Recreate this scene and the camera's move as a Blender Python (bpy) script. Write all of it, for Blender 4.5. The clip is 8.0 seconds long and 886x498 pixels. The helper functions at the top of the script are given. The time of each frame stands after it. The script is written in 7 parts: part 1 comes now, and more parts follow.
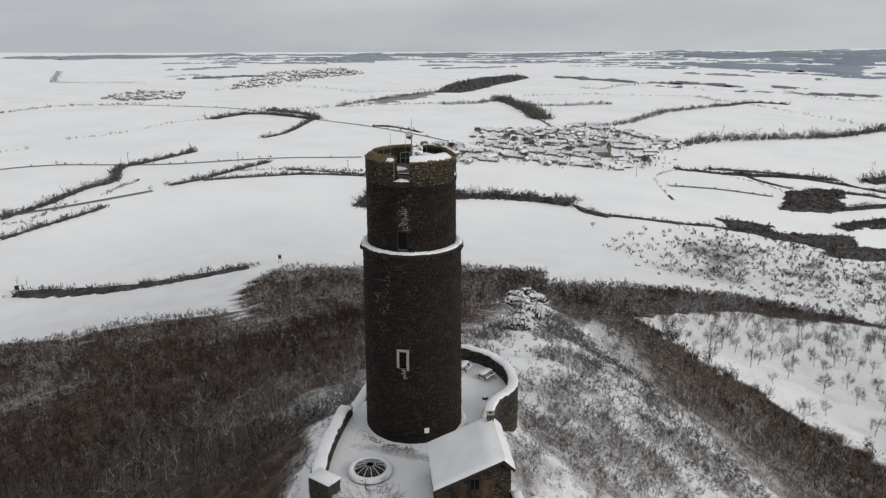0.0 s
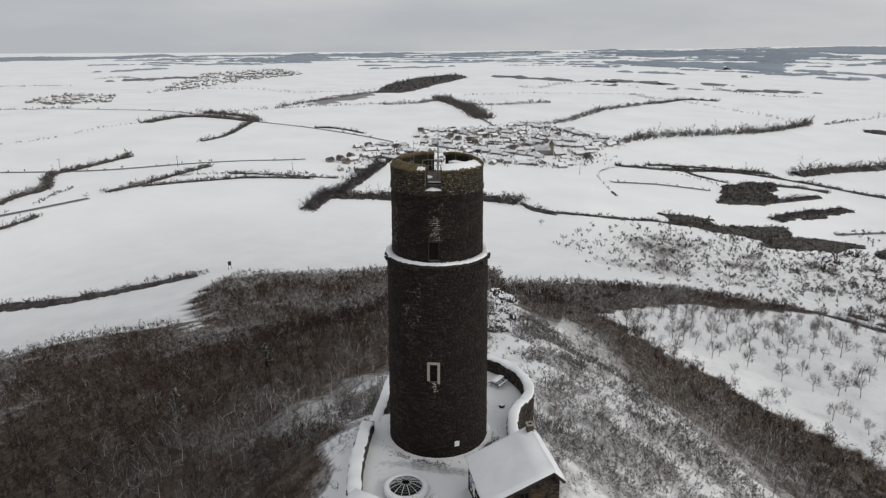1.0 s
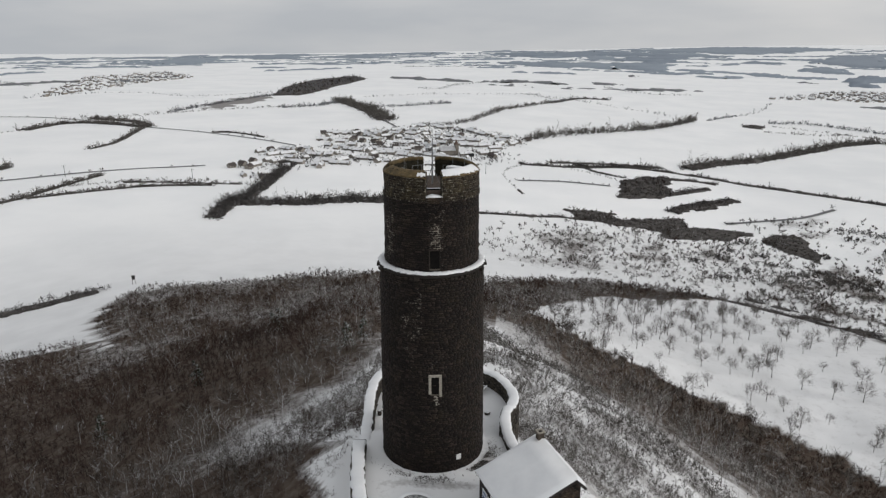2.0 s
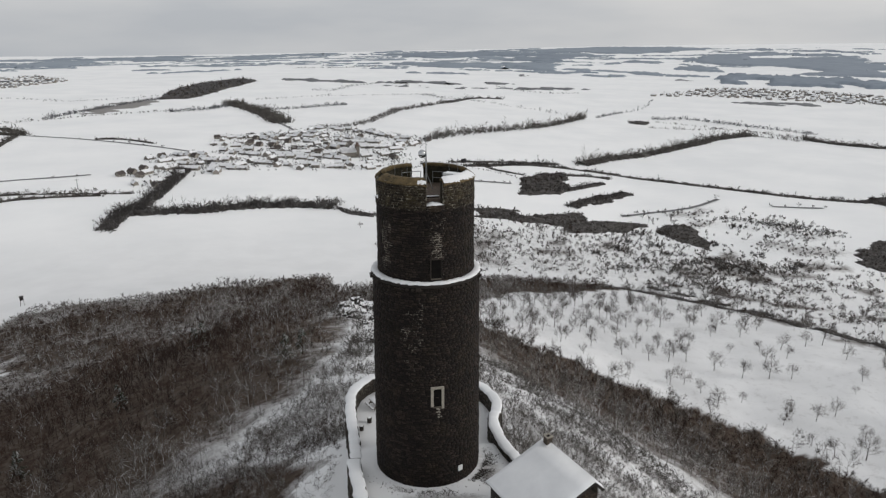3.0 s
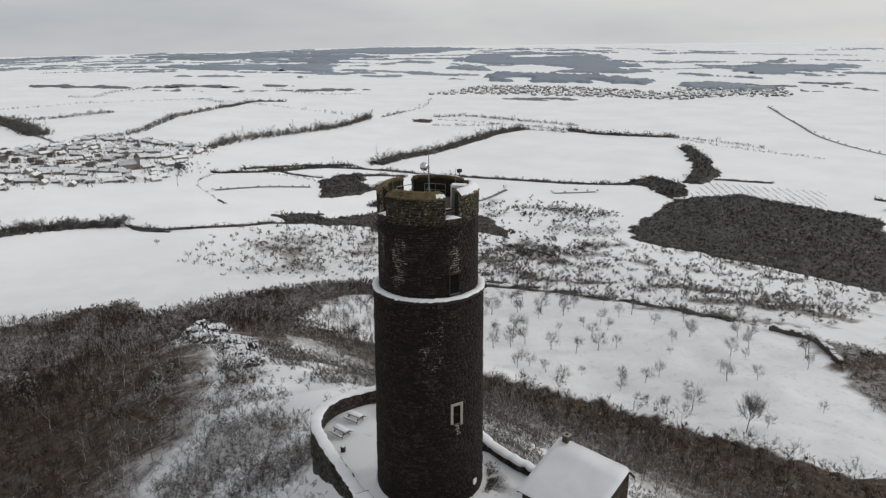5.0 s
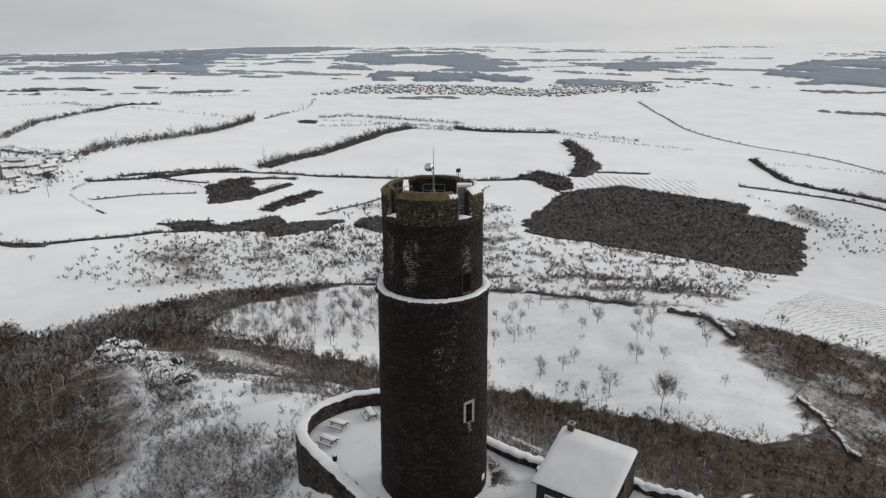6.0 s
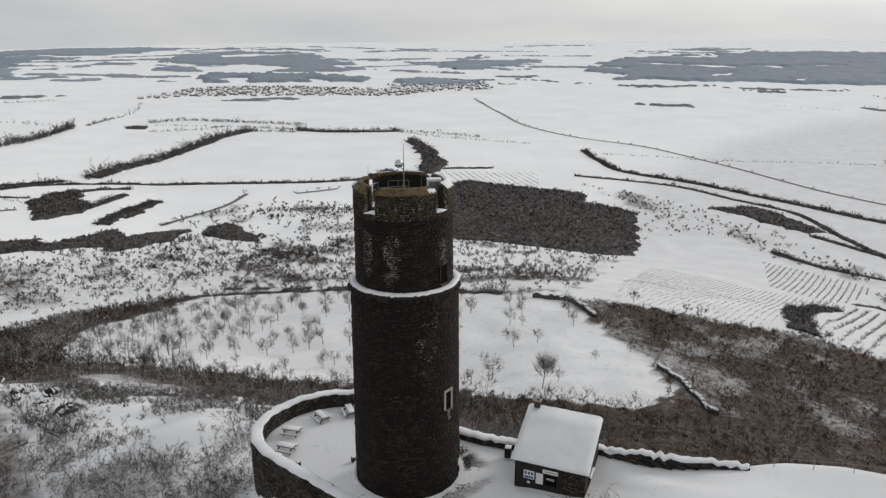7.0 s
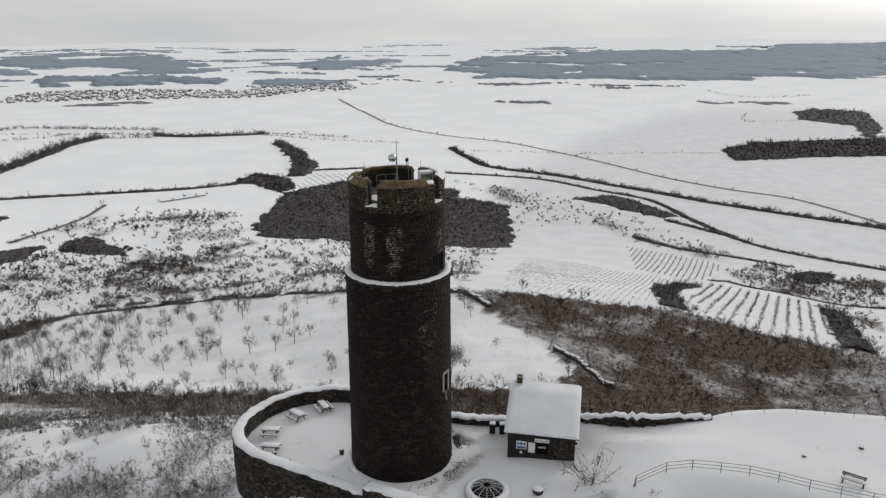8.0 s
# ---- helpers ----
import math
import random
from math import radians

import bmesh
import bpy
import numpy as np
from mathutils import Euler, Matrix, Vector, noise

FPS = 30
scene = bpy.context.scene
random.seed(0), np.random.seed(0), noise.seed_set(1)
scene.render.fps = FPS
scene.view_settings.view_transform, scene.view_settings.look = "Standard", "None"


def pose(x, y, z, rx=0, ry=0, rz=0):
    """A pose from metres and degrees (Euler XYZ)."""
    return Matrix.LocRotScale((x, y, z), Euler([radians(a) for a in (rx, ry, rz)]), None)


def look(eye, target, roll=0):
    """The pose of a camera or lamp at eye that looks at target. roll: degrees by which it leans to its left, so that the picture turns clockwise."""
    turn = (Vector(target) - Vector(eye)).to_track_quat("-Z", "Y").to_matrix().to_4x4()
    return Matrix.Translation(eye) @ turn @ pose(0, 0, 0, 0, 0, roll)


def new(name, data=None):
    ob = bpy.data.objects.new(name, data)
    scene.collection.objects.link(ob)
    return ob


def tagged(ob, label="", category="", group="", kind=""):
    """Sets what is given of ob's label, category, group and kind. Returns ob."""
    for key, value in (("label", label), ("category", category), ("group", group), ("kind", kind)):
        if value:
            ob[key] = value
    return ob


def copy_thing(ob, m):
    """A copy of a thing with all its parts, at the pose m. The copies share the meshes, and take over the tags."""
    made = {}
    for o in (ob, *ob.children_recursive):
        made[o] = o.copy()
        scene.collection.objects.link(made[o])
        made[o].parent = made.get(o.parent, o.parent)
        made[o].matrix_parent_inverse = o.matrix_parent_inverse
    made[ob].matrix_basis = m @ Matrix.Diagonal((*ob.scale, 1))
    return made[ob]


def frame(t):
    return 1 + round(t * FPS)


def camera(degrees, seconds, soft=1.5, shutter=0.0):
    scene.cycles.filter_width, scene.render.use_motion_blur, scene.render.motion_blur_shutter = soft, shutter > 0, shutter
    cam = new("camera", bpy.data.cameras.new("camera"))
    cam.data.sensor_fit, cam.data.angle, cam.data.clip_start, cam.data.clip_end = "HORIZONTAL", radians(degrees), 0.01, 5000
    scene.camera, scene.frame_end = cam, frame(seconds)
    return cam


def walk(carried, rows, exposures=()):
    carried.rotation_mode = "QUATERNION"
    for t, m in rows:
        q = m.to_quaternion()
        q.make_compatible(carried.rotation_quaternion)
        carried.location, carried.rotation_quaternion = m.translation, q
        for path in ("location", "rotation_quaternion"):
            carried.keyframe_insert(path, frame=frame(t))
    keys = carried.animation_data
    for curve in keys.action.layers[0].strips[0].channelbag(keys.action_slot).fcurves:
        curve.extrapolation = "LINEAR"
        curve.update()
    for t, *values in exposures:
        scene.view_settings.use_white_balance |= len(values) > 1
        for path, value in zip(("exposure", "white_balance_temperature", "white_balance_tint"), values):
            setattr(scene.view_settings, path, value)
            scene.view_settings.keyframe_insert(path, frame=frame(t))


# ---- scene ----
# Camera: seconds, x, y, z, heading, tilt, roll. The tower's axis stands at x = y = 0.
cam = camera(63.85, 8.0, soft=1.3)
ROWS = [
    (0.0, 23.44, -62.31, 37.69, 18.01, -17.13, -0.04),
    (0.5, 19.35, -62.79, 37.97, 15.92, -17.16, -0.13),
    (1.0, 15.12, -62.87, 38.13, 13.06, -17.16, -0.17),
    (1.5, 10.72, -62.54, 38.05, 9.01, -17.13, -0.12),
    (3.0, -2.26, -60.51, 38.33, -3.59, -17.05, -0.15),
    (3.5, -6.59, -59.40, 38.46, -8.40, -17.04, -0.12),
    (4.0, -11.01, -58.08, 38.63, -13.04, -17.06, -0.09),
    (4.5, -15.49, -56.60, 38.84, -17.26, -17.03, -0.10),
    (6.0, -28.96, -50.66, 39.11, -30.61, -17.09, -0.08),
    (6.5, -33.72, -48.19, 39.12, -37.07, -17.12, -0.05),
    (7.0, -38.49, -45.47, 39.05, -43.52, -17.14, -0.09),
    (7.5, -43.29, -42.48, 39.03, -48.76, -17.15, -0.11),
    (8.0, -48.05, -39.28, 38.97, -54.54, -17.15, -0.09),
]
walk(cam, [(t, pose(x, y, z, 90 + tilt, 0, yaw) @ pose(0, 0, 0, 0, 0, roll)) for t, x, y, z, yaw, tilt, roll in ROWS])

# ---- sky and light: a bright overcast winter day, the sun behind cloud in the east ----
world = bpy.data.worlds.new("winter_sky")
scene.world = world
world.use_nodes = True
nt = world.node_tree
nt.nodes.clear()
sky = nt.nodes.new("ShaderNodeTexSky")
sky.sky_type = "NISHITA"
sky.sun_disc = False
sky.sun_elevation = radians(24)
sky.sun_rotation = radians(100)
sky.air_density, sky.dust_density, sky.ozone_density = 1.0, 4.0, 1.0
pale = nt.nodes.new("ShaderNodeHueSaturation")
pale.inputs["Saturation"].default_value = 0.12
pale.inputs["Value"].default_value = 0.075
coord = nt.nodes.new("ShaderNodeTexCoord")
stretch = nt.nodes.new("ShaderNodeMapping")
stretch.inputs["Scale"].default_value = (1.0, 1.0, 5.0)
cloud = nt.nodes.new("ShaderNodeTexNoise")
cloud.inputs["Scale"].default_value = 2.2
cloud.inputs["Detail"].default_value = 5.0
deck = nt.nodes.new("ShaderNodeValToRGB")
deck.color_ramp.elements[0].position, deck.color_ramp.elements[0].color = 0.3, (0.61, 0.638, 0.675, 1)
deck.color_ramp.elements[1].position, deck.color_ramp.elements[1].color = 0.75, (0.915, 0.905, 0.89, 1)
mix = nt.nodes.new("ShaderNodeMix")
mix.data_type = "RGBA"
mix.inputs["Factor"].default_value = 0.7
back = nt.nodes.new("ShaderNodeBackground")
back.inputs["Strength"].default_value = 1.0
out = nt.nodes.new("ShaderNodeOutputWorld")
nt.links.new(sky.outputs["Color"], pale.inputs["Color"])
nt.links.new(coord.outputs["Generated"], stretch.inputs["Vector"])
nt.links.new(stretch.outputs["Vector"], cloud.inputs["Vector"])
toward = nt.nodes.new("ShaderNodeVectorMath")
toward.operation = "DOT_PRODUCT"
toward.inputs[1].default_value = (math.sin(radians(100)), math.cos(radians(100)), 0.0)
nt.links.new(coord.outputs["Generated"], toward.inputs[0])
lift = nt.nodes.new("ShaderNodeMath")
lift.operation = "MULTIPLY_ADD"
lift.inputs[1].default_value = 0.2
nt.links.new(toward.outputs["Value"], lift.inputs[0])
nt.links.new(cloud.outputs["Fac"], lift.inputs[2])
nt.links.new(lift.outputs["Value"], deck.inputs["Fac"])
nt.links.new(pale.outputs["Color"], mix.inputs["A"])
nt.links.new(deck.outputs["Color"], mix.inputs["B"])
nt.links.new(mix.outputs["Result"], back.inputs["Color"])
nt.links.new(back.outputs["Background"], out.inputs["Surface"])

sun = new("sun", bpy.data.lights.new("sun", "SUN"))
sun.data.energy, sun.data.angle, sun.data.color = 1.0, radians(14), (1.0, 0.96, 0.91)
sun.matrix_world = look((math.sin(radians(100)) * 400, math.cos(radians(100)) * 400, 400 * math.tan(radians(24))), (0, 0, 0))
scene.view_settings.exposure = 0.05

# ---- materials ----
def shader(name, rough=0.8, metal=0.0):
    m = bpy.data.materials.new(name)
    m.use_nodes = True
    b = m.node_tree.nodes["Principled BSDF"]
    b.inputs["Roughness"].default_value = rough
    b.inputs["Metallic"].default_value = metal
    b.inputs["Specular IOR Level"].default_value = 0.25
    return m, m.node_tree, b


def node(t, kind, **values):
    n = t.nodes.new(kind)
    for k, v in values.items():
        n.inputs[k].default_value = v
    return n


def ramp(t, source, *stops):
    n = t.nodes.new("ShaderNodeValToRGB")
    e = n.color_ramp.elements
    while len(e) < len(stops):
        e.new(0.5)
    for el, (p, c) in zip(e, stops):
        el.position, el.color = p, (*c, 1)
    t.links.new(source, n.inputs["Fac"])
    return n


def blend(t, fac, a, b):
    n = t.nodes.new("ShaderNodeMix")
    n.data_type = "RGBA"
    for sock, v in (("Factor", fac), ("A", a), ("B", b)):
        if isinstance(v, bpy.types.NodeSocket):
            t.links.new(v, n.inputs[sock])
        else:
            n.inputs[sock].default_value = v if sock == "Factor" else (*v, 1)
    return n.outputs["Result"]


def arith(t, op, a, b):
    n = t.nodes.new("ShaderNodeMath")
    n.operation = op
    for i, v in enumerate((a, b)):
        if isinstance(v, bpy.types.NodeSocket):
            t.links.new(v, n.inputs[i])
        else:
            n.inputs[i].default_value = v
    return n.outputs[0]


def place(t, scale=(1, 1, 1), uv=False):
    m = node(t, "ShaderNodeMapping", Scale=scale)
    if uv:
        c = t.nodes.new("ShaderNodeTexCoord").outputs["UV"]
    else:
        c = t.nodes.new("ShaderNodeNewGeometry").outputs["Position"]
    t.links.new(c, m.inputs["Vector"])
    return m.outputs["Vector"]


def noise_at(t, vec, scale, detail=4.0, rough=0.55):
    n = node(t, "ShaderNodeTexNoise", Scale=scale, Detail=detail, Roughness=rough)
    t.links.new(vec, n.inputs["Vector"])
    return n.outputs["Fac"]


def relief(t, b, height, strength, distance):
    n = node(t, "ShaderNodeBump", Strength=strength, Distance=distance)
    t.links.new(height, n.inputs["Height"])
    t.links.new(n.outputs["Normal"], b.inputs["Normal"])


def plain_material(name, dark, light, scale=3.0, rough=0.8, metal=0.0, bump=0.3, depth=0.02):
    """A surface that varies between two colours, broadly and in its grain."""
    m, t, b = shader(name, rough, metal)
    v = place(t)
    broad, fine = noise_at(t, v, scale), noise_at(t, v, scale * 9.0)
    c = ramp(t, arith(t, "ADD", arith(t, "MULTIPLY", broad, 0.65), arith(t, "MULTIPLY", fine, 0.35)), (0.36, dark), (0.64, light))
    t.links.new(c.outputs["Color"], b.inputs["Base Color"])
    relief(t, b, fine, bump, depth)
    return m


def varied_material(name, colours, rough=0.85):
    """For twigs and pieces: each island takes its own shade."""
    m, t, b = shader(name, rough)
    g = t.nodes.new("ShaderNodeNewGeometry")
    n = len(colours) - 1
    c = ramp(t, g.outputs["Random Per Island"], *[(i / n, col) for i, col in enumerate(colours)])
    t.links.new(c.outputs["Color"], b.inputs["Base Color"])
    return m


def masonry(name, stones, mortar, size, bare, ochre=0.0, joint=0.022):
    """Coursed rubble: uneven stones with joints that show light only where the pointing is left."""
    m, t, b = shader(name, 0.88)
    v = place(t, (1, 1, 1), uv=True)
    warp = node(t, "ShaderNodeTexNoise", Scale=2.2, Detail=3.0)
    t.links.new(v, warp.inputs["Vector"])
    moved = t.nodes.new("ShaderNodeMix")
    moved.data_type = "VECTOR"
    moved.inputs["Factor"].default_value = 0.11
    t.links.new(v, moved.inputs["A"])
    t.links.new(warp.outputs["Color"], moved.inputs["B"])
    course = node(t, "ShaderNodeTexBrick", Scale=1.0, **{"Brick Width": size[0], "Row Height": size[1], "Mortar Size": joint, "Mortar Smooth": 0.4, "Bias": 0.0})
    course.offset, course.squash, course.squash_frequency = 0.5, 0.7, 3
    for sock, c in (("Color1", (0, 0, 0, 1)), ("Color2", (1, 1, 1, 1)), ("Mortar", (0.4, 0.4, 0.4, 1))):
        course.inputs[sock].default_value = c
    t.links.new(moved.outputs["Result"], course.inputs["Vector"])
    stone = ramp(t, course.outputs["Color"], (0.0, stones[0]), (0.5, stones[1]), (0.82, stones[2]), (1.0, stones[3]))
    world_v = place(t)
    fine = noise_at(t, world_v, 14.0)
    broad = noise_at(t, place(t, (0.30, 0.16, 1), uv=True), 1.0, 3.0)
    grain = blend(t, arith(t, "MULTIPLY", fine, 0.5), stone.outputs["Color"], stones[0])
    left = ramp(t, arith(t, "ADD", broad, arith(t, "MULTIPLY", noise_at(t, world_v, 2.6), 0.35)), (bare, (0, 0, 0)), (bare + 0.12, (1, 1, 1)))
    pale = arith(t, "MULTIPLY", left.outputs["Color"], course.outputs["Fac"])
    flecks = ramp(t, noise_at(t, world_v, 3.7, 4.0, 0.7), (0.45, (0, 0, 0)), (0.6, (1, 1, 1)))
    pale = arith(t, "MULTIPLY", pale, flecks.outputs["Color"])
    gap = arith(t, "MULTIPLY", course.outputs["Fac"], 0.55)
    col = blend(t, gap, grain, stones[0])
    col = blend(t, arith(t, "MULTIPLY", pale, 0.9), col, mortar)
    if ochre:
        tint = ramp(t, noise_at(t, place(t, (0.5, 0.25, 1), uv=True), 1.0), (0.5, (0, 0, 0)), (0.66, (1, 1, 1)))
        col = blend(t, arith(t, "MULTIPLY", tint.outputs["Color"], ochre), col, (0.17, 0.11, 0.05))
    t.links.new(col, b.inputs["Base Color"])
    relief(t, b, arith(t, "SUBTRACT", arith(t, "MULTIPLY", fine, 0.5), course.outputs["Fac"]), 0.8, 0.06)
    return m


def snow_material(name, base, shade, litter=False):
    m, t, b = shader(name, 0.85)
    b.inputs["Specular IOR Level"].default_value = 0.08
    v = place(t)
    broad, fine = noise_at(t, v, 0.012 if litter else 0.3), noise_at(t, v, 0.8, 4.0)
    col = ramp(t, broad, (0.35, shade), (0.62, base)).outputs["Color"]
    if litter:
        # darker snow tone that puts cloud shadow and missing haze into the colour
        thin = t.nodes.new("ShaderNodeAttribute")
        thin.attribute_name = "dimmed_snow"
        worn = ramp(t, noise_at(t, v, 0.05, 3.0), (0.35, (0.65, 0.655, 0.665)), (0.65, (0.72, 0.725, 0.735)))
        col = blend(t, thin.outputs["Fac"], col, worn.outputs["Color"])
        a = t.nodes.new("ShaderNodeAttribute")
        a.attribute_name = "litter"
        rough_cover = arith(t, "ADD", arith(t, "MULTIPLY", noise_at(t, v, 0.3, 6.0, 0.7), 0.6), arith(t, "MULTIPLY", noise_at(t, v, 2.2, 5.0, 0.7), 0.4))
        cover = ramp(t, arith(t, "ADD", a.outputs["Fac"], rough_cover), (0.62, (0, 0, 0)), (0.8, (0.45, 0.45, 0.45)), (1.05, (1, 1, 1)))
        earth = ramp(t, noise_at(t, v, 0.5, 5.0), (0.3, (0.038, 0.025, 0.019)), (0.5, (0.068, 0.05, 0.039)), (0.7, (0.115, 0.098, 0.082)))
        col = blend(t, cover.outputs["Color"], col, earth.outputs["Color"])
    t.links.new(col, b.inputs["Base Color"])
    relief(t, b, fine, 0.12 if litter else 0.3, 0.06)
    return m


M_SNOW_LAND = snow_material("snow_land", (0.86, 0.865, 0.87), (0.80, 0.81, 0.82), litter=True)
M_SNOW = snow_material("snow_cap", (0.76, 0.77, 0.785), (0.67, 0.68, 0.70))
M_SCAR = masonry("repaired_masonry", ((0.005, 0.0038, 0.0034), (0.0115, 0.0083, 0.007), (0.021, 0.015, 0.012), (0.042, 0.031, 0.024)), (0.28, 0.25, 0.21), (0.38, 0.15), 0.58, 0.16, 0.02)
M_WALL = masonry("curtain_wall_masonry", ((0.012, 0.011, 0.010), (0.04, 0.034, 0.029), (0.08, 0.068, 0.056), (0.14, 0.12, 0.10)), (0.32, 0.30, 0.27), (0.36, 0.19), 0.74)
M_HUT = masonry("hut_masonry", ((0.007, 0.0055, 0.005), (0.02, 0.0145, 0.011), (0.04, 0.028, 0.02), (0.085, 0.06, 0.04)), (0.22, 0.19, 0.15), (0.38, 0.2), 0.66, 0.4)


def stone_material(name, colours, lichen=0.0):
    """Separate stones: each its own shade, drifting over the wall, with a rough broken face."""
    m, t, b = shader(name, 0.86)
    g = t.nodes.new("ShaderNodeNewGeometry")
    n = len(colours) - 1
    v = place(t)
    mixed = arith(t, "ADD", arith(t, "MULTIPLY", g.outputs["Random Per Island"], 0.75), arith(t, "MULTIPLY", arith(t, "SUBTRACT", noise_at(t, v, 0.45, 4.0), 0.3), 0.7))
    col = ramp(t, mixed, *[(0.02 + 0.96 * i / n, c) for i, c in enumerate(colours)]).outputs["Color"]
    fine = noise_at(t, v, 11.0)
    col = blend(t, arith(t, "MULTIPLY", fine, 0.55), col, colours[0])
    if lichen:
        spots = ramp(t, noise_at(t, v, 0.7, 5.0, 0.65), (0.5, (0, 0, 0)), (0.66, (1, 1, 1)))
        col = blend(t, arith(t, "MULTIPLY", spots.outputs["Color"], lichen), col, (0.12, 0.095, 0.04))
    t.links.new(col, b.inputs["Base Color"])
    relief(t, b, fine, 0.7, 0.03)
    return m


def joint_material(name, dark, pale, always=None):
    """Mortar between stones: washed-out and dark, pale where the pointing is left."""
    m, t, b = shader(name, 0.9)
    v = place(t)
    if always is None:
        a = t.nodes.new("ShaderNodeAttribute")
        a.attribute_name = "pointing"
        much = a.outputs["Fac"]
    else:
        much = always
    torn = noise_at(t, v, 3.4, 5.0, 0.7)
    mask = ramp(t, arith(t, "ADD", arith(t, "MULTIPLY", much, 0.62) if always is None else much * 0.62, torn), (0.84, (0, 0, 0)), (1.02, (1, 1, 1)))
    t.links.new(blend(t, mask.outputs["Color"], dark, pale), b.inputs["Base Color"])
    relief(t, b, noise_at(t, v, 16.0), 0.5, 0.02)
    return m


M_TOWER = stone_material("dark_basalt_stones", [(0.005, 0.0038, 0.0034), (0.011, 0.0078, 0.0066), (0.017, 0.012, 0.0098), (0.028, 0.02, 0.016), (0.05, 0.037, 0.029)], 0.06)
M_PARAPET = stone_material("brown_parapet_stones", [(0.006, 0.0047, 0.0035), (0.016, 0.012, 0.008), (0.03, 0.023, 0.015), (0.05, 0.039, 0.025), (0.09, 0.071, 0.045)], 0.25)
M_RUBBLE = stone_material("grey_rubble_stones", [(0.010, 0.009, 0.008), (0.025, 0.021, 0.018), (0.045, 0.038, 0.031), (0.075, 0.064, 0.053), (0.14, 0.122, 0.10)], 0.08)
M_POINTING = joint_material("washed_out_joints", (0.006, 0.0048, 0.0042), (0.27, 0.245, 0.205))
M_PALEJOINT = joint_material("pale_joints", (0.03, 0.025, 0.018), (0.30, 0.275, 0.22), 0.55)
M_RENDER_RIM = plain_material("weathered_rim", (0.05, 0.037, 0.018), (0.15, 0.108, 0.052), 1.6)
M_LINING = plain_material("mossy_inner_masonry", (0.007, 0.0065, 0.004), (0.035, 0.03, 0.018), 3.2, 0.9, 0.0, 0.9, 0.05)
M_FRAME = plain_material("pale_sandstone", (0.20, 0.185, 0.155), (0.34, 0.315, 0.27), 4.0)
M_PIER = varied_material("weathered_pier_stone", [(0.016, 0.014, 0.012), (0.032, 0.028, 0.024), (0.055, 0.047, 0.04), (0.024, 0.021, 0.018)])
M_STONE = varied_material("loose_stone", [(0.02, 0.018, 0.016), (0.05, 0.043, 0.036), (0.10, 0.088, 0.072), (0.035, 0.03, 0.026)])
M_ROCK = plain_material("basalt_crag", (0.014, 0.013, 0.012), (0.06, 0.055, 0.05), 1.1, 0.9, 0.0, 0.9, 0.12)
# near-black without sheen: the shade inside openings is put into this colour
M_NEARBLACK = plain_material("unlit_inside_black", (0.006, 0.006, 0.006), (0.012, 0.011, 0.010), 2.0)
M_NEARBLACK.node_tree.nodes["Principled BSDF"].inputs["Specular IOR Level"].default_value = 0.0
M_DARKSTONE = varied_material("dark_stone", [(0.006, 0.005, 0.0045), (0.014, 0.011, 0.009), (0.035, 0.028, 0.023), (0.009, 0.007, 0.006)])
M_WOOD = plain_material("weathered_wood", (0.05, 0.038, 0.03), (0.13, 0.10, 0.08), 6.0)
M_BOARD = plain_material("dark_boarding", (0.014, 0.012, 0.012), (0.035, 0.03, 0.028), 5.0)
M_STEEL = plain_material("galvanised_steel", (0.16, 0.165, 0.17), (0.26, 0.27, 0.275), 7.0, 0.5, 0.6, 0.1)
M_IRON = plain_material("dark_iron", (0.012, 0.012, 0.013), (0.03, 0.03, 0.032), 8.0, 0.6, 0.3, 0.1)
M_WHITE = plain_material("white_paint", (0.62, 0.63, 0.63), (0.76, 0.77, 0.77), 5.0, 0.5)
M_BLUE = plain_material("blue_paint", (0.05, 0.09, 0.20), (0.08, 0.14, 0.28), 5.0, 0.5)
M_BRICK = plain_material("chimney_brick", (0.035, 0.028, 0.022), (0.10, 0.08, 0.062), 9.0)
M_TWIG = varied_material("brown_twigs", [(0.02, 0.0115, 0.0085), (0.039, 0.022, 0.016), (0.06, 0.035, 0.025), (0.029, 0.017, 0.012)])
M_DARKTWIG = varied_material("dark_brown_twigs", [(0.012, 0.007, 0.0055), (0.024, 0.0145, 0.011), (0.036, 0.022, 0.017), (0.018, 0.011, 0.0085)])
M_GREYTWIG = varied_material("grey_twigs", [(0.05, 0.045, 0.04), (0.085, 0.078, 0.07), (0.12, 0.11, 0.10), (0.06, 0.056, 0.05)])
M_PALETWIG = varied_material("frosted_twigs", [(0.09, 0.083, 0.074), (0.16, 0.15, 0.14), (0.22, 0.21, 0.20), (0.12, 0.11, 0.098)])
M_SNOWTWIG = varied_material("snow_laden_twigs", [(0.32, 0.32, 0.32), (0.55, 0.55, 0.56), (0.42, 0.42, 0.43)])
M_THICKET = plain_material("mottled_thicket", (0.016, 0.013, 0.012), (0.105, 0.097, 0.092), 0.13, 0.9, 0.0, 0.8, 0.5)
M_FARWOOD = varied_material("grey_wood", [(0.045, 0.042, 0.042), (0.075, 0.070, 0.070), (0.055, 0.05, 0.05)])
# far woods: the haze of distance is put into these two colours
M_HAZEBLUE = varied_material("haze_blue_wood", [(0.20, 0.235, 0.28), (0.26, 0.30, 0.345), (0.23, 0.265, 0.31)])
M_HAZEGREY = varied_material("haze_grey_wood", [(0.12, 0.125, 0.135), (0.17, 0.175, 0.185), (0.145, 0.15, 0.16)])
M_SOIL = varied_material("thin_snow_on_soil", [(0.16, 0.15, 0.145), (0.26, 0.25, 0.245), (0.20, 0.19, 0.185)])
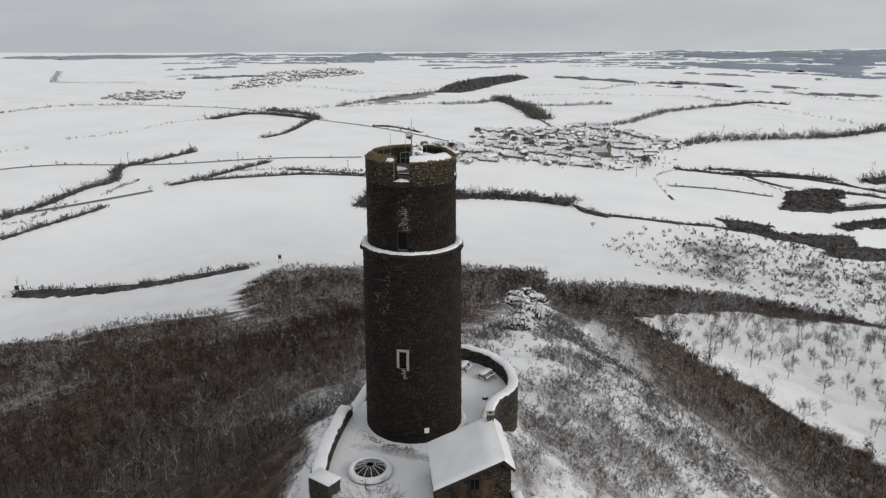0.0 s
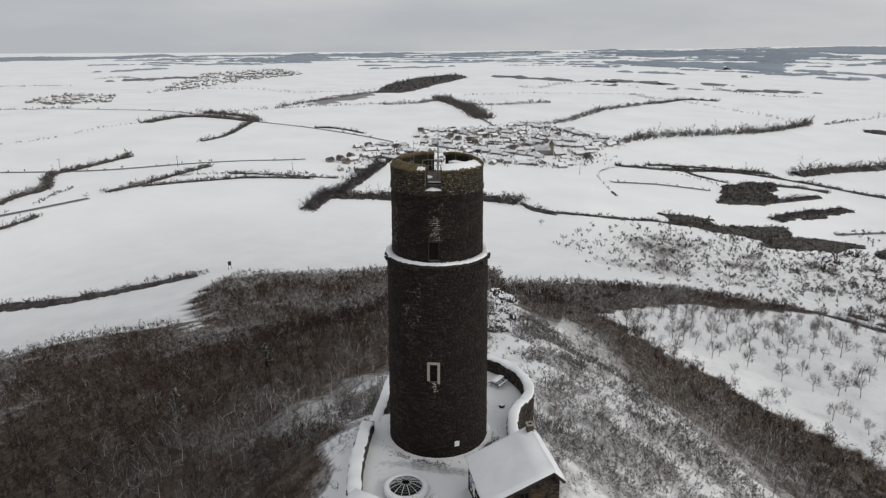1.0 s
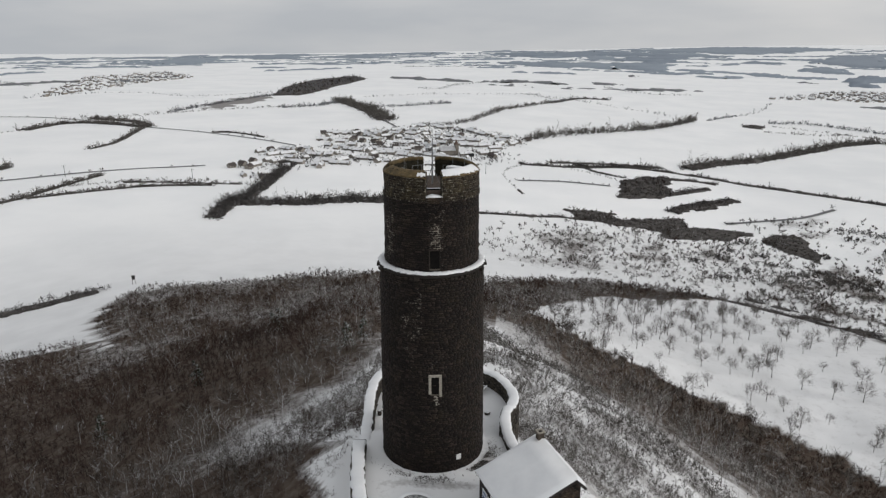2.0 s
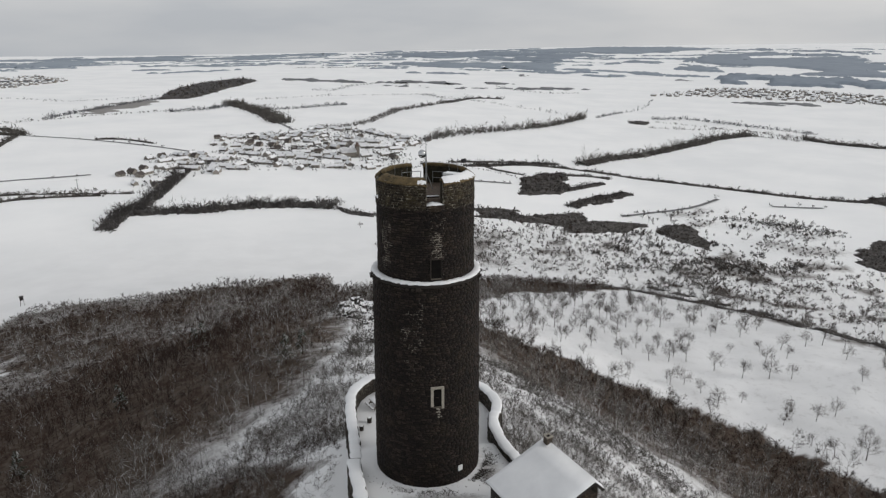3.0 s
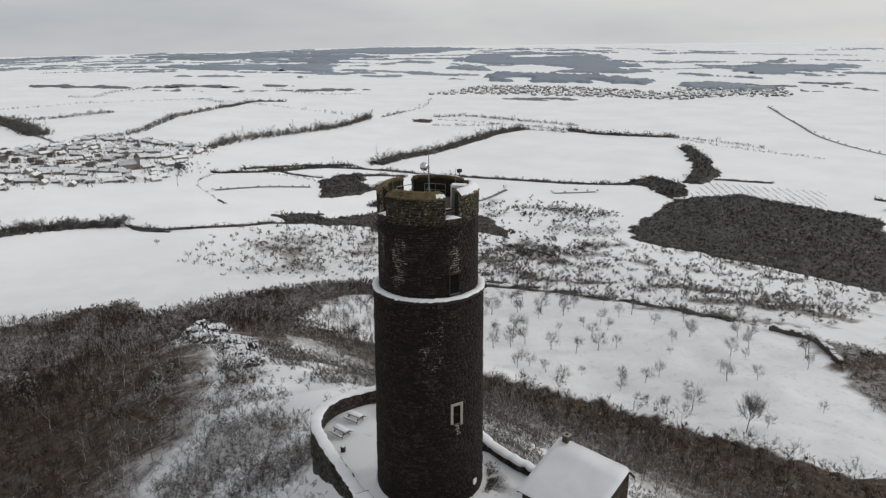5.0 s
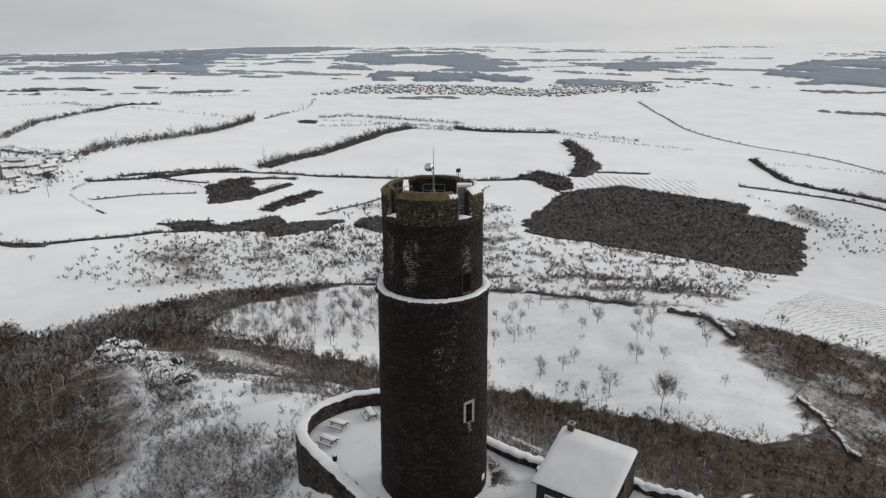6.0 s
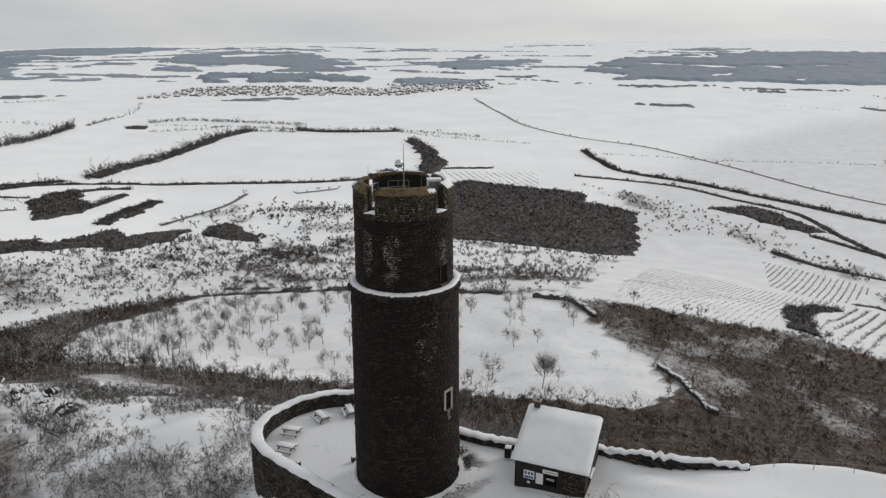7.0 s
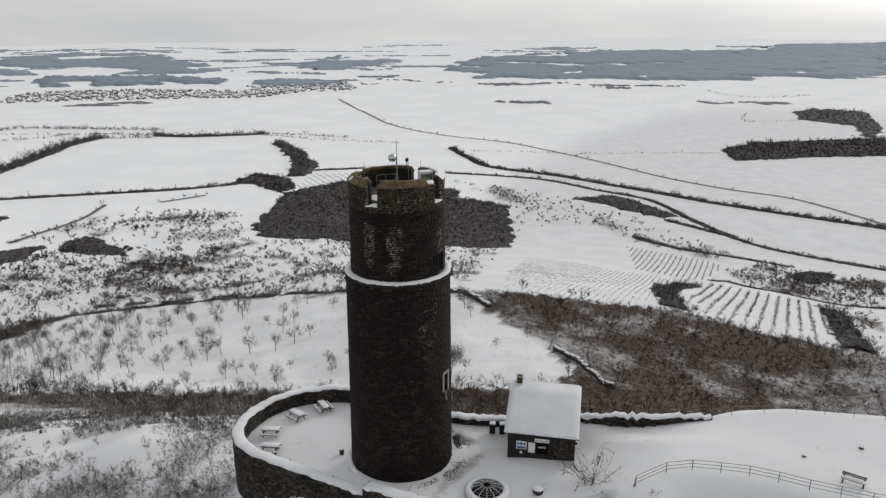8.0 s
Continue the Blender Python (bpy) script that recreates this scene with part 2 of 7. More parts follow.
M_ROAD = plain_material("wet_road", (0.10, 0.10, 0.105), (0.20, 0.20, 0.21), 0.3)
M_PINE = varied_material("pine_needles", [(0.012, 0.02, 0.012), (0.025, 0.038, 0.02), (0.018, 0.028, 0.016)])
M_ROOF = varied_material("old_roof", [(0.07, 0.05, 0.045), (0.12, 0.08, 0.065), (0.06, 0.058, 0.058)])
M_PLASTER = varied_material("house_plaster", [(0.17, 0.165, 0.155), (0.30, 0.285, 0.265), (0.22, 0.195, 0.165), (0.13, 0.12, 0.112)])
# ---- the lie of the land ----
BUMPS = [  # x, y, spread, height
    (0, 60, 35, 5.6), (42, 42, 35, 4.9), (60, 0, 35, -15.4), (42, -42, 35, 10.0), (-60, 0, 35, 4.0), (-42, 42, 35, -6.9),
    (0, 120, 50, 17.7), (71, 97, 50, -20.6), (114, 37, 50, 1.9), (-114, -37, 50, -6.2), (-71, 97, 50, 3.8), (0, 200, 70, 8.4),
    (173, 100, 70, 5.7), (200, 0, 70, -15.1), (0, 350, 110, -5.6), (303, 175, 110, 10.2), (-303, 175, 110, -11.3),
    (-175, 303, 110, 10.6), (-16, 143, 8, 1.6), (-0.5, 51, 6, 2.0)]
# the walled top of the hill: its outline
YARD = [(-4.6, -13.6), (-6.0, -8.4), (-7.0, -3.0), (-7.1, 1.0), (-7.6, 5.5), (-8.1, 9.7), (-8.2, 13.4), (-7.2, 16.2), (-4.8, 18.3),
        (-1.0, 19.2), (2.7, 18.5), (5.2, 16.7), (7.3, 13.9), (8.1, 11.0), (8.0, 9.0), (7.3, 7.0), (7.2, 4.3), (7.6, 1.2), (8.2, -1.4),
        (9.3, -3.4), (10.4, -5.4), (11.8, -7.8), (13.9, -12.4), (15.1, -16.0), (16.1, -19.0), (18.6, -24.5), (24.0, -31.0), (26.5, -36.0), (29.0, -41.0), (20.0, -47.0),
        (11.5, -43.0), (10.2, -37.0), (9.5, -32.3), (8.2, -28.2), (7.1, -26.0), (5.6, -24.3), (2.6, -22.6), (0.4, -18.0), (-1.6, -15.2)]


def smooth(t):
    t = np.clip(t, 0.0, 1.0)
    return t * t * (3 - 2 * t)


def inside(poly, x, y):
    """True where the points lie within the outline."""
    hit = np.zeros(np.shape(x), bool)
    for (x0, y0), (x1, y1) in zip(poly, poly[1:] + poly[:1]):
        if y0 != y1:
            hit ^= ((y0 > y) != (y1 > y)) & (x < (x1 - x0) * (y - y0) / (y1 - y0) + x0)
    return hit


def away(line, x, y, closed=False):
    """Distance of points from a line of points."""
    best = np.full(np.shape(x), 1e9)
    for (x0, y0), (x1, y1) in zip(line, line[1:] + (line[:1] if closed else [])):
        dx, dy = x1 - x0, y1 - y0
        s = np.clip(((x - x0) * dx + (y - y0) * dy) / max(dx * dx + dy * dy, 1e-9), 0, 1)
        best = np.minimum(best, np.hypot(x - x0 - s * dx, y - y0 - s * dy))
    return best


def ripple(x, y, size):
    """Soft unevenness of about that wavelength, between -1 and 1."""
    k = 2 * math.pi / size
    return (np.sin(k * (x + 0.35 * y) + 1.3 * np.sin(k * 0.61 * y)) + np.sin(k * (0.83 * y - 0.48 * x) + 1.7 * np.sin(k * 0.47 * x + 2)) + np.sin(k * 1.9 * (0.6 * x + 0.8 * y) + 0.7)) / 3


def yard_floor(x, y):
    """The castle yard: level by the tower, a step up beside the hut, rising to the plateau, sunk to the terrace."""
    east = smooth((x - 1.5) / 3.0)
    rise = 0.6 * smooth((-6.0 - y) / 6.0) * east + (4.3 - 0.6 * east) * smooth((-13.5 - 2.2 * smooth((x - 10.5) / 4.0) - y) / 11.5)
    bank_up = 0.75 * smooth((x - 9.5) / 4.0) * smooth((-9.0 - y) / 4.0) * (1 - smooth((-16.5 - y) / 6.0))
    return -1.45 + rise + bank_up - 0.65 * smooth((x - 12.0) / 7.0) * smooth((-20.0 - y) / 5.0) - 1.95 * smooth((y - 1.0) / 5.0)


def ground(x, y):
    x, y = np.asarray(x, float), np.asarray(y, float)
    r, bearing = np.hypot(x, y), np.degrees(np.arctan2(x, y))
    plain = np.interp(bearing, [-180, -60, -30, 0, 20, 45, 70, 100, 180], [-140, -105, -105, -122, -148, -150, -162, -168, -140])
    skyline = np.interp(bearing, [-180, -45, -18, 0, 14, 30, 55, 90, 120, 180], [-1.2, -1.85, -1.8, -1.55, -1.35, -1.25, -1.05, -0.8, -0.8, -1.2])
    far = np.clip((r - 1300) / 3400, 0, 1.1)
    plain = plain + (38 + 4700 * np.tan(np.radians(skyline)) - plain) * far ** 1.6
    cone = np.interp(r, [0, 10, 15, 30, 60, 100, 150, 200, 300, 400, 550, 800], [-3, -5, -8, -18, -32, -50, -66, -78, -98, -115, -130, -140])
    z = cone + (plain - cone) * smooth((r - 250) / 450)
    for bx, by, s, h in BUMPS:
        z = z + h * np.exp(-((x - bx) ** 2 + (y - by) ** 2) / (2.0 * s * s))
    z = z + ripple(x, y, 23) * 0.9 * smooth((r - 18) / 40) * (1 - smooth((r - 260) / 200)) + ripple(x + 9, y, 420) * 1.2 * smooth((r - 300) / 300)
    hole = away(YARD, x, y, True)
    wide = np.where(y > -21.5, 0.5, 16.0)
    w = np.where(inside(YARD, x, y), 0.0, smooth(hole / wide))
    near = r < 120
    return np.where(near, yard_floor(x, y) * (1 - w) + z * w, z)


def ground_at(x, y):
    return float(ground(x, y))

# ---- mesh helpers ----
def mesh_from(name, verts, faces, materials, index=None, parent=None, label="", smooth_shade=False):
    """One mesh object from arrays of corners and of triangles or four-sided faces."""
    verts, faces = np.asarray(verts, np.float32), np.asarray(faces, np.int32)
    me = bpy.data.meshes.new(name)
    k = faces.shape[1]
    me.vertices.add(len(verts))
    me.vertices.foreach_set("co", verts.ravel())
    me.loops.add(faces.size)
    me.loops.foreach_set("vertex_index", faces.ravel())
    me.polygons.add(len(faces))
    me.polygons.foreach_set("loop_start", np.arange(0, faces.size, k, dtype=np.int32))
    if index is not None:
        me.polygons.foreach_set("material_index", np.asarray(index, np.int32))
    if smooth_shade:
        me.polygons.foreach_set("use_smooth", np.ones(len(faces), bool))
    me.update(calc_edges=True)
    me.validate()
    for m in materials if isinstance(materials, (list, tuple)) else [materials]:
        me.materials.append(m)
    ob = new(name, me)
    ob.parent = parent
    if label:
        ob["label"] = label
    return ob


def part(name, bm, material, parent=None, label="", smooth_shade=False):
    bmesh.ops.recalc_face_normals(bm, faces=bm.faces)
    me = bpy.data.meshes.new(name)
    bm.to_mesh(me)
    bm.free()
    for m in material if isinstance(material, (list, tuple)) else [material]:
        me.materials.append(m)
    if smooth_shade:
        for p in me.polygons:
            p.use_smooth = True
    ob = new(name, me)
    ob.parent = parent
    if label:
        ob["label"] = label
    return ob


def thing(name, x, y, z, turn=0.0, label="", category="", group="", kind=""):
    ob = new(name)
    ob.matrix_world = pose(x, y, z, 0, 0, turn)
    ob.empty_display_size = 0.2
    return tagged(ob, label, category, group, kind)


def box(bm, x0, x1, y0, y1, z0, z1, turn=0.0, bevel=0.0, wobble=0.0, rng=None):
    """A box between those limits, with softened edges, into bm."""
    made = bmesh.ops.create_cube(bm, size=1.0)["verts"]
    m = pose((x0 + x1) / 2, (y0 + y1) / 2, (z0 + z1) / 2, 0, 0, turn) @ Matrix.Diagonal((x1 - x0, y1 - y0, z1 - z0, 1))
    for v in made:
        v.co = m @ v.co
        if wobble:
            v.co += Vector([rng.uniform(-wobble, wobble) for _ in range(3)])
    if bevel:
        edges = list({e for v in made for e in v.link_edges})
        bmesh.ops.bevel(bm, geom=edges, offset=bevel, segments=1, affect="EDGES")


def rod(bm, a, b, r0, r1=None, sides=6):
    """A tapering rod from a to b, into bm."""
    a, b = Vector(a), Vector(b)
    r1 = r0 if r1 is None else r1
    q = (b - a).to_track_quat("Z", "Y").to_matrix()
    rings = []
    for p, r in ((a, r0), (b, r1)):
        rings.append([bm.verts.new(p + q @ Vector((r * math.cos(2 * math.pi * k / sides), r * math.sin(2 * math.pi * k / sides), 0))) for k in range(sides)])
    for k in range(sides):
        bm.faces.new((rings[0][k], rings[0][(k + 1) % sides], rings[1][(k + 1) % sides], rings[1][k]))
    bm.faces.new(rings[0][::-1])
    bm.faces.new(rings[1])


def sheet(name, grid, material, parent=None, label="", uv=None, closed=False, smooth_shade=True):
    """A surface through a grid of points (rows x columns x 3); uv: the same in metres."""
    rows, cols = grid.shape[:2]
    i, j = np.meshgrid(np.arange(rows - 1), np.arange(cols if closed else cols - 1), indexing="ij")
    k = (j + 1) % cols
    faces = np.stack([i * cols + j, i * cols + k, (i + 1) * cols + k, (i + 1) * cols + j], -1).reshape(-1, 4)
    ob = mesh_from(name, grid.reshape(-1, 3), faces, material, None, parent, label, smooth_shade)
    if uv is not None:
        layer = ob.data.uv_layers.new(name="metres")
        corner = np.stack([uv[i, j], uv[i, j + 1], uv[i + 1, j + 1], uv[i + 1, j]], 2).reshape(-1, 2)
        layer.data.foreach_set("uv", corner.astype(np.float32).ravel())
    return ob


def patches(x, y, size, seed):
    """Irregular patches of about that size: values between 0 and 1."""
    table = np.random.default_rng(seed).random((64, 64))
    total = 0.0
    for octave, much in ((1.0, 0.62), (2.3, 0.38)):
        u, w = np.asarray(x, float) / size * octave + 900.3, np.asarray(y, float) / size * octave + 700.7
        i, j = np.floor(u).astype(int), np.floor(w).astype(int)
        a, b = u - i, w - j
        a, b = a * a * (3 - 2 * a), b * b * (3 - 2 * b)
        q = [table[(i + m) % 64, (j + n) % 64] for m, n in ((0, 0), (1, 0), (0, 1), (1, 1))]
        total = total + much * (q[0] * (1 - a) * (1 - b) + q[1] * a * (1 - b) + q[2] * (1 - a) * b + q[3] * a * b)
    return total


def slivers(base, tip, width, rng):
    """The finest twigs, one long triangle each."""
    d = tip - base
    u = np.cross(d, rng.normal(0, 1, d.shape))
    u *= np.asarray(width).reshape(-1, 1) * 0.5 / np.maximum(np.linalg.norm(u, axis=1, keepdims=True), 1e-6)
    v = np.stack([base - u, base + u, tip], 1).reshape(-1, 3)
    return v, np.arange(len(v)).reshape(-1, 3)


def needles(base, tip, width):
    """Thin three-sided twigs from base to tip: corners and triangles."""
    n = len(base)
    d = tip - base
    d = d / np.maximum(np.linalg.norm(d, axis=1, keepdims=True), 1e-6)
    ref = np.where(np.abs(d[:, 2:3]) > 0.9, np.array([[1.0, 0, 0]]), np.array([[0, 0, 1.0]]))
    u = np.cross(d, ref)
    u /= np.maximum(np.linalg.norm(u, axis=1, keepdims=True), 1e-6)
    w = np.cross(d, u)
    width = np.asarray(width).reshape(-1, 1)
    v = np.empty((n, 4, 3))
    for k in range(3):
        a = 2 * math.pi * k / 3
        v[:, k] = base + width * 0.5 * (math.cos(a) * u + math.sin(a) * w)
    v[:, 3] = tip
    f = np.arange(n)[:, None, None] * 4 + np.array([[0, 1, 3], [1, 2, 3], [2, 0, 3]])[None]
    return v.reshape(-1, 3), f.reshape(-1, 3)

# ---- field plan ----
VINES_A = [(328, 177), (445, 228), (461, 185), (449, 152), (464, 108), (388, 89), (303, 76), (277, 77), (253, 94), (241, 109), (246, 134)]
VINES_B = [(471, 90), (471, 54), (473, 8), (307, -9), (292, 4), (288, 56)]
GARDENS = [(542, 95), (606, 82), (606, 48), (607, 19), (630, -16), (519, -23), (493, 4), (501, 37), (496, 67)]
PLOTS = [(477, 1), (502, -24), (325, -32), (317, -23), (395, -10)]
VINES_C = [(585, 195), (580, 139), (574, 102), (481, 97), (474, 112), (483, 148)]
VINES_D = [(627, 664), (735, 577), (669, 518), (551, 617)]
TRACK = [(150, 404), (181, 412), (222, 419), (273, 424), (313, 436), (363, 459)]
SCRUB_FLAT = [(195, 523), (361, 464), (456, 332), (455, 262), (330, 195), (240, 150), (208, 159), (177, 201), (162, 364)]
SCRUB_EAST = [(727, 498), (736, 374), (712, 251), (653, 140), (584, 96), (597, 200), (646, 250), (585, 306), (466, 254), (662, 367)]
SCRUB_MID = [(356, 677), (416, 644), (427, 588), (400, 520), (361, 464), (195, 523), (209, 617), (229, 661), (287, 674)]
VILLAGE = [(-220, 839), (-221, 1003), (-167, 1133), (-41, 1142), (31, 1063), (40, 993), (-34, 826), (-102, 757), (-233, 751), (-261, 822)]
TOWN = [(705, 1946), (1002, 2162), (1227, 2005), (1364, 1784), (1518, 1591), (1289, 1540), (1083, 1762), (885, 1906)]
TOWN_B = [(1496, 1833), (1817, 1703), (1630, 1477), (1356, 1607)]
HAMLET_A = [(-1170, 1206), (-1241, 1395), (-1095, 1396), (-997, 1257), (-1074, 1166)]
HAMLET_B = [(-1072, 1500), (-1357, 2215), (-1262, 2565), (-1033, 2319), (-1038, 1948), (-1024, 1526)]
RUIN = [(205, 150), (212, 137), (205, 120), (202, 114)]
RUIN_B = [(177, 69), (172, 59), (164, 48), (155, 37)]

# ---- the land ----
WOOD = [(-300, 60), (-287, 178), (-252, 180), (-231, 194), (-199, 197), (-168, 200), (-145, 183), (-182, 228), (-200, 272), (-198, 300), (-147, 305), (-96, 340),
        (-48, 380), (-37, 315), (1, 361), (34, 387), (69, 399), (125, 390), (145, 372), (93, 340), (63, 328), (30, 247), (15, 184), (27, 159), (37, 150), (54, 143), (86, 132),
        (107, 109), (125, 69), (135, 53), (130, 40), (78, 28), (58, 34), (50, 48), (44, 58), (36, 67), (25, 79), (12, 96), (-3, 122), (-13, 150), (-20, 145), (-24, 142), (-22, 132), (-16, 126), (-14, 110), (-15, 80),
        (-20, 53), (-27, 44), (-26, 32), (-14, 20), (-12, 8), (-11, -6), (-9, -20), (-40, -60), (-200, -60)]
WOOD_EAST = [(230, 133), (243, 109), (269, 81), (295, 61), (301, 40), (298, 18), (311, -10), (323, -60), (150, -120), (60, -75), (33, -45), (26, -24), (32, -8), (60, 18), (110, 36), (135, 53),
             (157, 53), (171, 65), (184, 86), (197, 113), (210, 136)]
ORCHARD = [(20, 152), (15, 184), (30, 247), (63, 328), (93, 340), (142, 372), (176, 278), (187, 200), (212, 138), (197, 113), (184, 86), (171, 65), (157, 53), (135, 53),
           (125, 69), (107, 109), (86, 132), (54, 143)]
SCRUB_NORTH = [(10, 560), (69, 583), (160, 610), (262, 604), (270, 500), (330, 440), (190, 300), (142, 375), (60, 405), (-5, 425), (-25, 480)]
RIDGE = [(-16, 143), (-9, 116), (-6, 96), (-4, 75), (-1, 52)]
SLOPE = [(-20, 145), (-3, 122), (12, 96), (25, 79), (36, 67), (44, 58), (50, 48), (58, 34), (62, 18), (32, -8), (18, -17), (7, 0), (8, 12), (0, 20), (-9, 15), (-14, 20), (-26, 32), (-27, 44), (-20, 53), (-15, 80), (-14, 110), (-16, 126), (-22, 132), (-24, 142)]


def steps(low, high, core, first, grow_low, grow_high):
    """Grid lines, close together in the middle and wider apart outwards."""
    lines = list(np.arange(-core, core + first / 2, first))
    d = first
    while lines[-1] < high:
        d *= grow_high
        lines.append(lines[-1] + d)
    d = first
    while lines[0] > low:
        d *= grow_low
        lines.insert(0, lines[0] - d)
    return np.array(lines)


gx, gy = np.meshgrid(steps(-4750, 4750, 30, 0.5, 1.05, 1.034), steps(-4750, 4750, 46, 0.5, 1.09, 1.034))
gz = ground(gx, gy)
land = sheet("ground", np.stack([gx, gy, gz], -1), M_SNOW_LAND)
tagged(land, "rolling winter farmland and castle hill under snow", "ground", kind="structure")


def slope_clumps(x, y):
    return 0.6 * patches(x, y, 7, 61) + 0.4 * patches(x, y, 18, 62)


def flat_clumps(x, y):
    return 0.65 * patches(x, y, 24, 63) + 0.35 * patches(x, y, 80, 64)


def slope_near(x, y):
    """1 beside the open slope, falling off into the woods, more slowly on the eastern side."""
    return np.exp(-away(SLOPE, x, y, True) / np.where(np.asarray(x) > 5, 24.0, 8.0))


def wood_frost(x, y):
    r = np.hypot(x, y)
    ridge = smooth((np.asarray(y) - 12) / 30) * smooth((150 - np.asarray(y)) / 20) * smooth((np.asarray(x) + 62) / 30)
    ridge = 0.5 * ridge
    zone = smooth((r - 160) / 45) + 0.75 * smooth((85 - r) / 45) * smooth((np.asarray(y) - 10) / 25) + 0.7 * ridge
    return np.clip(zone, 0.08, 1) * smooth((0.6 * patches(x, y, 40, 65) + 0.4 * patches(x, y, 12, 66) - 0.34) / 0.3)



cover = np.zeros(gx.shape)
wx, wy = gx + 2.5 * ripple(gx, gy, 13), gy + 2.5 * ripple(gy, gx, 11)
wooded = 0.68 - 0.24 * wood_frost(gx, gy) - np.where(gx > 5, 0.40, 0.26) * slope_near(gx, gy) - 0.09 * smooth((patches(gx, gy, 17, 67) - 0.45) / 0.3)
west = 0.12 + (wooded - 0.12) * smooth(away(SLOPE, wx, wy, True) / 3.0) * np.where(np.hypot(gx, gy) < 90, 0.5 + 0.5 * smooth(away(WOOD, wx, wy, True) / 4.0), 1.0)
east = 0.1 + (wooded - 0.13) * smooth(away(SLOPE, wx, wy, True) / 9.0)
slope_cover = np.where(gx > 8, 0.15, 0.10) + 0.17 * smooth((slope_clumps(gx, gy) - 0.39) / 0.18)
slope_cover = slope_cover * smooth((np.hypot(gx + 0.5, gy - 51) - 3) / 7)
slope_cover = slope_cover * (0.15 + 0.85 * smooth((away(RIDGE, gx, gy) - 2.0) / 6.0))
flat_cover = 0.10 + 0.34 * smooth((flat_clumps(gx, gy) - 0.55) / 0.12)
for poly, much in ((WOOD, west), (WOOD_EAST, east), (SLOPE, slope_cover), (SCRUB_NORTH, 0.06 + flat_cover * 0.8 * smooth(away(SCRUB_NORTH, gx, gy, True) / 60.0)), (SCRUB_FLAT, flat_cover), (SCRUB_MID, flat_cover * 0.7), (SCRUB_EAST, flat_cover * 0.8), (GARDENS, flat_cover + 0.05), (PLOTS, flat_cover + 0.03), (ORCHARD, 0.09)):
    cover = np.where(inside(poly, wx, wy), np.maximum(cover, much), cover)
near = np.hypot(gx, gy) < 75
cover = np.where(near, cover * (0.45 + 0.55 * smooth((away(YARD, gx, gy, True) - 0.5) / 2.5)), cover)
cover = np.where(near & inside(YARD, gx, gy), 0.30 * smooth(1.3 - np.hypot((gx - 5.6) / 1.2, (gy + 3.0) / 2.6)) + 0.28 * smooth(1.3 - np.hypot((gx - 0.6) / 5.0, (gy + 6.6) / 0.9)) + 0.05, cover)
# near snow painted dimmer than hazy far snow, farther out eastward for cloud shadow
thin = land.data.attributes.new("dimmed_snow", "FLOAT", "POINT")
thin.data.foreach_set("value", (1 - smooth((np.hypot(gx, gy) - 260 - 1500 * smooth((np.degrees(np.arctan2(gx, gy)) - 50) / 30)) / 400)).ravel().astype(np.float32))
attr = land.data.attributes.new("litter", "FLOAT", "POINT")
attr.data.foreach_set("value", cover.ravel().astype(np.float32))

# ---- the round tower ----
GAPS = [(-81.0, 9.6), (-171.0, 7.6), (99.0, 9.0), (9.5, 6.5)]  # openings of the parapet: bearing and half width, degrees
TOP, SILL, FLOOR = 26.85, 24.75, 25.1


def ring_of(radius, z, n=160):
    a = np.radians(np.arange(n) * 360.0 / n)
    return np.stack([radius * np.cos(a), radius * np.sin(a), np.full(n, z)], -1)


def rough_drum(name, levels, material, parent, label="", amp=0.035, n=160, seed=1):
    """A round wall through (radius, z) levels, its face uneven as rubble is."""
    rng = np.random.default_rng(seed)
    a = np.radians(np.arange(n + 1) * 360.0 / n)
    zs = np.arange(levels[0][1], levels[-1][1] + 0.01, 0.24)
    rad = np.interp(zs, [z for _, z in levels], [r for r, _ in levels])
    dent = rng.normal(0, amp, (len(zs), n))
    dent = np.concatenate([dent, dent[:, :1]], 1)
    r = rad[:, None] + dent
    grid = np.stack([r * np.cos(a), r * np.sin(a), np.repeat(zs[:, None], n + 1, 1)], -1)
    uv = np.stack([np.repeat((a * 4.6)[None], len(zs), 0), np.repeat(zs[:, None], n + 1, 1)], -1)
    return sheet(name, grid, material, parent, label, uv=uv, smooth_shade=False)


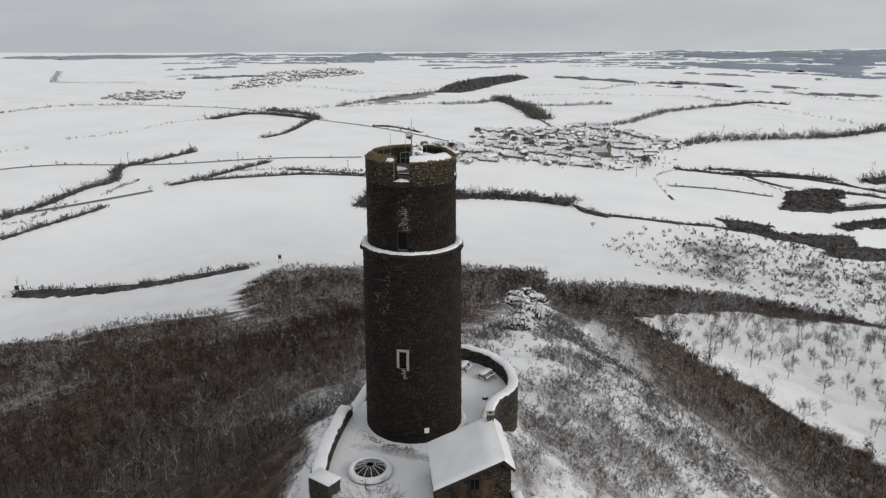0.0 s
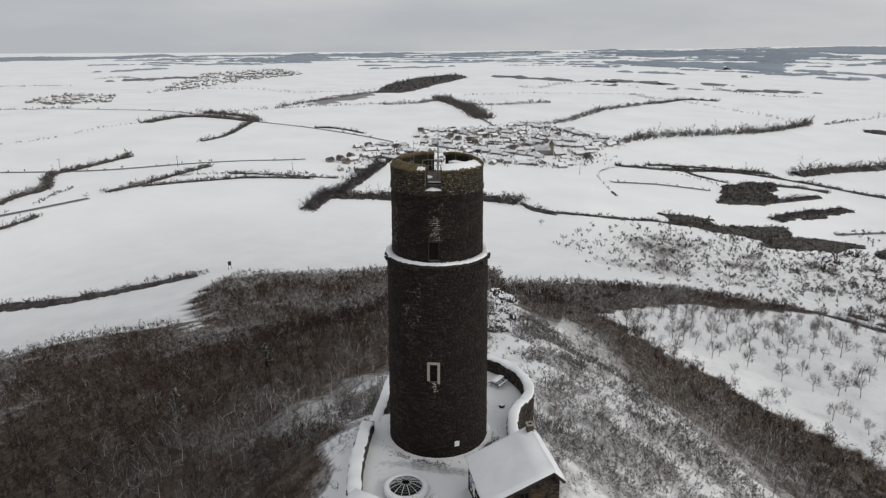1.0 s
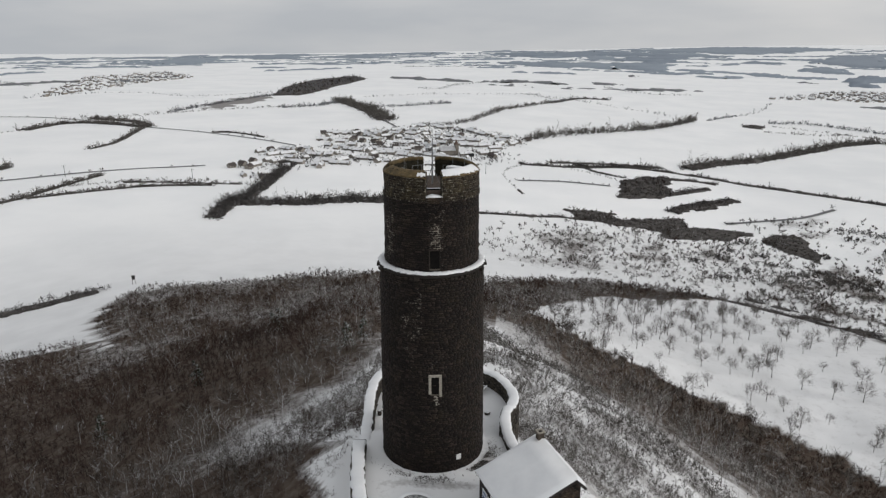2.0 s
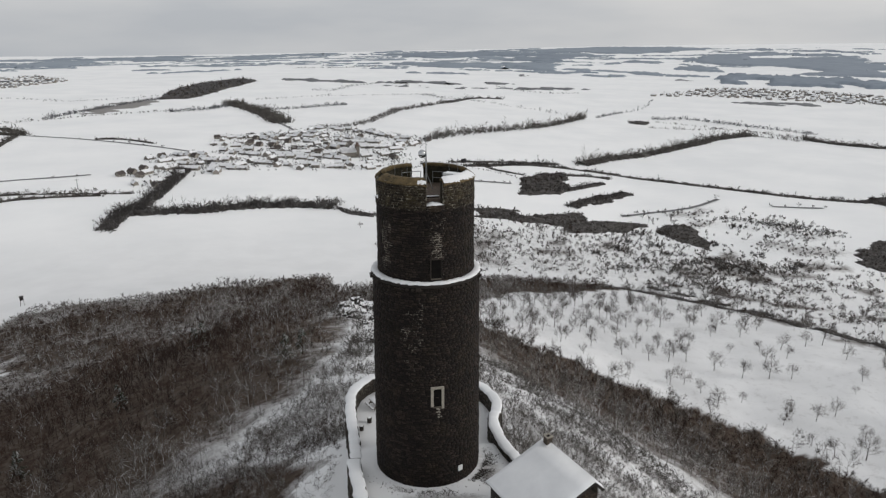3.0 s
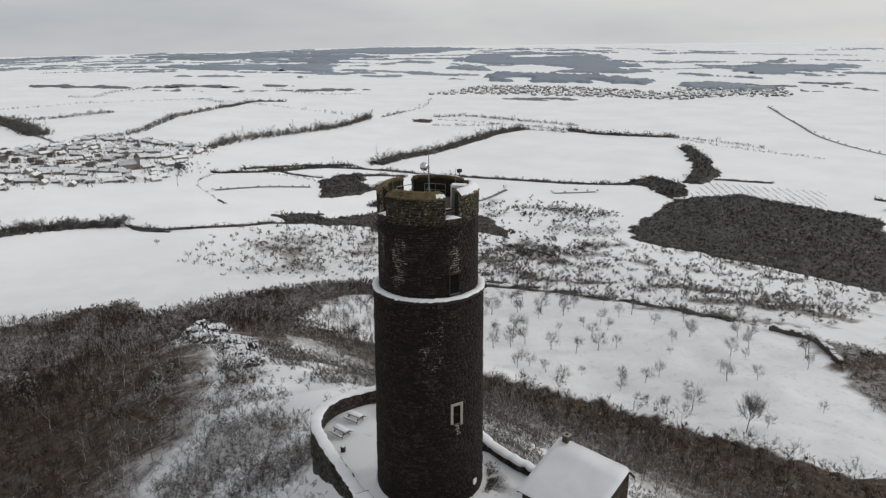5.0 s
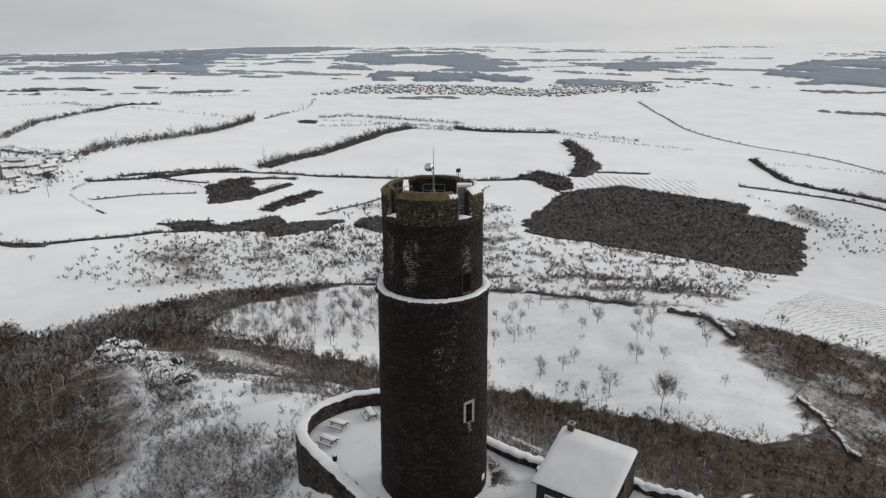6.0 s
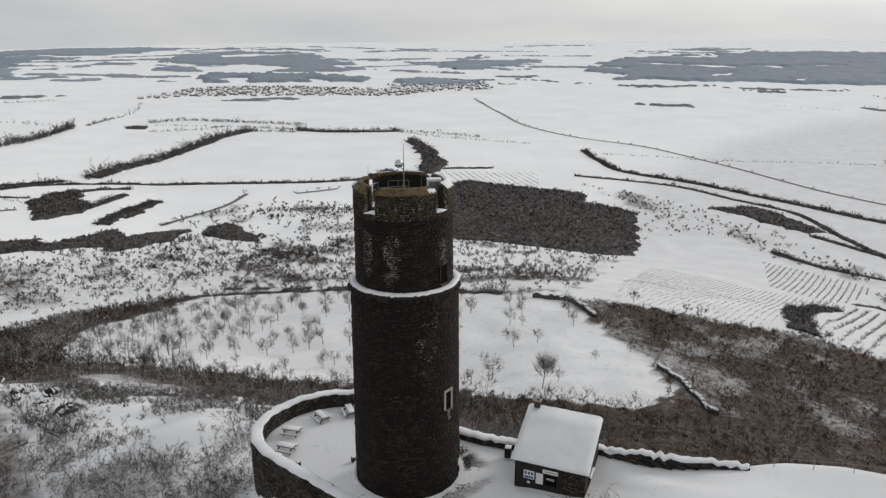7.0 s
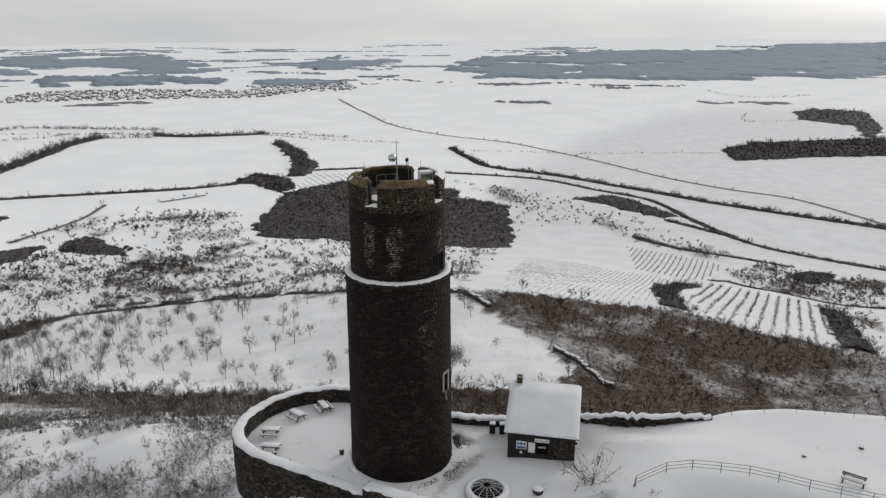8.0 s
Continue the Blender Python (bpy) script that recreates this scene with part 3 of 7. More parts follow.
def arc_block(name, r0, r1, a0, a1, z0, z1, material, parent, label="", n=None, top_wave=0.0, seed=0, mats=None):
    """A curved block of wall between two radii and two bearings (degrees), its top a little uneven."""
    rng = np.random.default_rng(seed)
    n = n or max(2, int(abs(a1 - a0) / 3))
    a = np.radians(np.linspace(a0, a1, n + 1))
    tops = z1 + rng.normal(0, top_wave, n + 1)
    rows = 9
    zs = np.linspace(0, 1, rows)
    outer = [[(r1 * math.cos(q), r1 * math.sin(q), z0 + (t - z0) * s) for q, t in zip(a, tops)] for s in zs]
    inner = [[(r0 * math.cos(q), r0 * math.sin(q), z0 + (t - z0) * s) for q, t in zip(a, tops)] for s in zs[::-1]]
    prof = np.array(outer + inner + outer[:1])
    length = np.concatenate([[0], np.cumsum(np.linalg.norm(np.diff(prof[:, 0], axis=0), axis=1))])
    uv = np.stack([np.repeat((a * r1)[None], len(prof), 0), np.repeat(length[:, None] + z0, n + 1, 1)], -1)
    ob = sheet(name, prof, material, parent, label, uv=uv, smooth_shade=False)
    bm = bmesh.new()
    bm.from_mesh(ob.data)
    bmesh.ops.remove_doubles(bm, verts=bm.verts, dist=0.002)
    bmesh.ops.holes_fill(bm, edges=[e for e in bm.edges if e.is_boundary], sides=0)
    bmesh.ops.recalc_face_normals(bm, faces=bm.faces)
    bm.to_mesh(ob.data)
    bm.free()
    return ob


def snow_arc(name, r0, r1, a0, a1, z, thick, parent, seed=0, sloped=False):
    """A curved strip of snow that lies on a ledge, with a ragged edge."""
    rng = np.random.default_rng(seed)
    n = max(4, int(abs(a1 - a0) / 1.5))
    a = np.radians(np.linspace(a0, a1, n + 1))
    e0, e1 = rng.normal(0, 0.055, n + 1), rng.normal(0, 0.055, n + 1)
    h = thick * (0.75 + 0.5 * rng.random(n + 1))
    ends = np.clip(np.minimum(np.arange(n + 1), n - np.arange(n + 1)) / 4.0, 0.05, 1)
    h = h * ends
    rows = []
    for s, k in ((0.0, -0.15), (0.06, 0.75), (0.3, 1.0), (0.5, 1.0), (0.7, 1.0), (0.94, 0.75), (1.0, -0.15)):
        r = (r0 + e0) * (1 - s) + (r1 + e1) * s
        lie = np.interp(r, [3.4, 3.72, 4.0, 4.22, 4.32], [0.07, 0.05, -0.12, -0.30, -0.38]) if sloped else 0.0
        rows.append(np.stack([r * np.cos(a), r * np.sin(a), z + lie + h * k], -1))
    return sheet(name, np.array(rows), M_SNOW, parent, "lying snow")


def pointing(bearing, z):
    """How much pale pointing is left in the joints of the tower, between 0 and 1: old repairs under the openings and on the weather side."""
    much = 0.2 + 0.0 * z
    for b, mid, wide, tall, share in ((-78, 21.6, 15, 3.4, 0.85), (-176, 21.4, 10, 2.5, 1.0), (-145, 20.8, 12, 2.9, 0.9), (-107, 13.5, 18, 3.8, 0.75), (-80, 11.0, 12, 2.8, 0.55),
                                      (-108, 8.8, 9, 2.2, 0.6), (-81, 4.5, 10, 2.5, 0.4), (-60, 14.5, 24, 2.5, 0.3), (-28, 21.5, 25, 2.2, 0.25)):
        off = (bearing - b + 180) % 360 - 180
        much = np.maximum(much, share * np.exp(-(off / wide) ** 4 - ((z - mid) / tall) ** 4))
    return much * (0.15 + 1.15 * patches(bearing * 0.085, z, 0.8, 77))


def stone_boxes(mid, along_u, along_v, out, half_u, half_v, proud, rng):
    """Rough squared stones set in a face: five-sided blocks, each with its own slant and worn corners."""
    n = len(mid)
    v = np.empty((n, 8, 3))
    for k, (a, b) in enumerate(((-1, -1), (1, -1), (1, 1), (-1, 1))):
        ju, jv = 1 + rng.normal(0, 0.10, n), 1 + rng.normal(0, 0.10, n)
        base = mid + along_u * (a * half_u * ju)[:, None] + along_v * (b * half_v * jv)[:, None]
        v[:, k] = base - out * 0.06
        v[:, k + 4] = base - along_u * (a * half_u * 0.12)[:, None] - along_v * (b * half_v * 0.14)[:, None] + out * (proud * rng.uniform(0.55, 1.3, n))[:, None]
    f = np.arange(n)[:, None, None] * 8 + np.array([(4, 5, 6, 7), (0, 1, 5, 4), (1, 2, 6, 5), (2, 3, 7, 6), (3, 0, 4, 7)])[None]
    return v.reshape(-1, 3), f.reshape(-1, 4)


def course_stones(name, levels, z0, z1, material, parent, seed, label="coursed dark basalt rubble", a0=-180.0, a1=180.0, length=0.40):
    """Courses of uneven stones round a drum through (radius, z) levels."""
    rng = np.random.default_rng(seed)
    ang, zz, hu, hv = [], [], [], []
    z = z0
    while z < z1:
        rise = min(rng.uniform(0.15, 0.25), z1 + 0.05 - z)
        rad = np.interp(z, [q for _, q in levels], [r for r, _ in levels])
        n = max(2, int(radians(a1 - a0) * rad / length))
        w = rng.uniform(0.5, 1.5, n)
        edges = np.concatenate([[0], np.cumsum(w / w.sum())]) * (a1 - a0) + a0 + (rng.uniform(0, 3) if a1 - a0 > 359 else 0)
        ang.append((edges[1:] + edges[:-1]) / 2), hu.append(np.radians(np.diff(edges)) * rad / 2 - 0.014)
        zz.append(z + rise / 2 + rng.normal(0, 0.012, n)), hv.append(np.full(n, rise / 2 - 0.012) * rng.uniform(0.8, 1.0, n))
        z += rise
    ang, zz, hu, hv = np.radians(np.concatenate(ang)), np.concatenate(zz), np.concatenate(hu), np.concatenate(hv)
    rad = np.interp(zz, [q for _, q in levels], [r for r, _ in levels])
    out = np.stack([np.cos(ang), np.sin(ang), np.zeros(len(ang))], -1)
    side = np.stack([-np.sin(ang), np.cos(ang), np.zeros(len(ang))], -1)
    tall = np.zeros((len(ang), 3))
    tall[:, 2] = 1
    v, f = stone_boxes(out * (rad - 0.03)[:, None] + tall * zz[:, None], side, tall, out, hu, hv, np.clip(rng.normal(0.035, 0.018, len(ang)), 0.005, 0.09), rng)
    ob = mesh_from(name, v, f, material, None, parent, label)
    return tagged(ob, kind="stuff")


def sloped_coping(a0, a1, parent, seed):
    """A mortar coping that falls outwards, worn round at its edges and ends."""
    rng = np.random.default_rng(seed)
    n = max(6, int((a1 - a0) / 2.2))
    a = np.radians(np.linspace(a0 - 0.3, a1 + 0.3, n + 1))
    low = 0.12 * np.clip(1 - np.minimum(np.arange(n + 1), n - np.arange(n + 1)) / 2.5, 0, 1)
    rows = []
    for r, z in ((3.43, -0.22), (3.40, 0.0), (3.47, 0.07), (3.72, 0.05), (4.0, -0.12), (4.22, -0.30), (4.32, -0.38), (4.33, -0.46), (4.2, -0.5)):
        rows.append(np.stack([(r + rng.normal(0, 0.012, n + 1)) * np.cos(a), (r + rng.normal(0, 0.012, n + 1)) * np.sin(a), TOP + z - low + rng.normal(0, 0.014, n + 1)], -1))
    ob = sheet("coping", np.array(rows), M_RENDER_RIM, parent, "weathered ochre mortar coping")
    bm = bmesh.new()
    bm.from_mesh(ob.data)
    bmesh.ops.holes_fill(bm, edges=[e for e in bm.edges if e.is_boundary], sides=0)
    bmesh.ops.recalc_face_normals(bm, faces=bm.faces)
    bm.to_mesh(ob.data)
    bm.free()


def build_tower():
    t = thing("stone_tower", 0, 0, -1.4, 0, "tall round dark basalt castle tower with snow on ledge and parapet", "tower")
    m = Matrix.Translation((0, 0, 1.4))
    rough_drum("lower_shaft", [(4.955, -3.0), (4.92, -1.4), (4.765, 15.0), (4.735, 18.2)], M_POINTING, t, "dark mortar core", amp=0.006, n=120)
    rough_drum("upper_shaft", [(4.275, 17.8), (4.235, 21.0), (4.215, 24.8)], M_POINTING, t, "dark mortar core", amp=0.006, n=120, seed=2)
    for shaft in t.children:
        co = np.empty(len(shaft.data.vertices) * 3, np.float32)
        shaft.data.vertices.foreach_get("co", co)
        co = co.reshape(-1, 3)
        shaft.data.attributes.new("pointing", "FLOAT", "POINT").data.foreach_set("value", pointing(np.degrees(np.arctan2(co[:, 1], co[:, 0])), co[:, 2]).astype(np.float32))
    course_stones("lower_stonework", [(4.985, -3.0), (4.95, -1.4), (4.795, 15.0), (4.765, 17.75)], -1.9, 17.7, M_TOWER, t, 41)
    course_stones("upper_stonework", [(4.305, 17.8), (4.265, 21.0), (4.245, 24.8)], 18.1, 24.35, M_TOWER, t, 42)
    plinth = rough_drum("plinth", [(5.38, -5.0), (5.32, -1.75)], M_WALL, t, "dark rubble footing course", amp=0.03, seed=3)
    snow_arc("plinth_snow", 4.9, 5.42, 0, 360, -1.75, 0.28, t, 5)
    # ledge where the tower narrows: a string of stones under snow
    rng = random.Random(4)
    bm = bmesh.new()
    vs = [[bm.verts.new(p) for p in ring_of(r, z, 96)] for r, z in ((4.74, 17.7), (4.92, 17.86), (4.92, 18.06), (4.2, 18.12))]
    for lo, hi in zip(vs, vs[1:]):
        for k in range(96):
            bm.faces.new((lo[k], lo[(k + 1) % 96], hi[(k + 1) % 96], hi[k]))
    part("ledge", bm, M_WALL, t, "projecting stone ledge")
    snow_arc("ledge_snow", 4.24, 4.86, 0, 360, 18.08, 0.17, t, 6)
    a = 0.0
    while a < 360:
        w = rng.uniform(4, 9)
        if rng.random() < 0.6:
            bm = bmesh.new()
            s = rng.uniform(0.12, 0.22)
            box(bm, 4.72, 4.96 + s * 0.5, -s, s, 17.62 - s * 0.3, 17.62 + s, 0, 0.03, 0.03, rng)
            bmesh.ops.rotate(bm, verts=bm.verts, cent=(0, 0, 0), matrix=Matrix.Rotation(radians(a), 3, "Z"))
            part("corbel_stone", bm, M_DARKSTONE, t)
        a += w
    # parapet in four stretches, with a sill of snow in each opening
    edges = sorted((g % 360, h) for g, h in GAPS)
    for k, (g, h) in enumerate(edges):
        g2, h2 = edges[(k + 1) % 4]
        a0, a1 = g + h, (g2 - h2) + (360 if k == 3 else 0)
        arc_block("parapet", 3.9, 4.225, a0, a1, 24.3, TOP - 0.30, M_PALEJOINT, t, "pale repointed parapet wall", top_wave=0.02, seed=k)
        arc_block("parapet_lining", 3.45, 3.895, a0, a1, 24.3, TOP - 0.04, M_LINING, t, "dark mossy inner parapet face", top_wave=0.02, seed=k + 5)
        course_stones("parapet_stonework", [(4.265, 24.0), (4.265, 27.0)], 24.42, TOP - 0.42, M_PARAPET, t, 60 + k, "repointed brown parapet stones", a0 + 0.3, a1 - 0.3, 0.34)
        sloped_coping(a0, a1, t, k + 9)
        arc_block("sill", 3.3, 4.33, g - h - 0.5, g + h + 0.5, 24.2, SILL, M_SCAR, t)
        snow_arc("sill_snow", 3.4, 4.33, g - h, g + h, SILL, 0.16, t, k + 20)
    for k, (a0, a1, r0) in enumerate(((-71, -8, 3.5), (-101, -91, 3.95), (20, 60, 3.6), (66, 86, 3.7), (112, 122, 3.7), (140, 148, 3.8))):
        snow_arc("parapet_snow", r0, 4.24, a0, a1, TOP + 0.015, 0.09, t, k + 30, True)
    # platform inside
    bm = bmesh.new()
    bmesh.ops.create_cone(bm, cap_ends=True, segments=48, radius1=3.5, radius2=3.5, depth=0.3)
    bmesh.ops.translate(bm, verts=bm.verts, vec=(0, 0, FLOOR - 0.15))
    part("platform", bm, M_WOOD, t, "trodden snow-dusted viewing platform")
    snow_arc("platform_snow", 0.5, 3.4, 150, 230, FLOOR, 0.06, t, 50)
    # doorway on the ledge and window of the shaft
    def opening(name, bearing, r, z0, z1, w, frame, depth=1.1):
        hole = new(name)
        hole.parent = t
        hole.matrix_basis = pose(0, 0, 0, 0, 0, bearing)
        bm = bmesh.new()
        h = z1 - z0
        f = frame
        # surround set on the wall face: two jambs and a head
        for x0, x1, y0, y1, a, b in ((r - 0.02, r + 0.055, -w / 2 - f, -w / 2, z0, z1 + f), (r - 0.02, r + 0.055, w / 2, w / 2 + f, z0 - 0.25, z1 + f), (r - 0.02, r + 0.055, -w / 2, w / 2, z1, z1 + f)):
            box(bm, x0, x1, y0, y1, a, b, 0, 0.012)
        fr = part("frame", bm, M_FRAME if frame > 0.2 else M_DARKSTONE, hole)
        # flat panel on the face; its dark colour stands in for the opening's shade
        bm = bmesh.new()
        box(bm, r - 0.05, r + 0.035, -w / 2, w / 2, z0, z1)
        part("dark_opening", bm, M_NEARBLACK, hole)
        bm = bmesh.new()
        box(bm, r - 0.02, r + 0.13, -w / 2 - 0.05, w / 2 + 0.05, z0 - 0.12, z0, 0, 0.02)
        part("window_sill", bm, M_STONE, hole)
        return hole

    opening("window", -81.5, 4.87, 6.75, 8.42, 0.70, 0.25)
    opening("doorway", -81.0, 4.335, 18.5, 20.1, 0.80, 0.1)
    stone_rng = random.Random(31)
    for k in range(11):
        a, z, s = -81.5 + stone_rng.gauss(0, 3.0), stone_rng.uniform(5.5, 6.55), stone_rng.uniform(0.05, 0.13)
        bm = bmesh.new()
        box(bm, 4.84, 4.905, -s, s, z - s * 0.6, z + s * 0.6, 0, 0.015, 0.02, stone_rng)
        bmesh.ops.rotate(bm, verts=bm.verts, cent=(0, 0, 0), matrix=Matrix.Rotation(radians(a), 3, "Z"))
        part("pale_stone", bm, M_FRAME, t)
    bm = bmesh.new()
    box(bm, 4.93, 5.02, -0.24, 0.24, -0.33, 0.2, 0, 0.01)
    bmesh.ops.rotate(bm, verts=bm.verts, cent=(0, 0, 0), matrix=Matrix.Rotation(radians(-55.5), 3, "Z"))
    part("notice_plate", bm, M_WHITE, t, "small white metal plate")
    for ob in t.children:
        ob.matrix_basis = m @ ob.matrix_basis
    return t


build_tower()

# ---- ring wall, terrace and yard ----
def along(points, step=0.45):
    """Points at even steps along a smooth line through (x, y, ...) points."""
    p = np.array(points, float)
    q = [p[0]]
    for k in range(len(p) - 1):
        a, b, c, d = p[max(k - 1, 0)], p[k], p[k + 1], p[min(k + 2, len(p) - 1)]
        n = max(2, int(np.linalg.norm(c[:2] - b[:2]) / step))
        for i in range(1, n + 1):
            s = i / n
            q.append(0.5 * (2 * b + (c - a) * s + (2 * a - 5 * b + 4 * c - d) * s * s + (3 * b - a - 3 * c + d) * s ** 3))
    return np.array(q)


def wall_run(points, thick, depth_out, seed, label, ragged=0.05, snow=0.22):
    """A rubble wall along (x, y, top) points, with lying snow along its top."""
    rng = np.random.default_rng(seed)
    line = along(points)
    n = len(line)
    d = np.gradient(line[:, :2], axis=0)
    d /= np.linalg.norm(d, axis=1, keepdims=True)
    side = np.stack([-d[:, 1], d[:, 0]], -1)
    run = np.concatenate([[0], np.cumsum(np.linalg.norm(np.diff(line[:, :2], axis=0), axis=1))])
    top = line[:, 2] + rng.normal(0, ragged, n)
    x0, y0 = float(line[:, 0].mean()), float(line[:, 1].mean())
    t = thing("ring_wall", x0, y0, float(top.min()) - 2, 0, label, "wall", "castle ring walls")
    origin = np.array([x0, y0, float(top.min()) - 2])
    rows, uvs = [], []
    outline = [(-thick / 2 - 0.12, 0.0, 0.0)] + [(-thick / 2 - 0.12 * (1 - k / 8), k / 8, 1) for k in range(1, 9)] + [(thick / 2 + 0.05 * (1 - k / 6), 1 - k / 6, 2) for k in range(0, 7)]
    length = 0.0
    for k, (off, s, _) in enumerate(outline):
        wob = rng.normal(0, 0.035, n)
        low = top - depth_out
        z = low + (top - low) * s
        rows.append(np.stack([line[:, 0] + side[:, 0] * -(off + wob), line[:, 1] + side[:, 1] * -(off + wob), z], -1) - origin)
        uvs.append(np.stack([run, np.full(n, 0) + z if off < 0 else z + 7.3], -1))
    wall = sheet("wall", np.array(rows), M_WALL, t, uv=np.array(uvs), smooth_shade=False)
    bm = bmesh.new()
    bm.from_mesh(wall.data)
    bmesh.ops.holes_fill(bm, edges=[e for e in bm.edges if e.is_boundary], sides=0)
    bm.to_mesh(wall.data)
    bm.free()
    cap = []
    half = thick / 2 + 0.04
    h = snow * (0.8 + 0.4 * rng.random(n))
    e0, e1 = rng.normal(0, 0.05, n), rng.normal(0, 0.05, n)
    for s, k in ((-1, -0.12), (-0.93, 0.55), (-0.6, 0.95), (0, 1.05), (0.6, 0.95), (0.93, 0.55), (1, -0.12)):
        off = s * half + (e0 if s < 0 else e1)
        cap.append(np.stack([line[:, 0] + side[:, 0] * off, line[:, 1] + side[:, 1] * off, top + h * k], -1) - origin)
    cap = np.array(cap)
    cap[:, 0, 2] = np.minimum(cap[:, 0, 2], cap[0, 0, 2])
    cap[:, -1, 2] = np.minimum(cap[:, -1, 2], cap[0, -1, 2])
    sheet("snow_cap", cap, M_SNOW, t, "thick lying snow")
    # courses of separate stones on both faces
    r3 = np.random.default_rng(seed + 70)
    mids, us, vs, outs, hus, hvs = [], [], [], [], [], []
    for face, lowest in ((1, min(depth_out, 3.4)), (-1, 1.9)):
        drop = 0.06
        while drop < lowest:
            rise = r3.uniform(0.16, 0.27)
            w = r3.uniform(0.22, 0.62, int(run[-1] / 0.42))
            at = np.cumsum(w) / w.sum() * run[-1]
            mid = at - w / w.sum() * run[-1] / 2
            px, py, pz = (np.interp(mid, run, q) for q in (line[:, 0], line[:, 1], top))
            dx, dy = np.interp(mid, run, d[:, 0]), np.interp(mid, run, d[:, 1])
            out = np.stack([-dy, dx, np.zeros(len(mid))], -1) * face
            batter = thick / 2 + 0.0 + (0.12 * drop / depth_out if face > 0 else 0.05 * drop / depth_out)
            mids.append(np.stack([px, py, pz - drop - rise / 2], -1) + out * batter - origin)
            us.append(np.stack([dx, dy, np.zeros(len(mid))], -1)), outs.append(out), vs.append(np.tile([0.0, 0.0, 1.0], (len(mid), 1)))
            hus.append(w / w.sum() * run[-1] / 2 - 0.015), hvs.append(np.full(len(mid), rise / 2 - 0.014))
            drop += rise
    n_stones = sum(len(q) for q in hus)
    sv, sf = stone_boxes(np.concatenate(mids), np.concatenate(us), np.concatenate(vs), np.concatenate(outs), np.concatenate(hus), np.concatenate(hvs), np.clip(r3.normal(0.06, 0.025, n_stones), 0.02, 0.13), r3)
    tagged(mesh_from("stonework", sv, sf, M_RUBBLE, None, t, "uneven dark rubble stones"), kind="stuff")
    # loose stones along the inner edge of the top
    r2 = random.Random(seed)
    for k in range(2, n - 2, 3):
        if r2.random() < 0.6:
            bm = bmesh.new()
            c = Vector((line[k, 0] + side[k, 0] * (thick / 2 - 0.02), line[k, 1] + side[k, 1] * (thick / 2 - 0.02), top[k] - r2.uniform(0.05, 0.25))) - Vector(origin)
            s = r2.uniform(0.12, 0.24)
            box(bm, c.x - s, c.x + s, c.y - 0.12, c.y + 0.12, c.z - 0.09, c.z + 0.09, math.degrees(math.atan2(d[k, 1], d[k, 0])), 0.03, 0.03, r2)
            part("wall_stone", bm, M_STONE, t)
    return t


wall_run([(-4.35, -13.4, -0.35), (-5.9, -8.4, -0.35), (-6.85, -3.4, -0.35), (-7.05, -1.5, -0.35)], 1.15, 5.5, 1, "dark rubble yard wall under thick snow")
wall_run([(-6.85, -1.4, -1.5), (-7.05, 1.0, -1.6), (-7.6, 5.5, -1.6), (-8.1, 9.7, -1.6), (-8.2, 13.4, -1.65), (-7.2, 16.2, -1.7), (-4.8, 18.3, -1.7), (-1.0, 19.2, -1.8), (2.7, 18.5, -1.8),
          (5.2, 16.7, -1.75), (7.3, 13.9, -1.7), (8.1, 11.0, -1.65), (8.0, 9.0, -1.55), (7.35, 6.8, -1.35), (7.2, 4.3, -1.05), (7.5, 1.4, -0.85), (8.2, -1.2, -0.8), (9.2, -3.2, -0.8), (10.3, -5.2, -0.75), (11.5, -7.3, -0.6)], 1.05, 6.0, 2, "curved dark rubble terrace wall under snow")
wall_run([(13.2, -11.2, 0.25), (13.9, -12.6, 0.4), (15.2, -16.0, 0.85), (16.4, -19.0, 1.25), (18.9, -24.6, 1.95)], 0.8, 4.0, 4, "low broken rubble wall topped with snow", 0.12)


def pier(x, y, turn, w, l, top, label):
    rng = random.Random(7)
    t = thing("wall_pier", x, y, top - 3.2, turn, label, "wall")
    for k in range(9):
        z = k * 0.36
        for y0, y1 in ((-l / 2, -0.01), (0.01, l / 2)):
            a = -w / 2
            while a < w / 2 - 0.05:
                b = min(a + rng.uniform(0.28, 0.75), w / 2)
                b = w / 2 if w / 2 - b < 0.2 else b
                bm = bmesh.new()
                box(bm, a + 0.012, b - 0.012, y0 + rng.uniform(-0.05, 0.03), y1 + rng.uniform(-0.03, 0.05), z, z + rng.uniform(0.33, 0.352), 0, 0.03, 0.025, rng)
                part("stone", bm, M_PIER, t)
                a = b
    bm = bmesh.new()
    box(bm, -w / 2 - 0.06, w / 2 + 0.06, -l / 2 - 0.06, l / 2 + 0.06, 3.2, 3.45, 0, 0.09, 0.03, rng)
    part("snow_cap", bm, M_SNOW, t, "thick lying snow", True)


pier(-3.35, -14.0, -18, 2.5, 1.5, -0.25, "square rubble pier at the wall's end under snow")


# ---- the ticket hut ----
def board(bm, x0, x1, y0, y1, z0, z1, b=0.01):
    box(bm, x0, x1, y0, y1, z0, z1, 0, b)


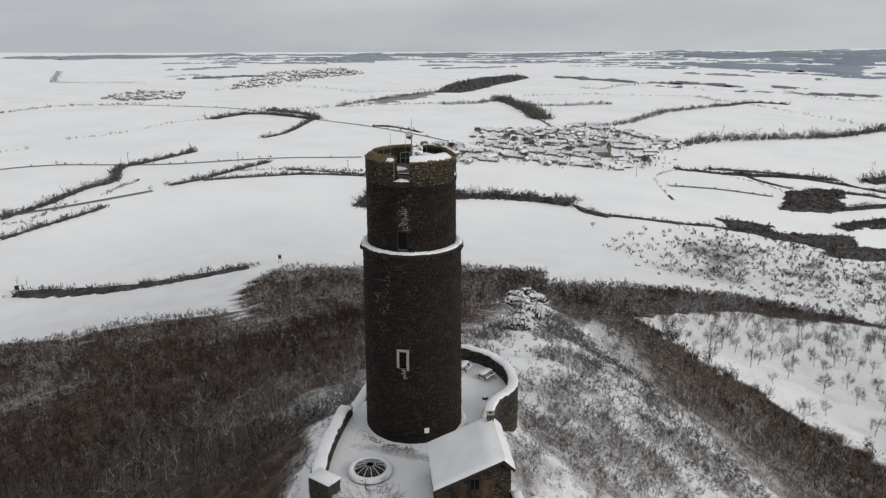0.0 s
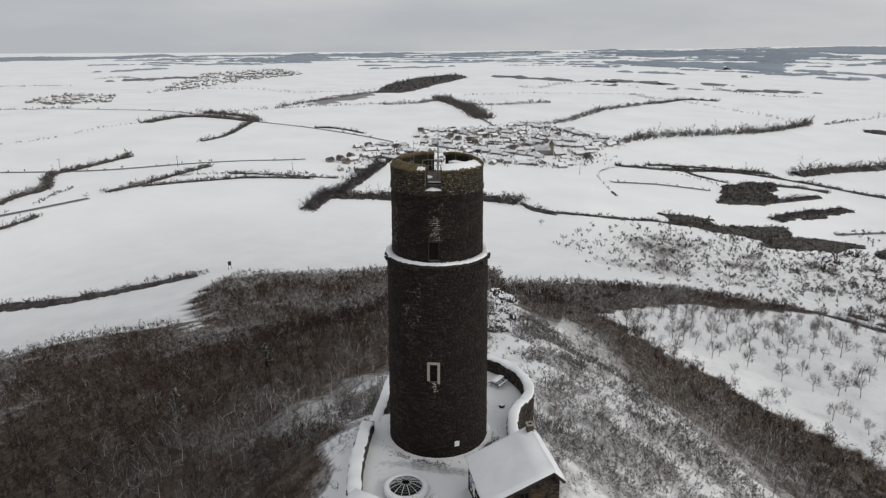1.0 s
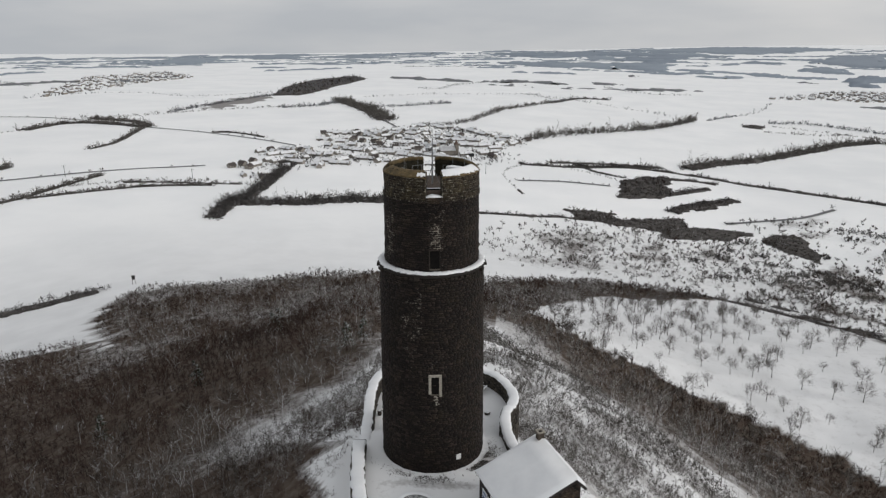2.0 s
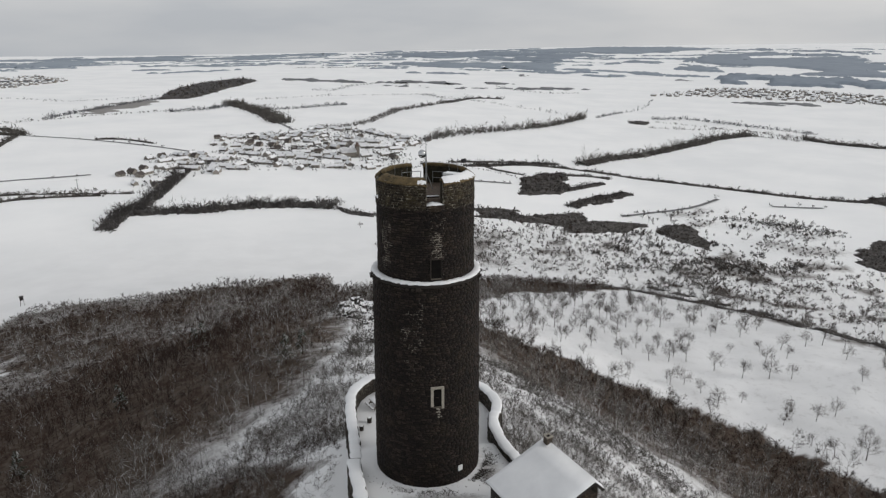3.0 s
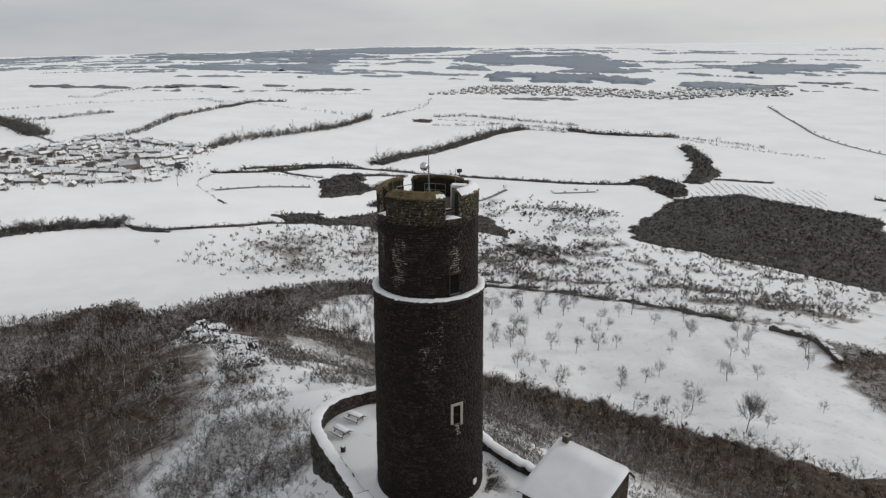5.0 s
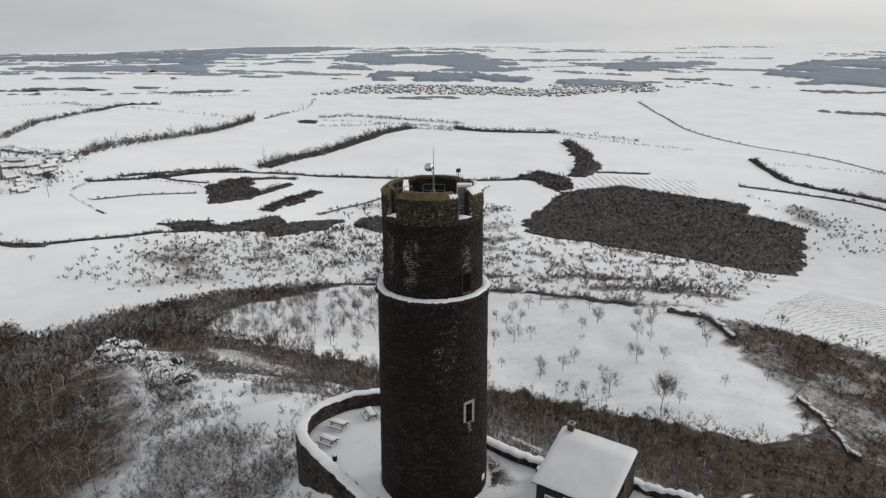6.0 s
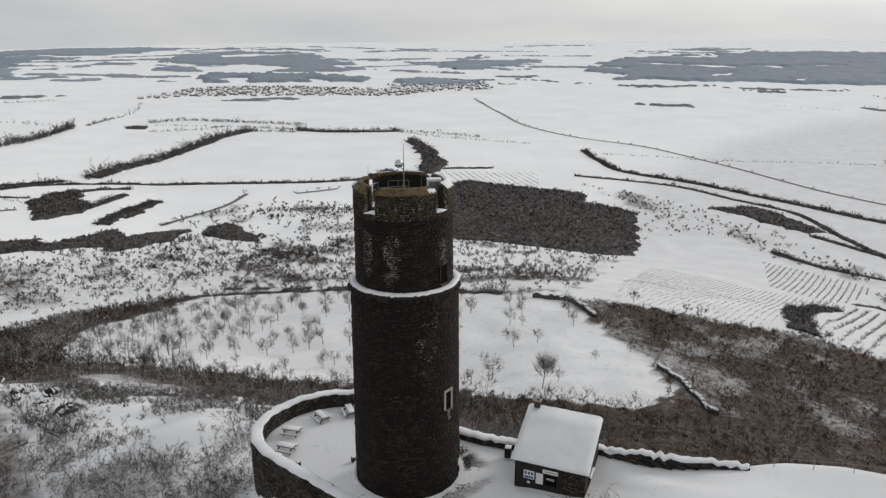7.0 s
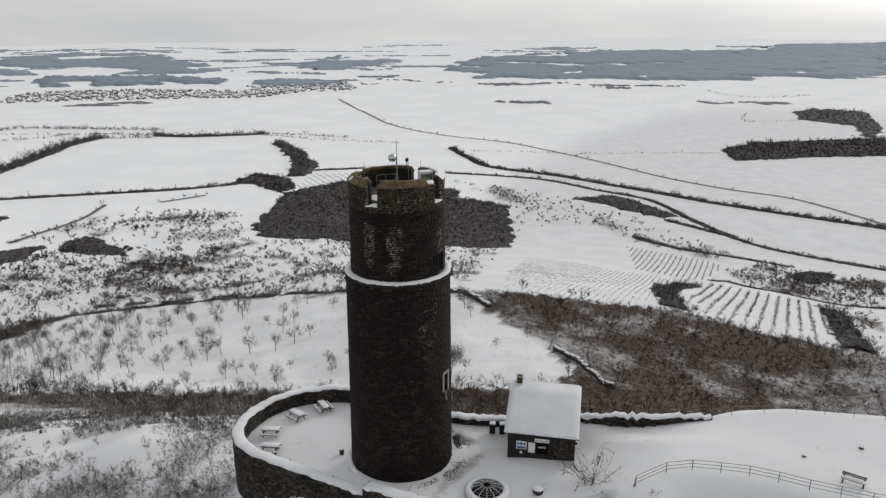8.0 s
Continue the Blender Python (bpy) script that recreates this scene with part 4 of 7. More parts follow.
def build_hut():
    L_, D, R, ZE, ZR, ZB = 6.45, 6.05, 5.45, 3.3, 5.72, 5.2  # length, depth, ridge line, eaves, ridge and back eaves over the floor
    t = thing("hut", 4.96, -9.22, -1.45, -66.1, "stone and board hut with a snow-covered saltbox roof and chimney", "hut")

    def gable(name, x0, x1, label):
        bm = bmesh.new()
        prof = [(0.0, -0.6), (D, -0.6), (D, ZB - 0.25), (R, ZR - 0.25), (0.0, ZE - 0.15)]
        a = [bm.verts.new((x0, y, z)) for y, z in prof]
        b = [bm.verts.new((x1, y, z)) for y, z in prof]
        bm.faces.new(a)
        bm.faces.new(b[::-1])
        for k in range(5):
            bm.faces.new((a[k], a[(k + 1) % 5], b[(k + 1) % 5], b[k]))
        uv = bm.loops.layers.uv.new("metres")
        for f in bm.faces:
            for lp in f.loops:
                lp[uv].uv = (lp.vert.co.y + lp.vert.co.x, lp.vert.co.z)
        return part(name, bm, M_HUT, t, label)

    def long_wall(name, y0, y1, x0, x1, z1, label):
        bm = bmesh.new()
        box(bm, x0, x1, y0, y1, -0.6, z1)
        uv = bm.loops.layers.uv.new("metres")
        for f in bm.faces:
            for lp in f.loops:
                lp[uv].uv = (lp.vert.co.x + lp.vert.co.y, lp.vert.co.z)
        return part(name, bm, M_HUT, t, label)

    gable("gable_wall", 0.0, 0.35, "brown rubble gable wall")
    south = gable("gable_wall", L_ - 0.35, L_, "brown rubble gable wall")
    long_wall("front_wall", 0.0, 0.3, 0.35, L_ - 0.35, ZE - 0.1, "low front wall of brown rubble")
    long_wall("back_wall", D - 0.35, D, 0.35, L_ - 0.35, ZB - 0.4, "rubble back wall")
    # boarded ticket front
    rng = random.Random(3)
    x = 0.12
    while x < 4.2:
        bm = bmesh.new()
        w = rng.uniform(0.16, 0.22)
        board(bm, x, x + w - 0.012, -0.06, -0.005, 0.0, ZE - 0.15)
        part("board", bm, M_BOARD, t)
        x += w
    # roof slab and its snow
    def roof(name, y0, z0, y1, z1, thick, material, label, grow=0.0, wave=0.0):
        n = 24
        rows = []
        r = np.random.default_rng(5)
        xs = np.linspace(-0.32 - grow, L_ + 0.3 + grow, n)
        for s, k in ((0.0, 0.0), (0.0, 0.9), (0.03, 1.0), (0.25, 1.0), (0.5, 1.02), (0.75, 1.0), (1.0, 1.0), (1.0, 0.0)):
            y, z = y0 + (y1 - y0) * s, z0 + (z1 - z0) * s
            edge = np.where((np.arange(n) == 0) | (np.arange(n) == n - 1), 0.0, 1.0)
            rows.append(np.stack([xs, np.full(n, y) + r.normal(0, wave, n) * (s == 0), z + thick * k * edge + r.normal(0, wave, n) * (k > 0)], -1))
        ob = sheet(name, np.array(rows), material, t, label)
        return ob

    roof("roof", -0.28, ZE - 0.12, R, ZR, 0.12, M_BOARD, "dark boarded roof")
    roof("roof", D + 0.35, ZB - 0.45, R, ZR, 0.12, M_BOARD, "dark boarded roof")
    roof("roof_snow", -0.32, ZE - 0.02, R + 0.03, ZR + 0.1, 0.2, M_SNOW, "smooth thick roof snow", 0.04, 0.012)
    roof("roof_snow", D + 0.38, ZB - 0.36, R - 0.03, ZR + 0.1, 0.18, M_SNOW, "smooth thick roof snow", 0.04, 0.012)
    for y0, z0, y1, z1 in ((-0.3, ZE - 0.14, R, ZR - 0.02), (D + 0.36, ZB - 0.47, R, ZR - 0.02)):
        for xe in (-0.34, L_ + 0.3):
            bm = bmesh.new()
            n = Vector((0, y1 - y0, z1 - z0)).normalized()
            up = Vector((0, -n.z, n.y)) * (1 if n.y > 0 else -1)
            vs = [Vector((xe, y0, z0)), Vector((xe, y1, z1))]
            q = [bm.verts.new(p + o + e) for e in (Vector((0, 0, 0)), Vector((0.05, 0, 0))) for p in vs for o in (up * -0.16, up * 0.06)]
            for f in ((0, 1, 3, 2), (4, 6, 7, 5), (0, 2, 6, 4), (1, 5, 7, 3), (0, 4, 5, 1), (2, 3, 7, 6)):
                bm.faces.new([q[i] for i in f])
            part("barge_board", bm, M_BOARD, t)
    # chimney of brick courses with a stone cap and snow
    chim = new("chimney")
    chim.parent = t
    chim.matrix_basis = pose(0.55, R - 0.12, ZR - 0.55)
    for k in range(10):
        bm = bmesh.new()
        box(bm, -0.28, 0.28, -0.28, 0.28, k * 0.13, k * 0.13 + 0.118, 0, 0.012, 0.006, rng)
        part("brick_course", bm, M_BRICK, chim)
    bm = bmesh.new()
    for a, b, c, d in ((-0.34, 0.34, -0.34, -0.16), (-0.34, 0.34, 0.16, 0.34), (-0.34, -0.16, -0.16, 0.16), (0.16, 0.34, -0.16, 0.16)):
        box(bm, a, b, c, d, 1.31, 1.42, 0, 0.015)
    part("cap", bm, M_FRAME, chim, "pale stone chimney cap")
    # dark plug in the cap, coloured as the shade inside the flue
    bm = bmesh.new()
    box(bm, -0.16, 0.16, -0.16, 0.16, 1.0, 1.36)
    part("flue", bm, M_NEARBLACK, chim)
    # notices and hatch on the front
    def notice(name, x0, x1, z0, z1, material, label, bars=(), bar_mat=None):
        bm = bmesh.new()
        box(bm, x0, x1, -0.10, -0.065, z0, z1, 0, 0.006)
        ob = part(name, bm, material, t, label)
        for a, b, c, d in bars:
            bm = bmesh.new()
            box(bm, x0 + (x1 - x0) * a, x0 + (x1 - x0) * b, -0.106, -0.101, z0 + (z1 - z0) * c, z0 + (z1 - z0) * d)
            part("printed_bar", bm, bar_mat or M_BOARD, ob)

    notice("notice_board", 0.85, 1.85, 1.5, 2.35, M_WHITE, "white notice board with blue print", [(0.08, 0.92, 0.08, 0.34), (0.1, 0.3, 0.5, 0.85), (0.38, 0.6, 0.5, 0.85), (0.68, 0.9, 0.5, 0.85)], M_BLUE)
    notice("notice_board", 2.0, 2.65, 1.2, 2.3, M_WHITE, "plain white price board")
    notice("name_board", 2.6, 4.0, 2.42, 2.8, M_WHITE, "long white board over the hatch", [(0.08, 0.92, 0.4, 0.6)], M_STEEL)
    notice("hatch", 2.8, 3.9, 1.2, 2.3, M_NEARBLACK, "dark shuttered ticket hatch")
    for k in range(3):
        bm = bmesh.new()
        bmesh.ops.create_circle(bm, cap_ends=False, segments=16, radius=0.12)
        ring = bmesh.ops.extrude_edge_only(bm, edges=bm.edges[:])["geom"]
        vs = [g for g in ring if isinstance(g, bmesh.types.BMVert)]
        bmesh.ops.scale(bm, verts=vs, vec=(0.66, 0.66, 1))
        bmesh.ops.solidify(bm, geom=bm.faces[:], thickness=0.02)
        bmesh.ops.rotate(bm, verts=bm.verts, cent=(0, 0, 0), matrix=Matrix.Rotation(radians(90), 3, "X"))
        bmesh.ops.translate(bm, verts=bm.verts, vec=(3.1 + 0.25 * k, -0.11, 1.9))
        part("hatch_ring", bm, M_WHITE, t)
    notice("small_notice", 1.2, 1.45, 1.0, 1.25, M_WHITE, "small white card")
    # small barred window and snow-topped blocks on the south gable
    win = new("window")
    win.parent = t
    bm = bmesh.new()
    box(bm, L_ + 0.0, L_ + 0.03, 2.75, 3.45, 3.0, 3.95)
    part("pane", bm, M_NEARBLACK, win)
    bm = bmesh.new()
    for a, b, c, d in ((2.68, 2.75, 2.93, 4.02), (3.45, 3.52, 2.93, 4.02), (2.68, 3.52, 3.95, 4.05), (2.62, 3.58, 2.86, 2.95), (3.07, 3.12, 3.0, 3.95)):
        box(bm, L_ + 0.01, L_ + 0.07, a, b, c, d, 0, 0.008)
    part("window_frame", bm, M_BOARD, win)
    bm = bmesh.new()
    box(bm, L_ - 0.02, L_ + 0.22, 1.5, 3.2, 1.62, 1.84, 0, 0.04, 0.02, rng)
    part("ledge_stones", bm, M_HUT, t)
    bm = bmesh.new()
    box(bm, L_ - 0.02, L_ + 0.25, 1.45, 3.25, 1.84, 2.02, 0, 0.07, 0.03, rng)
    part("ledge_snow", bm, M_SNOW, t)
    return t


build_hut()


# ---- well with its domed grating ----
def build_well():
    t = thing("well", -0.55, -10.35, -1.5, 0, "round snow-rimmed castle well under a domed iron grating", "well")
    rng = random.Random(8)
    for k in range(30):
        a = 2 * math.pi * k / 30
        bm = bmesh.new()
        box(bm, 1.55, 2.0 + rng.uniform(-0.04, 0.04), -0.19, 0.19, -0.3, 0.36 + rng.uniform(-0.03, 0.03), 0, 0.03, 0.015, rng)
        bmesh.ops.rotate(bm, verts=bm.verts, cent=(0, 0, 0), matrix=Matrix.Rotation(a, 3, "Z"))
        part("kerb_stone", bm, M_STONE, t)
    n = 64
    a = np.linspace(0, 2 * math.pi, n + 1)
    r = np.random.default_rng(2)
    rows = []
    for rad, z in ((1.42, 0.2), (1.44, 0.48), (1.6, 0.58), (1.85, 0.57), (2.03, 0.47), (2.06, 0.2)):
        w = r.normal(0, 0.015, n + 1)
        w[-1] = w[0]
        rows.append(np.stack([(rad + w) * np.cos(a), (rad + w) * np.sin(a), np.full(n + 1, z) + w], -1))
    sheet("rim_snow", np.array(rows), M_SNOW, t, "ring of lying snow")
    # no shaft is built: the disc's dark colour gives the shade below the grating
    bm = bmesh.new()
    bmesh.ops.create_circle(bm, cap_ends=True, segments=40, radius=1.5)
    bmesh.ops.translate(bm, verts=bm.verts, vec=(0, 0, 0.2))
    part("shaft_mouth", bm, M_NEARBLACK, t, "flat dark disc across the well mouth")
    for k in range(24):
        q = 2 * math.pi * k / 24
        bm = bmesh.new()
        pts = [(rad * math.cos(q), rad * math.sin(q), 0.50 + 0.42 * (1 - (rad / 1.45) ** 2)) for rad in (1.46, 1.2, 0.9, 0.6, 0.36)]
        for p0, p1 in zip(pts, pts[1:]):
            rod(bm, p0, p1, 0.028, 0.028, 5)
        part("rib", bm, M_IRON if k % 2 else M_SNOW, t)
    for rad in (1.44, 1.22, 1.0, 0.78, 0.56, 0.36):
        bm = bmesh.new()
        z = 0.50 + 0.42 * (1 - (rad / 1.45) ** 2)
        pts = [(rad * math.cos(2 * math.pi * k / 36), rad * math.sin(2 * math.pi * k / 36), z + 0.02) for k in range(37)]
        for p0, p1 in zip(pts, pts[1:]):
            rod(bm, p0, p1, 0.026, 0.026, 4)
        part("hoop", bm, M_STEEL, t)


build_well()


# ---- loose things of the yard and terrace ----
def picnic_table():
    t = thing("picnic_table", 0, 0, 0, 0, "weathered wooden picnic table with benches under snow", "table", "picnic tables on the terrace")
    for k in range(4):
        bm = bmesh.new()
        box(bm, -1.0, 1.0, -0.38 + k * 0.195, -0.2 + k * 0.195, 0.71, 0.755, 0, 0.008)
        part("tabletop_plank", bm, M_WOOD, t)
    bm = bmesh.new()
    box(bm, -0.99, 0.99, -0.37, 0.38, 0.756, 0.86, 0, 0.04)
    part("tabletop_snow", bm, M_SNOW, t, smooth_shade=True)
    for s in (-1, 1):
        bm = bmesh.new()
        box(bm, -1.0, 1.0, s * 0.78 - 0.14, s * 0.78 + 0.14, 0.42, 0.465, 0, 0.008)
        seat = part("bench_seat", bm, M_WOOD, t)
        bm = bmesh.new()
        box(bm, -0.99, 0.99, s * 0.78 - 0.13, s * 0.78 + 0.13, 0.466, 0.54, 0, 0.03)
        part("seat_snow", bm, M_SNOW, seat)
        bm = bmesh.new()
        box(bm, s * 0.72 - 0.05, s * 0.72 + 0.05, -0.86, 0.86, 0.36, 0.42, 0, 0.006)
        part("crossbeam", bm, M_WOOD, t)
        for q in (-1, 1):
            bm = bmesh.new()
            rod(bm, (s * 0.72, q * 0.62, -0.15), (s * 0.72, q * 0.25, 0.71), 0.055, 0.055, 4)
            part("leg", bm, M_WOOD, t)
    return t


def on_yard(x, y):
    return float(yard_floor(np.array(x), np.array(y)))


table = picnic_table()
table.matrix_basis = pose(-3.3, 15.75, on_yard(-3.3, 15.7), 0, 0, -57)
for x, y, a in ((-5.5, 13.3, -62), (0.75, 16.0, -95), (3.9, 14.8, -112)):
    copy_thing(table, pose(x, y, on_yard(x, y), 0, 0, a))


def litter_bin(x, y, z, label, s=1.0):
    t = thing("litter_bin", x, y, z, 20, label, "bin")
    bm = bmesh.new()
    rod(bm, (0, 0, -0.1), (0, 0, 0.62 * s), 0.19 * s, 0.23 * s, 12)
    part("body", bm, M_IRON, t)
    bm = bmesh.new()
    for k in range(12):
        q = 2 * math.pi * k / 12
        rod(bm, (0.225 * s * math.cos(q), 0.225 * s * math.sin(q), 0), (0.25 * s * math.cos(q), 0.25 * s * math.sin(q), 0.64 * s), 0.02, 0.02, 4)
    part("slats", bm, M_WOOD, t)
    bm = bmesh.new()
    rod(bm, (0, 0, 0.62 * s), (0, 0, 0.7 * s), 0.22 * s, 0.16 * s, 12)
    part("snow_cap", bm, M_SNOW, t)


litter_bin(-6.1, 10.0, on_yard(-6, 10), "dark wooden litter bin with a snow cap on the terrace")
litter_bin(-1.5, 6.9, on_yard(-1.5, 6.9), "dark litter bin beside the tower foot in snow", 0.9)
litter_bin(-6.9, 8.4, on_yard(-7, 8.4), "dark litter bin beside the terrace wall", 0.9)


def bench(x, y, z, turn, label):
    t = thing("bench", x, y, z, turn, label, "bench")
    for k, (y0, z0, y1, z1) in enumerate(((-0.2, 0.43, -0.02, 0.47), (0.02, 0.43, 0.2, 0.47))):
        bm = bmesh.new()
        box(bm, -0.9, 0.9, y0, y1, z0, z1, 0, 0.006)
        part("seat_plank", bm, M_WOOD, t)
    for z0 in (0.62, 0.78):
        bm = bmesh.new()
        box(bm, -0.9, 0.9, 0.24, 0.28, z0, z0 + 0.12, 0, 0.006)
        part("back_plank", bm, M_WOOD, t)
    for s in (-0.75, 0.75):
        bm = bmesh.new()
        box(bm, s - 0.05, s + 0.05, -0.2, 0.28, -0.2, 0.43, 0, 0.01)
        box(bm, s - 0.04, s + 0.04, 0.26, 0.34, 0.3, 0.9, 0, 0.01)
        part("leg", bm, M_IRON, t)
    bm = bmesh.new()
    box(bm, -0.88, 0.88, -0.19, 0.2, 0.471, 0.54, 0, 0.03)
    part("seat_snow", bm, M_SNOW, t)


bench(12.8, -37.6, ground_at(12.8, -37.6), -90, "wooden bench with snow on its seat on the plateau")


def refuse_bin(x, y, turn, label):
    t = thing("refuse_bin", x, y, on_yard(x, y), turn, label, "bin", "bins by the hut")
    bm = bmesh.new()
    box(bm, -0.3, 0.3, -0.35, 0.35, 0.05, 1.0, 0, 0.04)
    part("body", bm, M_IRON, t)
    bm = bmesh.new()
    box(bm, -0.33, 0.33, -0.38, 0.38, 1.0, 1.07, 0, 0.03)
    part("lid", bm, M_IRON, t)
    bm = bmesh.new()
    box(bm, -0.3, 0.3, -0.34, 0.34, 1.071, 1.2, 0, 0.06)
    part("snow_cap", bm, M_SNOW, t)


refuse_bin(8.4, -5.4, -59, "dark plastic refuse bin with snow on its lid")
refuse_bin(8.9, -6.3, -59, "dark plastic refuse bin with snow on its lid")


def boulder(x, y, r, seed, label):
    rng = random.Random(seed)
    t = thing("boulder", x, y, ground_at(x, y), 0, label, "rock", "boulders by the hut")
    for name, mat_, lo, hi, grow in (("stone", M_STONE, -1, 1, 1.0), ("snow_cap", M_SNOW, 0.25, 1, 1.07)):
        bm = bmesh.new()
        bmesh.ops.create_icosphere(bm, subdivisions=2, radius=r * grow)
        for v in bm.verts:
            v.co *= 1 + 0.16 * noise.noise(v.co * (1.4 / r) + Vector((seed, 0, 0)))
            v.co.z = v.co.z * 0.8 + r * 0.45
        if name == "snow_cap":
            bmesh.ops.delete(bm, geom=[v for v in bm.verts if v.co.z < r * 0.75], context="VERTS")
        part(name, bm, mat_, t, smooth_shade=True)


boulder(14.0, -13.4, 0.55, 1, "snow-capped boulder beside the hut wall")
boulder(14.6, -14.6, 0.42, 2, "small snow-capped boulder beside the wall")
boulder(2.0, -14.2, 0.5, 3, "snow-covered stone block at the yard edge")
boulder(5.2, 9.6, 0.36, 6, "dark snow-capped stone on the terrace floor")
boulder(15.5, -33.5, 0.2, 4, "half-buried stone in the plateau snow")
boulder(20.5, -37.5, 0.22, 5, "half-buried stone in the plateau snow")


def railing(points, label, height=1.0, rails=(0.35, 0.68, 1.0), r=0.03, sag=0.0):
    p = [Vector((x, y, ground_at(x, y))) for x, y in points]
    t = thing("railing", p[0].x, p[0].y, p[0].z, 0, label, "fence")
    o = p[0].copy()
    for q in p:
        bm = bmesh.new()
        rod(bm, q - o + Vector((0, 0, -0.4)), q - o + Vector((0, 0, height)), r * 1.25, r * 1.25, 6)
        part("post", bm, M_STEEL, t)
    for a, b in zip(p, p[1:]):
        for h in rails:
            bm = bmesh.new()
            rod(bm, a - o + Vector((0, 0, h * height)), b - o + Vector((0, 0, h * height)), r * 0.8, r * 0.8, 5)
            part("rail", bm, M_STEEL, t)


railing([(0.6, -21.0), (2.8, -22.8), (5.6, -24.4), (7.2, -26.1), (8.2, -28.2), (9.1, -30.3), (9.6, -32.5), (9.9, -34.8), (10.4, -37.0), (10.9, -39.2), (11.4, -41.4)], "grey steel railing along the plateau edge in snow")
railing([(20.0, -26.2), (22.0, -28.8), (24.0, -31.4), (25.2, -33.8), (26.4, -36.2), (27.8, -38.8)], "thin grey wire fence along the far plateau edge", 0.95, (0.95,), 0.022)

# tufts of dead grass where the snow is thin beside the tower
tuft_rng = np.random.default_rng(12)
n = 2600
a = np.radians(np.where(np.arange(n) % 3 > 0, tuft_rng.normal(-28, 16, n), tuft_rng.normal(-92, 26, n)))
r = 5.5 + np.abs(tuft_rng.normal(0, 0.62, n))
base = np.stack([r * np.cos(a), r * np.sin(a), np.full(n, -1.47)], -1)
ok = patches(base[:, 0], base[:, 1], 0.8, 4) > 0.45
tip = base + tuft_rng.normal(0, 0.13, (n, 3)) * [1, 1, 0] + np.stack([np.zeros(n), np.zeros(n), tuft_rng.uniform(0.06, 0.2, n)], -1)
v, f = slivers(base[ok], tip[ok], np.full(int(ok.sum()), 0.06), tuft_rng)
tagged(mesh_from("grass_tufts", v, f, M_GREYTWIG), "dead grass tufts in thin snow by the tower foot", "grass", kind="stuff")

# ---- aerials and gear on the tower's platform ----
def aerials():
    t = thing("aerial_mast", 0.1, 0.0, FLOOR, 0, "tall grey aerial mast on the tower platform", "aerial")
    bm = bmesh.new()
    rod(bm, (0, 0, 0), (0, 0, 3.2), 0.07, 0.06, 8)
    rod(bm, (0, 0, 3.2), (0, 0, 4.8), 0.035, 0.02, 6)
    part("pole", bm, M_STEEL, t)
    bm = bmesh.new()
    rod(bm, (0, 0, 2.6), (-0.32, 0.25, 3.05), 0.025, 0.025, 5)
    part("bracket", bm, M_STEEL, t)
    bm = bmesh.new()
    bmesh.ops.create_uvsphere(bm, u_segments=20, v_segments=14, radius=0.36, matrix=Matrix.Translation((-0.32, 0.25, 3.15)))
    part("ball", bm, M_BALL, t, "shiny grey metal ball", True)
    for k, (a, b) in enumerate((((0.6, 0.2, 0.0), (0, 0, 1.6)), ((-0.5, 0.35, 0.0), (0, 0, 1.6)), ((0.0, -0.6, 0.0), (0, 0, 1.6)))):
        bm = bmesh.new()
        rod(bm, a, b, 0.03, 0.03, 5)
        part("stay", bm, M_STEEL, t)
    for x, y, h in ((-2.6, 1.4, 3.1), (-1.5, 2.6, 2.4), (2.0, -1.2, 2.9), (2.9, 0.9, 2.7), (-2.0, -1.8, 2.2)):
        w = thing("whip_aerial", x, y, FLOOR, 0, "thin grey whip aerial standing on the platform", "aerial", "whip aerials")
        bm = bmesh.new()
        rod(bm, (0, 0, 0), (0, 0, h), 0.022, 0.012, 5)
        part("rod", bm, M_STEEL, w)
        bm = bmesh.new()
        rod(bm, (0, 0, 0), (0, 0, 0.5), 0.05, 0.05, 6)
        part("foot", bm, M_STEEL, w)
    CAB = 26.8 - FLOOR
    c = thing("equipment_cabinet", 2.15, -1.6, FLOOR, -35, "white metal equipment cabinet with snow on top", "cabinet")
    bm = bmesh.new()
    box(bm, -0.6, 0.6, -0.4, 0.4, 0, CAB, 0, 0.02)
    part("body", bm, M_WHITE, c)
    bm = bmesh.new()
    box(bm, -0.62, 0.62, -0.42, 0.42, CAB, CAB + 0.14, 0, 0.05)
    part("snow_cap", bm, M_SNOW, c)
    bm = bmesh.new()
    box(bm, -0.53, 0.53, -0.412, -0.401, 0.08, CAB - 0.08, 0, 0.004)
    part("door", bm, M_STEEL, c)
    s = thing("camera_unit", 3.5, 1.55, TOP, 30, "small dark camera unit on a bracket on the parapet", "camera")
    bm = bmesh.new()
    rod(bm, (0, 0, 0), (0, 0, 0.45), 0.04, 0.04, 6)
    part("bracket", bm, M_IRON, s)
    bm = bmesh.new()
    box(bm, -0.22, 0.22, -0.14, 0.14, 0.4, 0.7, 0, 0.04)
    part("housing", bm, M_IRON, s)
    # steps of the inner stair under the opening, snow on each tread
    st = thing("stair", 0.55, -3.4, 24.4, 9, "short stone stair in the parapet opening under snow", "stairs")
    for k in range(3):
        bm = bmesh.new()
        box(bm, -0.6, 0.6, 0.25 * k, 0.25 * k + 0.3, 0.0, 0.42 + 0.19 * k, 0, 0.015)
        step = part("step", bm, M_SCAR, st)
        bm = bmesh.new()
        box(bm, -0.58, 0.58, 0.25 * k + 0.01, 0.25 * k + 0.24, 0.42 + 0.19 * k, 0.48 + 0.19 * k, 0, 0.02)
        part("tread_snow", bm, M_SNOW, step)
